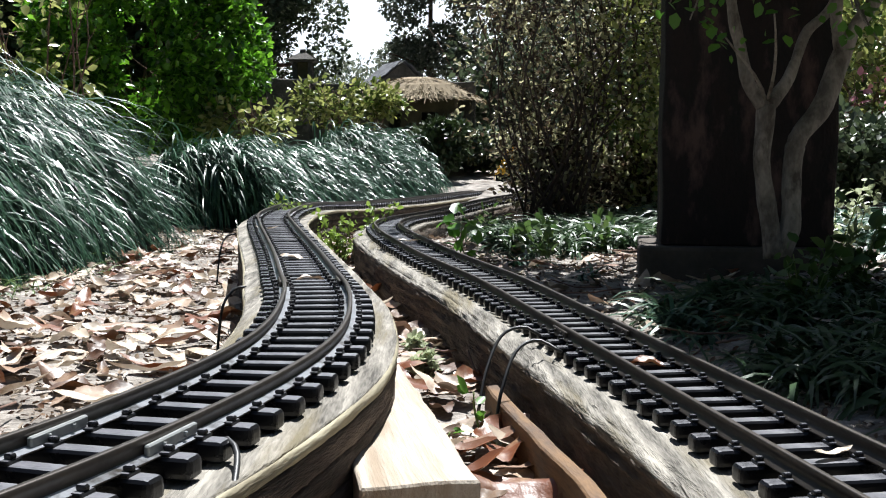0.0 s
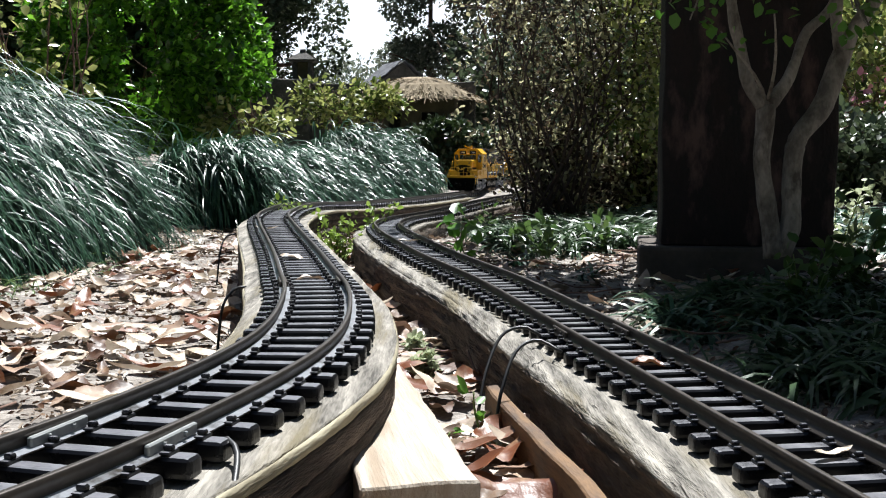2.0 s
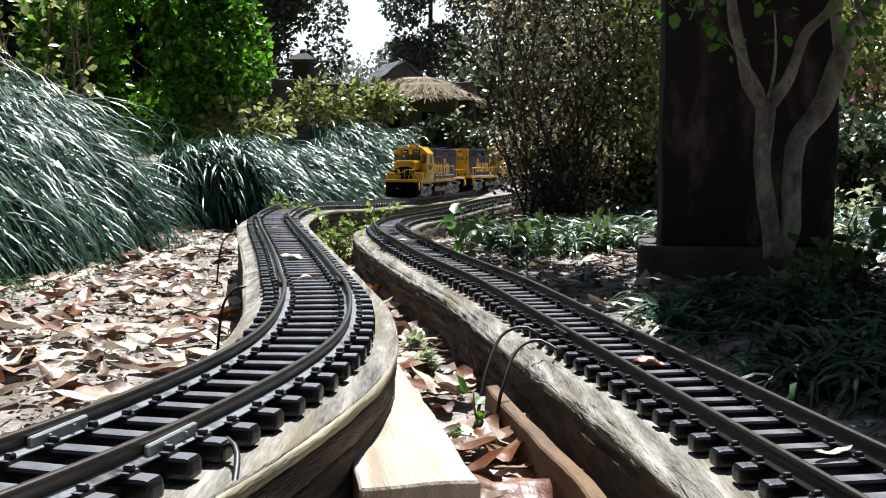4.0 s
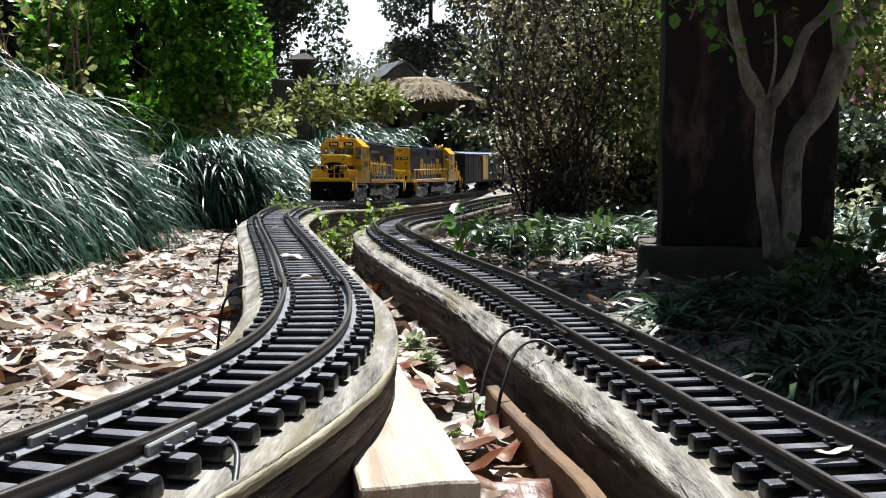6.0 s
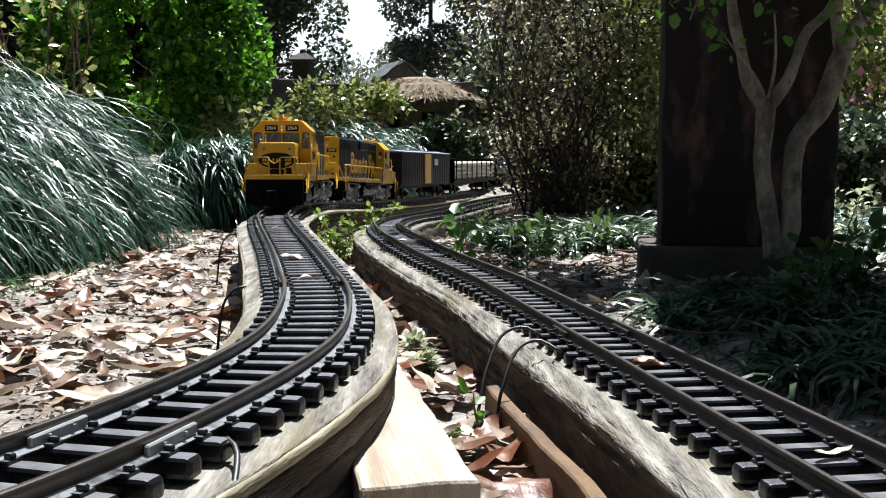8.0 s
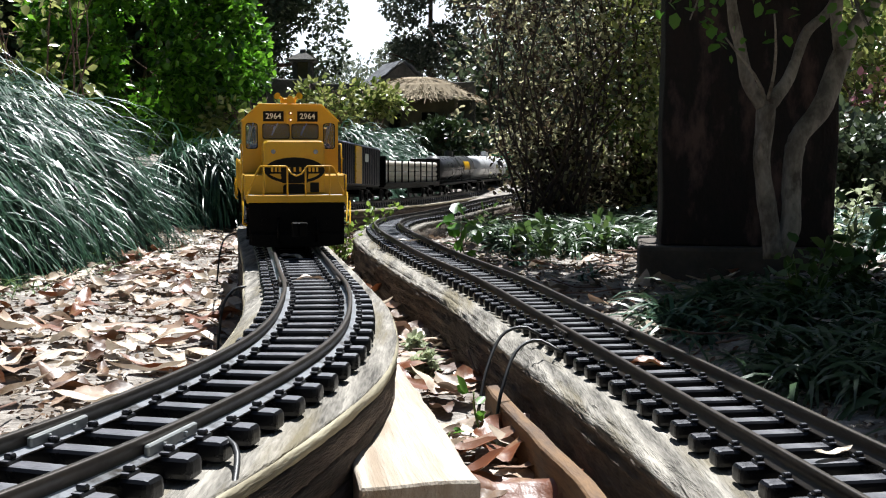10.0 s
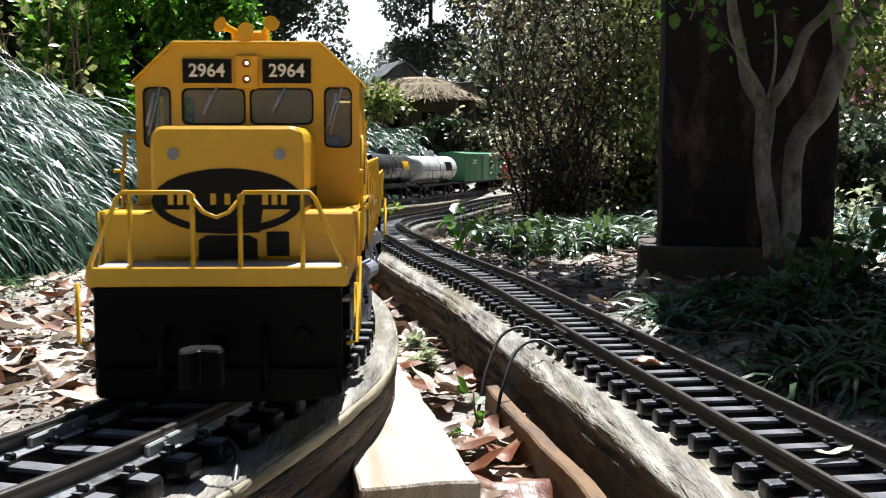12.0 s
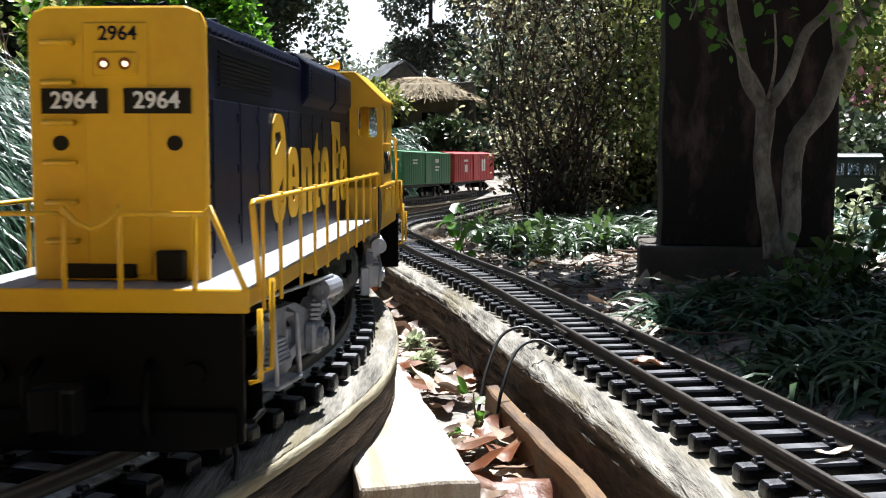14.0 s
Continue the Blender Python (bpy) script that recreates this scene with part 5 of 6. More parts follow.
    box(bm, -0.090, 0.110, -0.0185, 0.0185, 0.1525, 0.1560, 0.001)
    part("roof_hatch", bm, M_BLUE, lo)
    # hood end: yellow face, boards, lights, ladder
    bm = bmesh.new()
    prism(bm, [(-0.0317, 0.0575), (0.0317, 0.0575), (0.0317, 0.1485), (0.0296, 0.1530), (0.0250, 0.1548), (-0.0250, 0.1548), (-0.0296, 0.1530), (-0.0317, 0.1485)], "x", -0.2470, -0.2425, 0.0008)
    prism(bm, [(-0.0115, 0.0600), (0.0115, 0.0600), (0.0115, 0.1490), (-0.0115, 0.1490)], "x", -0.2478, -0.2460, 0.0004)
    part("hood_end", bm, M_YEL, lo, "yellow hood end")
    for s in (-1, 1):
        b = pane(lo, "number_board", -0.2490, -0.2468, *sorted((s * 0.0030, s * 0.0265)), 0.1172, 0.1260, M_SEAL, "black number board")
        lettering("2964", 0.0060, 0.0002, M_WHITE, b, facing(-0.2492, s * 0.0148, 0.1216, "-x"), "road_number")
        bm = bmesh.new()
        rod(bm, -0.2495, -0.2475, s * 0.0038, 0.1346, 0.0022, 14, "x")
        hl = part("headlight", bm, M_BEZEL, lo, "small red-brown headlight with a lit bulb")
        bm = bmesh.new()
        rod(bm, -0.2500, -0.2494, s * 0.0038 - 0.0003, 0.1344, 0.0010, 10, "x")
        part("bulb", bm, M_LAMP, hl, "small warm lit bulb")
        bm = bmesh.new()
        rod(bm, -0.2480, -0.2468, s * 0.0205, 0.1068, 0.0027, 14, "x")
        part("marker_light", bm, M_SEAL, lo, "dark round marker light")
    bm = bmesh.new()
    box(bm, -0.2490, -0.2465, -0.0080, 0.0080, 0.1302, 0.1390, 0.0008)
    part("headlight_housing", bm, M_YEL, lo)
    lettering("2964", 0.0050, 0.0002, M_BLUE, lo, facing(-0.2480, -0.001, 0.1450, "-x"), "road_number")
    for k in range(6):
        z = 0.072 + k * 0.0140
        bm = bmesh.new()
        tube(bm, [(-0.247, 0.0255, z), (-0.2505, 0.0255, z), (-0.2505, 0.0155, z), (-0.247, 0.0155, z)], 0.0010, 6)
        part("grab_iron", bm, M_YEL, lo)
    bm = bmesh.new()
    box(bm, -0.2520, -0.2465, -0.0240, -0.0140, 0.0585, 0.0690, 0.0006)
    box(bm, -0.2500, -0.2465, -0.006, 0.020, 0.0590, 0.0640, 0.0004)
    part("jumper_box", bm, M_SEAL, lo, "black jumper box")
    # handrails: each post its own part
    for s in (-1, 1):
        for x in (0.104, 0.060, 0.015, -0.031, -0.076, -0.123) if s > 0 else ():
            bm = bmesh.new()
            box(bm, x - 0.0011, x + 0.0011, *sorted((s * 0.0525, s * 0.0537)), 0.0470, 0.0965, 0.0003)
            box(bm, x - 0.0016, x + 0.0016, *sorted((s * 0.0521, s * 0.0541)), 0.0948, 0.0982, 0.0004)
            part("handrail_post", bm, M_YEL, lo)
        if s < 0:
            for x in [-0.262 + 0.0356 * k for k in range(11)]:
                bm = bmesh.new()
                box(bm, x - 0.0011, x + 0.0011, -0.0537, -0.0525, 0.0485, 0.0872, 0.0003)
                box(bm, x - 0.0016, x + 0.0016, -0.0541, -0.0521, 0.0858, 0.0890, 0.0004)
                part("handrail_post", bm, M_YEL, lo)
            bm = bmesh.new()
            tube(bm, [(0.104, -0.0531, 0.0580), (0.104, -0.0531, 0.0868), (0.100, -0.0531, 0.0874), (-0.2790, -0.0531, 0.0874), (-0.2810, -0.0531, 0.0862), (-0.2700, -0.0531, 0.0580)], 0.0011, 6)
            part("handrail", bm, M_YEL, lo, "thin yellow level handrail")
        for x in (-0.168, -0.208) if s > 0 else ():
            bm = bmesh.new()
            box(bm, x - 0.0011, x + 0.0011, *sorted((s * 0.0525, s * 0.0537)), 0.0500, 0.0840, 0.0003)
            part("handrail_post", bm, M_YEL, lo)
        if s > 0:
            bm = bmesh.new()
            tube(bm, [(0.126, s * 0.0545, 0.1200), (0.118, s * 0.0531, 0.1180), (0.108, s * 0.0531, 0.0974), (0.104, s * 0.0531, 0.0968), (-0.122, s * 0.0531, 0.0968), (-0.127, s * 0.0531, 0.0960), (-0.138, s * 0.0531, 0.0852),
                      (-0.145, s * 0.0531, 0.0842), (-0.2835, s * 0.0531, 0.0842), (-0.2850, s * 0.0531, 0.0822), (-0.2855, s * 0.0531, 0.0580)], 0.0011, 6)
            part("handrail", bm, M_YEL, lo, "thin yellow handrail")
        # cab-side grab rail and front corner rails
        bm = bmesh.new()
        tube(bm, [(0.1900, s * 0.0545, 0.1115), (0.2060, s * 0.0552, 0.1115), (0.2080, s * 0.0552, 0.0985), (0.2120, s * 0.0552, 0.0950), (0.2120, s * 0.0552, 0.0580)], 0.0010, 5)
        tube(bm, [(0.2120, s * 0.0552, 0.0955), (0.2260, s * 0.0552, 0.0955)], 0.0009, 5)
        part("grab_rail", bm, M_YEL, lo)
        bm = bmesh.new()
        tube(bm, [(0.2520, s * 0.0552, 0.0470), (0.2520, s * 0.0552, 0.0790)], 0.0010, 5)
        part("corner_post", bm, M_YEL, lo)
        # end railings front and back
        for xe, zt in ((0.2850, 0.0885), (-0.2860, 0.0835)):
            bm = bmesh.new()
            tube(bm, [(xe, s * 0.0515, 0.0580), (xe, s * 0.0395, 0.0860), (xe, s * 0.0375, zt), (xe, s * 0.0110, zt), (xe, s * 0.0095, zt - 0.001), (xe, s * 0.0095, 0.0580)], 0.0010, 6)
            tube(bm, [(xe, s * 0.0345, 0.0580), (xe, s * 0.0345, zt)], 0.0010, 5)
            part("end_railing", bm, M_YEL, lo, "thin yellow end railing")
    for xe in (0.2850, -0.2860):
        bm = bmesh.new()
        tube(bm, [(xe, -0.0095, 0.086), (xe, -0.005, 0.0805), (xe, 0.0, 0.0785), (xe, 0.005, 0.0805), (xe, 0.0095, 0.086)], 0.0009, 5)
        part("chain", bm, M_YEL, lo)
    # fuel tank
    bm = bmesh.new()
    o = [(-0.040, 0.044), (-0.044, 0.034), (-0.043, 0.018), (-0.034, 0.009), (0.034, 0.009), (0.043, 0.018), (0.044, 0.034), (0.040, 0.044)]
    prism(bm, o, "x", -0.062, 0.072, 0.002)
    for s in (-1, 1):
        tube(bm, [(0.0, s * 0.044, 0.030), (0.0, s * 0.047, 0.033), (0.0, s * 0.047, 0.040)], 0.0018, 6)
    part("fuel_tank", bm, M_TANKGLOSS, lo, "black fuel tank")
    # the rear platform is short: the hood reaches further back and the end sill comes in
    for ob in list(lo.children):
        far = ob.matrix_basis.translation.x
        if abs(far) > 0.01:
            if far < -0.2:
                ob.matrix_basis = Matrix.Translation((-0.009, 0, 0)) @ ob.matrix_basis
            continue
        for o in (ob, *ob.children):
            if o is not ob and abs(o.matrix_basis.translation.x) > 0.01:
                if o.matrix_basis.translation.x < -0.2:
                    o.matrix_basis = Matrix.Translation((-0.009, 0, 0)) @ o.matrix_basis
                continue
            for v in o.data.vertices:
                v.co.x = float(np.interp(v.co.x, (-0.34, -0.262, -0.2535, -0.235, -0.2, 1.0), (-0.331, -0.2640, -0.2625, -0.244, -0.2, 1.0)))
            o.data.update()
    trucks = [loco_truck(lo, -0.170), loco_truck(lo, 0.170)]
    return lo, trucks


def freight_truck(parent, x):
    tk = new("truck")
    tk.parent = parent
    tk.matrix_basis = pose(x, 0, 0)
    for s in (-1, 1):
        bm = bmesh.new()
        prism(bm, [(-0.036, 0.012), (-0.036, 0.020), (-0.018, 0.027), (0.018, 0.027), (0.036, 0.020), (0.036, 0.012), (0.018, 0.010), (0.010, 0.005), (-0.010, 0.005), (-0.018, 0.010)], "y", *sorted((s * 0.030, s * 0.035)), 0.0006)
        for ax in (-0.030, 0.030):
            rod(bm, s * 0.030, s * 0.0375, ax, 0.0150, 0.0045, 10, "y")
        for sx in (-0.006, 0.0, 0.006):
            rod(bm, 0.010, 0.022, sx, s * 0.036, 0.0028, 8, "z")
        part("side_frame", bm, M_BLACK, tk)
    bm = bmesh.new()
    box(bm, -0.010, 0.010, -0.031, 0.031, 0.018, 0.032, 0.001)
    part("bolster", bm, M_BLACK, tk)
    ws = [wheelset(tk, ax, 0.0150) for ax in (-0.030, 0.030)]
    return tk, ws


def car_frame(name, label, half):
    c = thing(name, label, "rail car", "freight cars")
    bm = bmesh.new()
    box(bm, -half, half, -0.012, 0.012, 0.030, 0.040, 0.001)
    box(bm, -half, half, -0.046, 0.046, 0.038, 0.042, 0.001)
    for d in (-1, 1):
        box(bm, *sorted((d * half, d * (half + 0.022))), -0.006, 0.006, 0.020, 0.030, 0.001)
    part("underframe", bm, M_BLACK, c)
    tks = [freight_truck(c, -half + 0.075), freight_truck(c, half - 0.075)]
    return c, tks


def build_boxcar(label, paint, door, bars, h=0.278):
    c, tks = car_frame("boxcar", label, h)
    bm = bmesh.new()
    box(bm, -h + 0.001, h - 0.001, -0.049, 0.049, 0.042, 0.137, 0.001)
    body = part("body", bm, paint, c)

    def piece(name, bm):
        me = bpy.data.meshes.new(name)
        bm.to_mesh(me)
        bm.free()
        me.materials.append(paint)
        return me
    bm = bmesh.new()
    box(bm, -0.0012, 0.0012, -0.0007, 0.0007, 0.044, 0.135, 0.0003)
    rib = piece("rib", bm)
    bm = bmesh.new()
    tube(bm, [(-0.0085, -0.001, 0), (-0.0085, 0.0025, 0), (0.0085, 0.0025, 0), (0.0085, -0.001, 0)], 0.0007, 4)
    rung = piece("rung", bm)
    bm = bmesh.new()
    box(bm, -0.0013, 0.0013, -0.046, 0.046, 0, 0.004, 0.0006)
    corrugation = piece("corrugation", bm)
    for s in (-1, 1):
        for k in range(25):
            x = -(h - 0.005) + k * (h - 0.005) / 12
            if abs(x) >= 0.040:
                share("rib", rib, body, pose(x, s * 0.0495, 0))
        for k in range(6):
            share("rung", rung, body, pose(h - 0.0135, s * 0.0500, 0.050 + k * 0.014, 0, 0, 0 if s > 0 else 180))
    for d in (-1, 1):
        for k in range(9):
            share("corrugation", corrugation, body, pose(d * (h - 0.0007), 0, 0.048 + k * 0.010))
    bm = bmesh.new()
    prism(bm, [(-0.0515, 0.1365), (0.0515, 0.1365), (0.0515, 0.1385), (0.0, 0.1445), (-0.0515, 0.1385)], "x", -h - 0.002, h + 0.002, 0.0005)
    box(bm, -h - 0.002, h + 0.002, -0.008, 0.008, 0.1445, 0.1462, 0.0003)
    part("roof", bm, M_SLATEROOF if paint is M_BLUE else paint, c)
    for s in (-1, 1):
        bm = bmesh.new()
        box(bm, -0.034, 0.034, *sorted((s * 0.0488, s * 0.0520)), 0.044, 0.134, 0.0006)
        for k in range(5):
            z = 0.055 + k * 0.017
            box(bm, -0.032, 0.032, *sorted((s * 0.0518, s * 0.0530)), z, z + 0.003, 0.0004)
        part("sliding_door", bm, door, c, "ribbed sliding door")
        for (x0, x1, z0, z1) in bars:
            bm = bmesh.new()
            box(bm, *sorted((-s * x0, -s * x1)), *sorted((s * 0.0500, s * 0.0508)), z0, z1)
            part("lettering_bar", bm, M_WHITE, c)
    return c, tks


M_SLATEROOF = mat("blue_grey_roof", (0.16, 0.20, 0.30), (0.22, 0.26, 0.36), rough=0.45, scale=20, fine=250, bump=0.08)
BARS_A = [(-0.170, -0.120, 0.112, 0.117), (-0.170, -0.125, 0.103, 0.108), (0.080, 0.120, 0.108, 0.120), (0.080, 0.130, 0.092, 0.097), (0.080, 0.120, 0.083, 0.087)]
BARS_B = [(-0.160, -0.110, 0.110, 0.118), (-0.150, -0.115, 0.075, 0.100), (0.085, 0.105, 0.075, 0.118), (0.112, 0.132, 0.075, 0.118)]


def build_flatcar(label):
    c, tks = car_frame("flatcar", label, 0.300)
    bm = bmesh.new()
    box(bm, -0.299, 0.299, -0.049, 0.049, 0.042, 0.050, 0.0008)
    for d in (-1, 1):
        box(bm, *sorted((d * 0.295, d * 0.300)), -0.049, 0.049, 0.050, 0.122, 0.0008)
    part("deck", bm, M_BLACK, c)
    for s in (-1, 1):
        for k in range(9):
            x = -0.272 + k * 0.068
            bm = bmesh.new()
            box(bm, x - 0.002, x + 0.002, *sorted((s * 0.0465, s * 0.0500)), 0.048, 0.112, 0.0004)
            part("stake", bm, M_BLACK, c, "black stake")
    for j, z in enumerate((0.058, 0.073, 0.088, 0.103)):
        for i, y in enumerate((-0.035, -0.0118, 0.0118, 0.035)):
            bm = bmesh.new()
            rod(bm, -0.288, 0.288, y, z, 0.0074, 10, "x")
            part("pipe", bm, M_LOAD, c, "pale pipe of the load")
    return c, tks


def build_tankcar(label, paint, patch):
    c, tks = car_frame("tank_car", label, 0.222)
    bm = bmesh.new()
    prof = [(-0.218, 0.012), (-0.215, 0.028), (-0.208, 0.038), (-0.200, 0.042), (0.200, 0.042), (0.208, 0.038), (0.215, 0.028), (0.218, 0.012)]
    tube(bm, [(x, 0, 0.088) for x, _ in prof], [r for _, r in prof], 28)
    for x in (-0.14, -0.05, 0.05, 0.14):
        tube(bm, [(x - 0.0015, 0, 0.088), (x + 0.0015, 0, 0.088)], 0.0428, 28)
    part("tank", bm, paint, c)
    bm = bmesh.new()
    rod(bm, 0.125, 0.146, 0.0, 0.0, 0.015, 16, "z")
    rod(bm, 0.146, 0.149, 0.0, 0.0, 0.010, 16, "z")
    part("dome", bm, paint, c)
    bm = bmesh.new()
    for s in (-1, 1):
        tube(bm, [(-0.218, s * 0.0465, 0.084), (0.218, s * 0.0465, 0.084)], 0.0009, 5)
        for x in (-0.12, 0, 0.12):
            tube(bm, [(x, s * 0.0465, 0.084), (x, s * 0.0465, 0.044)], 0.0008, 5)
        tube(bm, [(0.026, s * 0.030, 0.046), (0.026, s * 0.0450, 0.060), (0.026, s * 0.046, 0.100), (0.026, s * 0.020, 0.142)], 0.0008, 5)
        tube(bm, [(-0.030, s * 0.026, 0.150), (0.030, s * 0.026, 0.150)], 0.0008, 5)
        for x in (-0.03, 0.03):
            tube(bm, [(x, s * 0.026, 0.126), (x, s * 0.026, 0.150)], 0.0008, 5)
    part("walk_rail", bm, M_BLACK, c)
    for s in (-1, 1):
        bm = bmesh.new()
        o = [(s * 0.0435 * math.cos(a), 0.088 + 0.0435 * math.sin(a)) for a in np.linspace(-0.15, 0.55, 6)] + [(s * 0.0420 * math.cos(a), 0.088 + 0.0420 * math.sin(a)) for a in np.linspace(0.55, -0.15, 6)]
        prism(bm, o, "x", *sorted((-s * 0.06, -s * 0.13)))
        part("lettering_bar", bm, patch, c)
    return c, tks


def build_trolley(label):
    """A dark green passenger car with a clerestory roof, window row and end platform."""
    c = thing("passenger_car", label, "rail car")
    bm = bmesh.new()
    for s in (-1, 1):
        wall_with_holes(bm, [(-0.11, 0.030), (0.11, 0.030), (0.11, 0.112), (-0.11, 0.112)], [ring_outline(x, x + 0.028, 0.076, 0.104, 0.002) for x in [-0.103 + 0.0355 * k for k in range(6)]], "y", s * 0.048, s * 0.0455)
    for d in (-1, 1):
        wall_with_holes(bm, [(-0.0455, 0.030), (0.0455, 0.030), (0.0455, 0.112), (-0.0455, 0.112)], [ring_outline(-0.040, -0.017, 0.076, 0.104, 0.002), ring_outline(-0.012, 0.012, 0.076, 0.104, 0.002), ring_outline(0.017, 0.040, 0.076, 0.104, 0.002)], "x", d * 0.11, d * 0.1075)
    part("body", bm, M_TROL, c)
    for s in (-1, 1):
        bm = bmesh.new()
        box(bm, -0.10, 0.10, *sorted((s * 0.0478, s * 0.0492)), 0.040, 0.070, 0.0004)
        part("side_panel", bm, M_CREAM, c, "dull grey-green side panel")
    bm = bmesh.new()
    prism(bm, [(-0.053, 0.1115), (0.053, 0.1115), (0.050, 0.119), (0.036, 0.125), (0.018, 0.128), (-0.018, 0.128), (-0.036, 0.125), (-0.050, 0.119)], "x", -0.119, 0.119, 0.001)
    part("roof", bm, M_TROL, c, "dark curved roof")
    bm = bmesh.new()
    box(bm, -0.11, 0.11, -0.045, 0.045, 0.022, 0.032, 0.001)
    for d in (-1, 1):
        box(bm, *sorted((d * 0.11, d * 0.13)), -0.03, 0.03, 0.018, 0.03, 0.001)
    part("underframe", bm, M_BLACK, c)
    for s in (-1, 1):
        pane(c, "window_strip", -0.104, 0.104, *sorted((s * 0.0462, s * 0.0466)), 0.074, 0.106, M_GLASS, "clear window strip")
    bm = bmesh.new()
    for k in range(4):
        box(bm, -0.085 + 0.045 * k, -0.070 + 0.045 * k, -0.035, 0.035, 0.032, 0.078, 0.002)
    part("seat", bm, M_CREAM, c)
    tks = [freight_truck(c, -0.065), freight_truck(c, 0.065)]
    return c, tks


# ---------------------------------------------------------------- make up the trains
LEAD, LEAD_T = build_loco("yellow and dark blue model diesel locomotive leading the train")
SECOND, SECOND_T = build_loco("yellow and dark blue model diesel locomotive running hood first")
BLUECAR, BLUECAR_T = build_boxcar("dark blue boxcar with a yellow sliding door", M_BLUE, M_YEL, [(0.08, 0.12, 0.10, 0.12)])
FLAT, FLAT_T = build_flatcar("black flatcar carrying pale pipes between stakes")
TANK1, TANK1_T = build_tankcar("black tank car with yellow lettering bars", M_TANKB, M_YEL)
TANK2, TANK2_T = build_tankcar("white tank car with dark lettering bars", M_TANKW, M_BLACK)
GREEN, GREEN_T = build_boxcar("green boxcar with white lettering bars", M_GREENP, M_GREENP, BARS_A)
RED, RED_T = build_boxcar("red boxcar with white lettering bars", M_REDP, M_REDP, BARS_B)
TROL, TROL_T = build_trolley("dark green passenger car passing behind the post")

# ---------------------------------------------------------------- model buildings behind the grass
def build_hut():
    hut = thing("thatched_hut", "small brown hut with a shaggy straw thatch", "hut", at=pose(-0.13, 5.25, 0.19, 0, 0, -8))
    bm = bmesh.new()
    wall_with_holes(bm, [(-0.16, 0.0), (0.20, 0.0), (0.20, 0.25), (-0.16, 0.25)], [ring_outline(-0.10, -0.04, 0.10, 0.19, 0.004), ring_outline(0.05, 0.13, 0.02, 0.19, 0.004)], "y", -0.13, -0.115)
    part("front_wall", bm, M_HUTWALL, hut)
    for x0, x1, y0, y1, nm in ((-0.16, -0.145, -0.115, 0.13, "side_wall"), (0.185, 0.20, -0.115, 0.13, "side_wall"), (-0.145, 0.185, 0.115, 0.13, "back_wall")):
        bm = bmesh.new()
        box(bm, x0, x1, y0, y1, 0, 0.25, 0.002)
        part(nm, bm, M_HUTWALL, hut)
    bm = bmesh.new()
    rows = ((0.27, 0.20, 0.25), (0.16, 0.12, 0.315), (0.045, 0.02, 0.355))
    ring = [[bm.verts.new((0.02 + sx * w, sy * d, z)) for sx, sy in ((-1, -1), (1, -1), (1, 1), (-1, 1))] for w, d, z in rows]
    for a, b in zip(ring, ring[1:]):
        for k in range(4):
            bm.faces.new((a[k], a[(k + 1) % 4], b[(k + 1) % 4], b[k]))
    bm.faces.new(ring[-1])
    bm.faces.new(ring[0][::-1])
    roof = part("roof", bm, M_THATCH, hut, "straw thatch")
    # loose straws over the roof
    rng = random.Random(3)
    vs, fs = [], []
    for i in range(2200):
        a = rng.uniform(0, 2 * math.pi)
        u = rng.uniform(0.1, 1.0)
        c, s = math.cos(a), math.sin(a)
        sq = 1 / max(abs(c), abs(s))
        w, d = 0.045 + 0.225 * u, 0.02 + 0.18 * u
        p = Vector((0.02 + c * sq * w, s * sq * d, 0.363 - 0.112 * u ** 1.1))
        q = p + Vector((c * sq * 0.05, s * sq * 0.045, -0.018 + rng.uniform(-0.014, 0.012)))
        side = Vector((-s, c, rng.uniform(-.3, .3))) * 0.0022
        q += side * rng.uniform(-4, 4)
        b = len(vs)
        vs += [p + side, p - side, q - side * 0.4, q + side * 0.4]
        fs.append((b, b + 1, b + 2, b + 3))
    ob = new("straw", mesh_of("straw", [tuple(v) for v in vs], fs, [M_THATCH]))
    ob.parent = roof
    tagged(ob, "loose straws", kind="stuff")


build_hut()


def build_slate_hut():
    hut = thing("slate_hut", "small model house with a grey slate roof", "hut", at=pose(-0.26, 6.1, 0.2, 0, 0, 20))
    bm = bmesh.new()
    prism(bm, [(-0.16, 0.0), (0.16, 0.0), (0.16, 0.34), (0.0, 0.47), (-0.16, 0.34)], "y", -0.14, 0.14, 0.002)
    part("house_wall", bm, M_STONE, hut)
    for s in (-1, 1):
        bm = bmesh.new()
        for r in range(8):
            for c in range(9):
                u0 = r / 8
                x = s * (0.185 * (1 - u0))
                z = 0.325 + 0.155 * u0
                y = -0.16 + c * 0.036 + (0.018 if r % 2 else 0)
                m = Matrix.Translation((x, y, z + 0.006)) @ Matrix.Rotation(s * math.atan2(0.155, 0.185), 4, "Y")
                box(bm, -0.016, 0.016, -0.0165, 0.0165, -0.002, 0.002, 0, m)
        part("slate_roof", bm, M_SLATE, hut)


build_slate_hut()


def rough_block(name, label, category, m, parts):
    t = thing(name, label, category, at=m)
    for nm, dims in parts:
        bm = bmesh.new()
        box(bm, *dims, 0.006, seg=2)
        bmesh.ops.subdivide_edges(bm, edges=[e for e in bm.edges if e.calc_length() > 0.03], cuts=4, use_grid_fill=True)
        for v in bm.verts:
            v.co += Vector((noise.noise(v.co * 12), noise.noise(v.co * 12 + Vector((4, 0, 0))), noise.noise(v.co * 12 + Vector((0, 8, 0))))) * 0.008
        part(nm, bm, M_STONE, t)
    return t


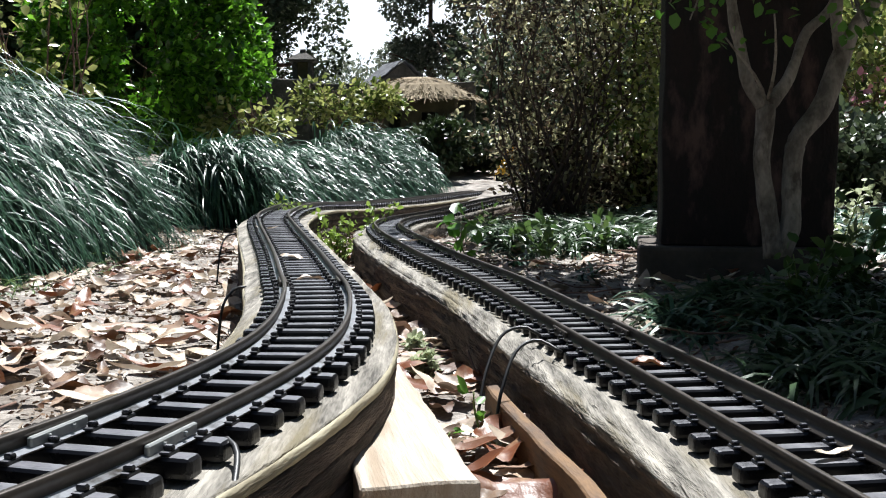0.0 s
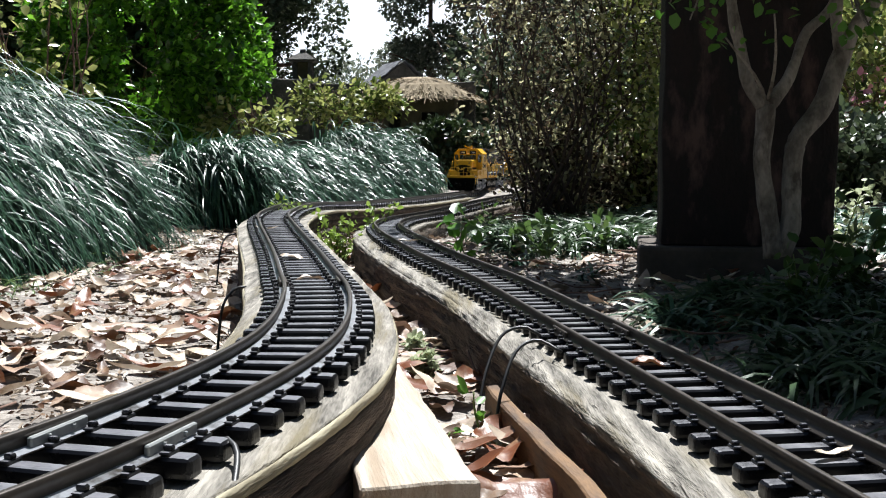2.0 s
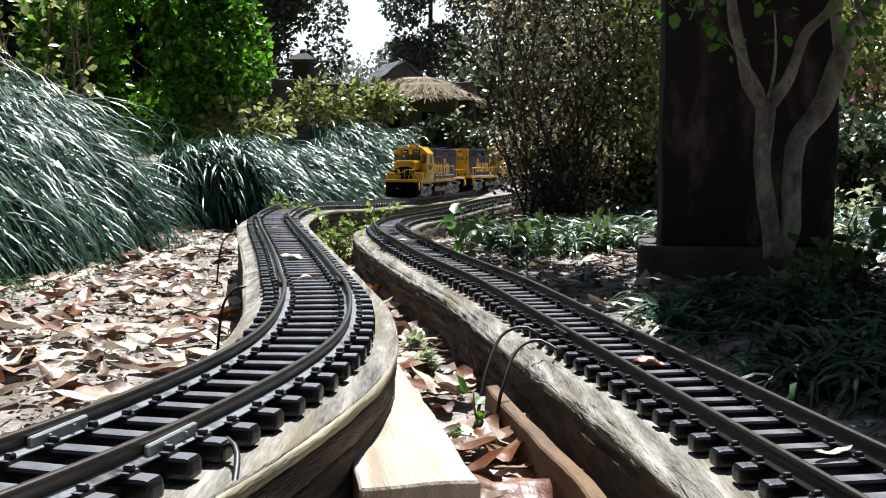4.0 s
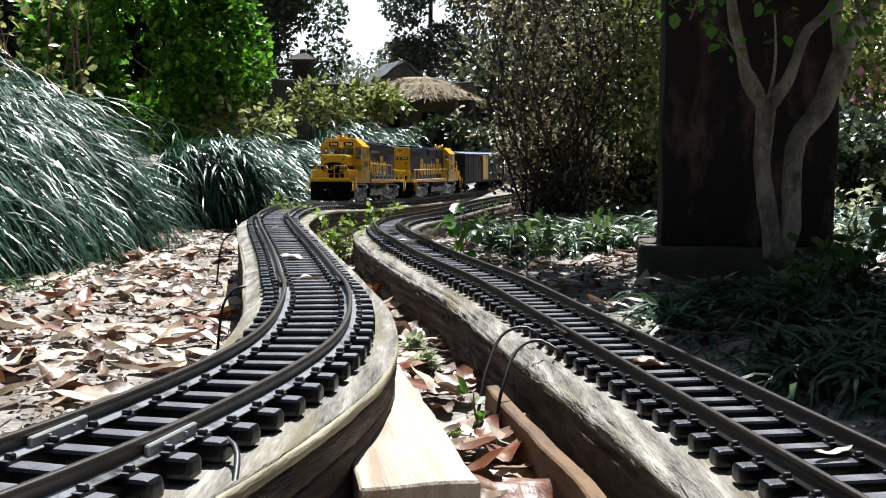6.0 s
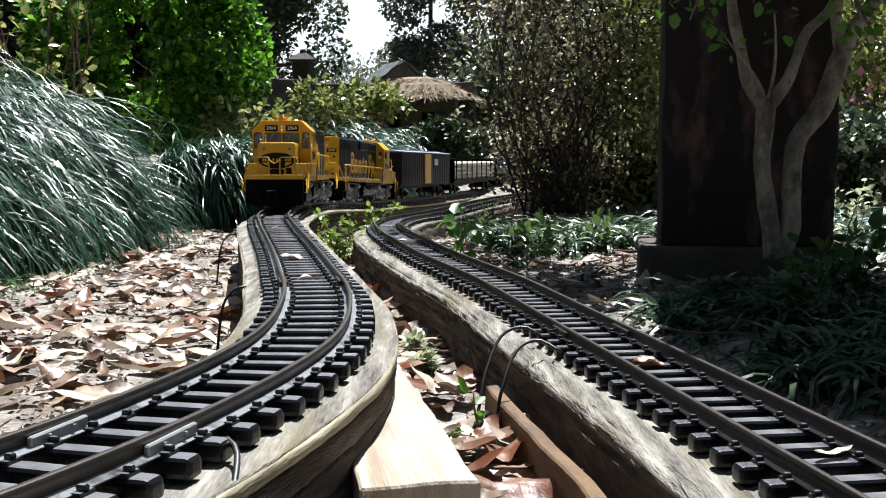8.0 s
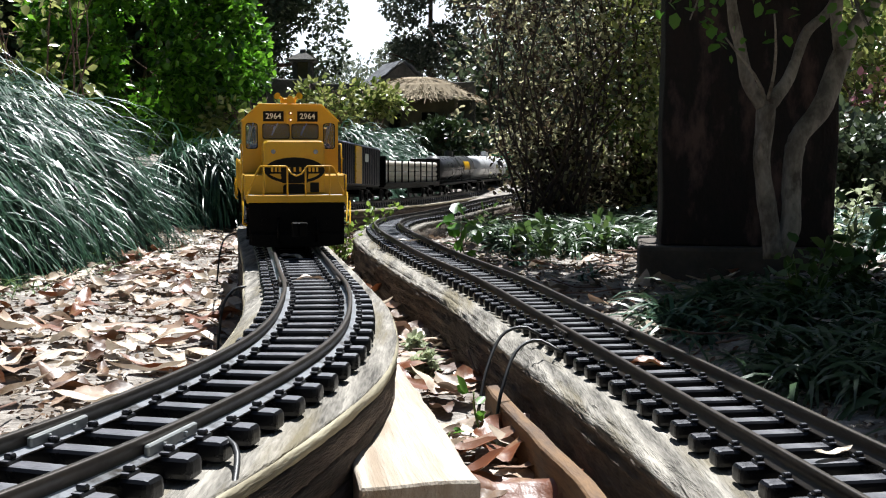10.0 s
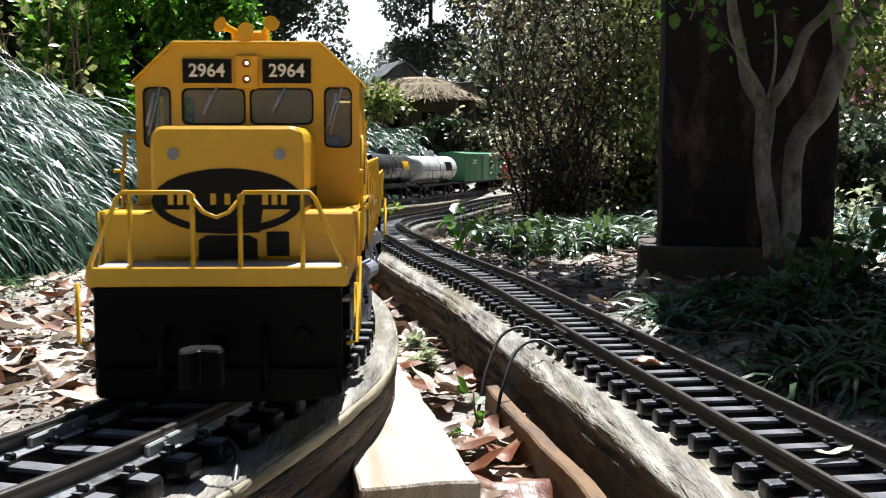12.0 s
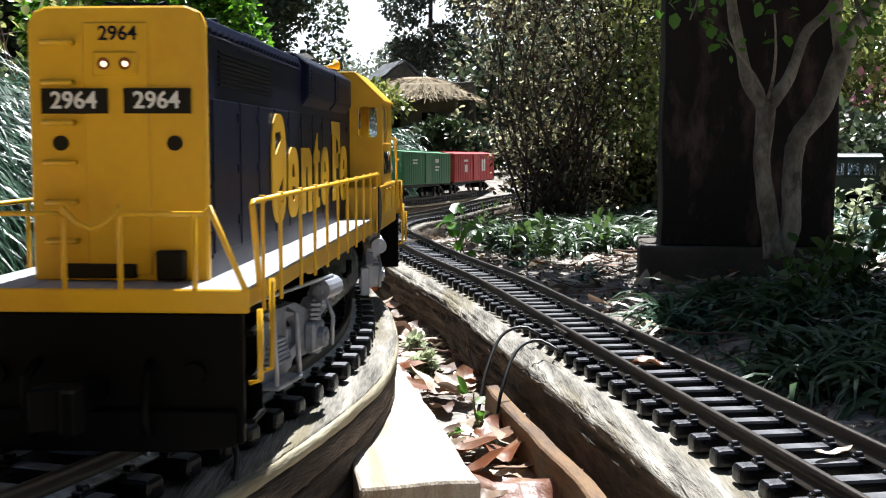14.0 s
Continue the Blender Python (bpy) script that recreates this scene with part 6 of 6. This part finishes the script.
rg = random.Random(15)
x = -1.02
for k in range(6):
    w = rg.uniform(0.13, 0.2)
    rough_block("ledge_stone", "rough grey ledge stone behind the shrubs", "stone", pose(x + w / 2, 5.35 + rg.uniform(-.03, .03), 0.16, 0, 0, rg.uniform(-5, 5)), [("stone", (-w / 2, w / 2, -0.12, 0.12, 0, 0.37 + rg.uniform(-.03, .02)))])
    x += w + 0.004


def build_lantern():
    t = thing("stone_lantern", "dark weathered stone lantern on the ledge", "lantern", at=pose(-0.655, 5.35, 0.515))
    bm = bmesh.new()
    box(bm, -0.062, 0.062, -0.062, 0.062, 0, 0.028, 0.005)
    part("base", bm, M_STONE, t)
    for sx in (-1, 1):
        for sy in (-1, 1):
            bm = bmesh.new()
            box(bm, *sorted((sx * 0.028, sx * 0.046)), *sorted((sy * 0.028, sy * 0.046)), 0.028, 0.105, 0.002)
            part("pillar", bm, M_STONE, t)
    bm = bmesh.new()
    box(bm, -0.024, 0.024, -0.024, 0.024, 0.028, 0.105, 0.002)
    part("core", bm, M_HUTWALL, t)
    bm = bmesh.new()
    ring = [[bm.verts.new((sx * w, sy * w, z)) for sx, sy in ((-1, -1), (1, -1), (1, 1), (-1, 1))] for w, z in ((0.062, 0.105), (0.066, 0.115), (0.030, 0.140), (0.014, 0.150), (0.012, 0.165))]
    for a, b in zip(ring, ring[1:]):
        for k in range(4):
            bm.faces.new((a[k], a[(k + 1) % 4], b[(k + 1) % 4], b[k]))
    bm.faces.new(ring[-1])
    bm.faces.new(ring[0][::-1])
    part("cap", bm, M_STONE, t)


build_lantern()

# ---------------------------------------------------------------- planks and cables by the tracks
plank("pale_plank", "sun-bleached pale wooden plank wedged against the timber", look((-0.035, 0.655, 0.040), (-0.035 - 0.05, 0.655 + 0.30, 0.040)) @ pose(0, 0, 0, 90, 0, 0) @ pose(0, 0, 0, 0, 0, 0), 0.30, 0.056, 0.022, M_PLANK)


def bar_between(name, label, a, b, width, height, material):
    a, b = Vector(a), Vector(b)
    d = b - a
    m = Matrix.Translation((a + b) / 2) @ Matrix.Rotation(math.atan2(d.y, d.x) - math.pi / 2, 4, "Z") @ Matrix.Rotation(math.asin(d.z / d.length), 4, "X")
    return plank(name, label, m, d.length, width, height, material)


bar_between("brown_board", "brown stained board leaning along the beam", (0.036, 0.84, 0.010), (0.118, 0.30, 0.010), 0.010, 0.036, M_BOARD)


def cable(label, pts, r=0.0013):
    bm = bmesh.new()
    c = smooth_line(pts, 0.006)
    tube(bm, [tuple(p) for p in c], r, 8)
    ob = part("cable", bm, M_CABLE, smooth=True)
    tagged(ob, label, "cable", "feeder cables")


cable("black feeder cable hanging from the lower track", [(0.075, 0.86, 0.062), (0.062, 0.865, 0.068), (0.045, 0.86, 0.062), (0.033, 0.84, 0.040), (0.026, 0.82, 0.012)])
cable("black feeder cable hanging from the lower track", [(0.085, 0.80, 0.060), (0.068, 0.81, 0.067), (0.052, 0.80, 0.060), (0.041, 0.78, 0.036), (0.036, 0.77, 0.012)])
cable("black feeder cable clipped under the upper track", [(-0.175, 1.00, 0.083), (-0.186, 0.998, 0.081), (-0.194, 0.990, 0.068), (-0.197, 0.985, 0.045), (-0.199, 0.975, 0.008)])
cable("black feeder cable clipped under the upper track", [(-0.298, 1.62, 0.086), (-0.311, 1.615, 0.081), (-0.317, 1.60, 0.060), (-0.319, 1.58, 0.010)])
cable("pale grey feeder cable by the near rail joint", [(-0.094, 0.435, 0.086), (-0.086, 0.435, 0.091), (-0.079, 0.425, 0.088), (-0.076, 0.40, 0.079)], 0.0013)

# ---------------------------------------------------------------- fallen leaves
def dry_leaf(rng, length, width):
    """A curled leathery leaf with a folded midrib."""
    nu, nv, ph = 11, 5, rng.uniform(0, 6.28)
    curl, fold, twist = rng.choice((-1, 1)) * rng.uniform(0.2, 1.25), rng.uniform(0.05, 0.5), rng.uniform(-0.5, 0.5)
    vs = []
    for i in range(nu):
        u = i / (nu - 1)
        w = width * (math.sin(math.pi * min(u * 0.94 + 0.05, 1)) ** 0.8) * rng.uniform(0.86, 1.12)
        ang = curl * (u - 0.5)
        x = math.sin(ang) / curl * length if abs(curl) > 0.05 else (u - 0.5) * length
        z0 = (1 - math.cos(ang)) / curl * length if abs(curl) > 0.05 else 0
        for j in range(nv):
            v = j / (nv - 1) * 2 - 1
            y = v * w / 2
            z = z0 + abs(v) ** 1.3 * fold * w * 0.5 + twist * u * y * 0.7 + 0.10 * w * math.sin(9 * u + 5 * v + ph) * abs(v) + 0.05 * w * math.sin(17 * u + 2.6 * ph)
            vs.append((x, y, z))
    fs = [(i * nv + j, i * nv + j + 1, (i + 1) * nv + j + 1, (i + 1) * nv + j) for i in range(nu - 1) for j in range(nv - 1)]
    return np.array(vs), np.array(fs)


A_XY, B_XY = LINE_A[:, :2], LINE_B[:, :2]


def off_tracks(x, y, margin=0.065):
    p = np.array([x, y])
    return min(np.linalg.norm(A_XY - p, axis=1).min(), np.linalg.norm(B_XY - p, axis=1).min()) > margin


def build_leaves():
    rng = random.Random(31)
    shapes = []
    for k in range(14):
        v, f = dry_leaf(rng, rng.uniform(0.038, 0.088), rng.uniform(0.016, 0.030))
        shapes.append(mesh_of("fallen_leaf", v, f, [M_DRY], True))
    n = 0
    # the nearest ones, each by itself
    while n < 290:
        zone = rng.random()
        if zone < 0.62:
            x, y = rng.uniform(-0.62, -0.13), rng.uniform(0.55, 2.3)
        elif zone < 0.88:
            x, y = rng.uniform(-0.10, 0.10), rng.uniform(0.45, 1.9)
        else:
            x, y = rng.uniform(0.12, 0.45), rng.uniform(1.05, 2.2)
        if not off_tracks(x, y, 0.068):
            continue
        z = ground_z(x, y) + rng.uniform(0.004, 0.017)
        ob = new("fallen_leaf", shapes[rng.randrange(14)])
        ob.matrix_basis = pose(x, y, z, rng.uniform(-20, 20) + (180 if rng.random() < .45 else 0), rng.uniform(-16, 16), rng.uniform(0, 360))
        tagged(ob, "curled dry tan leathery leaf on the soil", "leaf", "fallen leaves")
        n += 1
    # leaves that lie on the tracks
    for x, y, z, rz in ((-0.118, 0.985, 0.093, 20), (-0.162, 1.18, 0.094, -10), (-0.250, 1.60, 0.094, 5), (0.135, 0.74, 0.064, -20), (0.178, 0.505, 0.066, 25), (-0.05, 1.75, 0.065, 10)):
        ob = new("fallen_leaf", shapes[rng.randrange(14)])
        ob.matrix_basis = Matrix.Translation((x, y, z)) @ Matrix.Rotation(radians(rz), 4, "Z") @ Matrix.Scale(0.34 if y < 0.6 else 0.5, 4)
        tagged(ob, "small dry leaf lying between the rails", "leaf", "fallen leaves")
    # the rest of the litter
    vs, fs, b = [], [], 0
    n = 0
    while n < 2000:
        zone = rng.random()
        if zone < 0.55:
            x, y = rng.uniform(-1.0, -0.12), rng.uniform(0.4, 3.2)
        elif zone < 0.75:
            x, y = rng.uniform(-0.2, 0.12), rng.uniform(0.4, 3.0)
        else:
            x, y = rng.uniform(0.1, 1.6), rng.uniform(1.0, 3.2)
            if rng.random() < 0.5:
                n += 1
                continue
        if not off_tracks(x, y, 0.06):
            continue
        v, f = dry_leaf(rng, rng.uniform(0.018, 0.062), rng.uniform(0.009, 0.025))
        m = np.array(pose(x, y, ground_z(x, y) + rng.uniform(0.001, 0.010), rng.uniform(-20, 20), rng.uniform(-18, 18), rng.uniform(0, 360)))
        vs.append(v @ m[:3, :3].T + m[:3, 3])
        fs.append(f + b)
        b += len(v)
        n += 1
    ob = new("leaf_litter", mesh_of("leaf_litter", np.vstack(vs), np.vstack(fs), [M_DRYI], True))
    tagged(ob, "drift of dry brown leaf litter over the soil", "leaf litter", kind="stuff")
    # crumbs of leaf and bark over the soil
    r2 = np.random.default_rng(5)
    n = 24000
    xy = np.stack([r2.uniform(-0.95, 0.75, n), 0.4 + 2.6 * r2.random(n) ** 1.5], 1)
    keep = np.array([off_tracks(a, b, 0.058) for a, b in xy])
    xy = xy[keep]
    z = np.array([ground_z(a, b) for a, b in xy]) + 0.0015
    c = np.column_stack([xy, z])
    leaf_cloud("soil_crumbs", c, r2.normal(0, 1, c.shape) * np.array([1, 1, 0.35]), 0.0085, M_DRYI, r2, None, 0.3, 0.8)
    tagged(bpy.data.objects["soil_crumbs"], "crumbs of broken leaf and bark on the soil", "debris", kind="stuff")
    # twigs and chips
    bm = bmesh.new()
    for i in range(160):
        x, y = rng.uniform(-0.8, 0.7), rng.uniform(0.6, 2.6)
        if not off_tracks(x, y, 0.06):
            continue
        a, ln = rng.uniform(0, 6.28), rng.uniform(0.02, 0.09)
        z = ground_z(x, y) + 0.012
        tube(bm, [(x, y, z), (x + math.cos(a) * ln * .5, y + math.sin(a) * ln * .5, z + rng.uniform(-.004, .01)), (x + math.cos(a) * ln, y + math.sin(a) * ln, z + rng.uniform(-.004, .012))], 0.0011, 4)
    ob = part("fallen_twigs", bm, M_TWIG)
    tagged(ob, "thin dry twigs among the leaf litter", "twigs", kind="stuff")


build_leaves()

# ---------------------------------------------------------------- low plants
def tuft(label, x, y, n, length, width, material, seed, spread=0.02, category="plant", name="grass_tuft", z=None, droop=2.0):
    rng = random.Random(seed)
    g = ground_z(x, y) if z is None else z

    def foot(i):
        return x + rng.gauss(0, spread), y + rng.gauss(0, spread), g - 0.002
    vs, fs = blades(rng, n, foot, length, width, lambda i, a, b: rng.uniform(0, 2 * math.pi), droop)
    ob = new(name, mesh_of(name, vs, fs, [material], True))
    return tagged(ob, label, category, "low plants")


def bed(label, x0, x1, y0, y1, n, length, width, material, seed, name="low_grass", margin=0.07):
    """A joined bed of strap leaves over a stretch of ground."""
    rng = random.Random(seed)
    cl = []
    while len(cl) < 60:
        x, y = rng.uniform(x0, x1), rng.uniform(y0, y1)
        if off_tracks(x, y, margin):
            cl.append((x, y))

    def foot(i):
        c = cl[i % len(cl)]
        x, y = c[0] + rng.gauss(0, 0.025), c[1] + rng.gauss(0, 0.025)
        return x, y, ground_z(x, y) - 0.002
    vs, fs = blades(rng, n, foot, length, width, lambda i, a, b: rng.uniform(0, 2 * math.pi), 2.2)
    ob = new(name, mesh_of(name, vs, fs, [material], True))
    tagged(ob, label, "grass", kind="stuff")


bed("dark shaded strap-leaved ground cover beside the beam", 0.30, 0.85, 0.82, 1.42, 6500, 0.085, 0.0048, M_GRASS_D, 41, margin=0.095)
bed("strap-leaved ground cover at the foot of the bronze shrub", 0.10, 0.75, 2.25, 3.0, 4200, 0.12, 0.006, M_GRASS_D, 42, margin=0.12)
bed("strap-leaved ground cover behind the post", 0.75, 1.5, 1.9, 2.65, 3000, 0.13, 0.006, M_GRASS, 43)
bed("thin grass at the edge of the grass bank", -0.85, -0.55, 1.5, 2.0, 400, 0.06, 0.002, M_GREEN, 44)
tuft("pale blue-green grass tuft beside the beam", 0.243, 0.660, 70, 0.055, 0.0028, M_GRASS, 45, 0.010)
tuft("pale strap-leaved tuft before the plinth", 0.262, 1.23, 45, 0.10, 0.005, M_GRASS, 46, 0.012)
for i, (x, y) in enumerate(((0.14, 2.05), (0.245, 1.33), (0.22, 1.75), (0.42, 1.30), (0.275, 1.15))):
    tuft("small strap-leaved tuft in the leaf litter", x, y, 26, 0.07, 0.0045, M_GRASS_D if i % 2 else M_GRASS, 50 + i, 0.01)


def sprig(label, x, y, z, height, n, size, material, seed, lean=(0, 0), stems=3, group="low plants", name="sprig"):
    rng = np.random.default_rng(seed)
    pr = random.Random(seed)
    t = thing(name, label, "plant", group)
    bm = bmesh.new()
    pts = []
    for s in range(stems):
        e = (x + lean[0] + pr.gauss(0, height * 0.35), y + lean[1] + pr.gauss(0, height * 0.3), z + height * pr.uniform(0.7, 1.1))
        pts += limb(bm, (x + pr.gauss(0, .004), y + pr.gauss(0, .004), z - 0.004), e, 0.0012, 0.0006, pr, 0.06, 5, 5)[1:]
    tagged(part("stalk_work", bm, M_STEM, t), kind="stuff")
    p = np.array([list(q) for q in pts])
    k = rng.integers(0, len(p), n)
    off = rng.normal(0, size * 0.35, (n, 3))
    leaf_cloud("leaves", p[k] + off, off + np.array([0, 0, size * 0.25]), size, material, rng, t, 0.8)
    return t


sprig("bright green leafy weed growing beside the curve", -0.215, 2.15, ground_z(-0.215, 2.15), 0.105, 260, 0.0125, M_WEED, 61, (-0.04, 0.02), 9)
sprig("bright green leafy weed growing beside the curve", -0.18, 2.0, ground_z(-0.18, 2.0), 0.075, 190, 0.0115, M_WEED, 62, (0, 0), 8)
sprig("yellow-green weed between the tracks", -0.16, 2.35, ground_z(-0.16, 2.35), 0.08, 120, 0.013, M_WEED, 63, (0.03, 0), 4)
sprig("narrow-leaved bright seedling beside the lower track", 0.045, 2.1, ground_z(0.045, 2.1), 0.085, 26, 0.034, M_MAPLE, 64, (0, 0), 2)
sprig("tiny green seedling in the leaf litter", 0.030, 0.76, ground_z(0.03, 0.76), 0.036, 9, 0.011, M_MAPLE, 65, (0, 0), 1)
sprig("tiny green seedling in the leaf litter", -0.002, 0.74, ground_z(0, 0.74), 0.020, 6, 0.010, M_MAPLE, 66, (0, 0), 1)
sprig("patch of small pale green clover leaves", -0.018, 1.02, ground_z(-0.018, 1.02) + 0.006, 0.011, 320, 0.0075, M_PALE, 67, (0, 0), 8)
sprig("patch of small pale green clover leaves", -0.028, 1.14, ground_z(-0.028, 1.14) + 0.006, 0.011, 220, 0.0075, M_PALE, 68, (0, 0), 7)
sprig("bright green blade at the near rail", -0.166, 0.430, 0.050, 0.022, 5, 0.012, M_MAPLE, 69, (0, 0), 1)
sprig("pale-leaved bushy plant behind the young tree", 0.64, 1.85, ground_z(0.64, 1.85), 0.13, 330, 0.013, M_PALE, 70, (0.02, 0), 8)
sprig("dark green leafy plant at the foot of the young tree", 0.50, 1.38, ground_z(0.50, 1.38), 0.10, 130, 0.022, M_GREEN, 71, (0, 0), 7)
sprig("dark green leafy plant in the shaded bed", 0.40, 1.25, ground_z(0.40, 1.25), 0.07, 80, 0.020, M_GREEN, 72, (0, 0), 6)
sprig("dark green leafy plant in the shaded bed", 0.60, 1.10, ground_z(0.60, 1.10), 0.10, 110, 0.022, M_GREEN, 73, (0, 0), 7)
for i, (x, y) in enumerate(((0.15, 2.25), (0.24, 2.4), (0.33, 2.25), (0.20, 2.1), (0.45, 2.3), (0.10, 2.55))):
    sprig("small dark green weed near the bronze shrub", x, y, ground_z(x, y), 0.06, 40, 0.022, M_GREEN, 80 + i, (0, 0), 4)

# ---------------------------------------------------------------- motion along the lines
def at_y(line, y):
    """Arc length at which the line first comes down to y."""
    return float(np.argmax(line[:, 1] <= y)) * STEP


# where the middle of the leading locomotive is along the line: seconds, metres
PACE = [(0.0, 6.44), (1.5, 6.965), (3.0, 7.505), (5.5, 8.375), (6.5, 8.765), (7.5, 9.135), (8.2, 9.395), (10.3, 10.225), (11.0, 10.480), (11.8, 10.775), (12.3, 10.956), (12.7, 11.084), (13.0, 11.185), (13.5, 11.376), (14.0, 11.594)]


def lead_s(t):
    i = max(k for k in range(len(PACE) - 1) if PACE[k][0] <= t or k == 0)
    (t0, a), (t1, b) = PACE[i], PACE[i + 1]
    return a + (b - a) * (t - t0) / (t1 - t0)


def trolley_s(t):
    return TROLLEY_S0 + 0.15 * (t - 13.05)


TROLLEY_S0 = float(np.argmin(abs(LINE_C[:, 0] - 1.06))) * STEP


def sit(line, s, reach, flip):
    """Pose of a car whose trucks stand at s - reach and s + reach."""
    a, b = on_line(line, s - reach), on_line(line, s + reach)
    d = (b - a).normalized()
    m = Matrix.Translation((a + b) / 2) @ Matrix.Rotation(math.atan2(d.y, d.x), 4, "Z") @ Matrix.Rotation(-math.asin(d.z), 4, "Y")
    return m @ Matrix.Rotation(math.pi, 4, "Z") if flip else m


def run(car, trucks, line, where, offset, reach, flip, radius, turning):
    times = [i * 0.2 for i in range(71)]
    walk(car, [(t, sit(line, where(t) + offset, reach, flip)) for t in times])
    for (tk, ws) in trucks:
        x = tk.matrix_basis.translation.x
        rows = []
        for t in times:
            body = sit(line, where(t) + offset, reach, flip)
            h = way_at(line, where(t) + offset + (-x if flip else x))
            loc = body.to_3x3().inverted() @ h
            if flip:
                loc = -loc
            rows.append((t, Matrix.Translation((x, 0, 0)) @ Matrix.Rotation(math.atan2(loc.y, loc.x), 4, "Z")))
        walk(tk, rows)
        if turning:
            for w in ws:
                m0 = w.matrix_basis.copy()
                rows = []
                for i in range(211):
                    t = i / 15
                    a = (where(t) - where(0)) / radius * (-1 if flip else 1)
                    rows.append((t, m0 @ Matrix.Rotation(a, 4, "Y")))
                walk(w, rows)


def motions():
    run(LEAD, LEAD_T, LINE_A, lead_s, 0.0, 0.170, False, 0.0165, True)
    run(SECOND, SECOND_T, LINE_A, lead_s, -0.665, 0.170, True, 0.0165, True)
    run(BLUECAR, BLUECAR_T, LINE_A, lead_s, -1.290, 0.200, False, 0.015, False)
    run(FLAT, FLAT_T, LINE_A, lead_s, -1.930, 0.222, False, 0.015, False)
    run(TANK1, TANK1_T, LINE_A, lead_s, -2.510, 0.145, False, 0.015, False)
    run(TANK2, TANK2_T, LINE_A, lead_s, -3.010, 0.145, False, 0.015, False)
    run(GREEN, GREEN_T, LINE_A, lead_s, -3.570, 0.200, False, 0.015, False)
    run(RED, RED_T, LINE_A, lead_s, -4.180, 0.200, False, 0.015, False)
    run(TROL, TROL_T, LINE_C, trolley_s, 0.0, 0.065, False, 0.015, False)

# ---------------------------------------------------------------- what moves
motions()
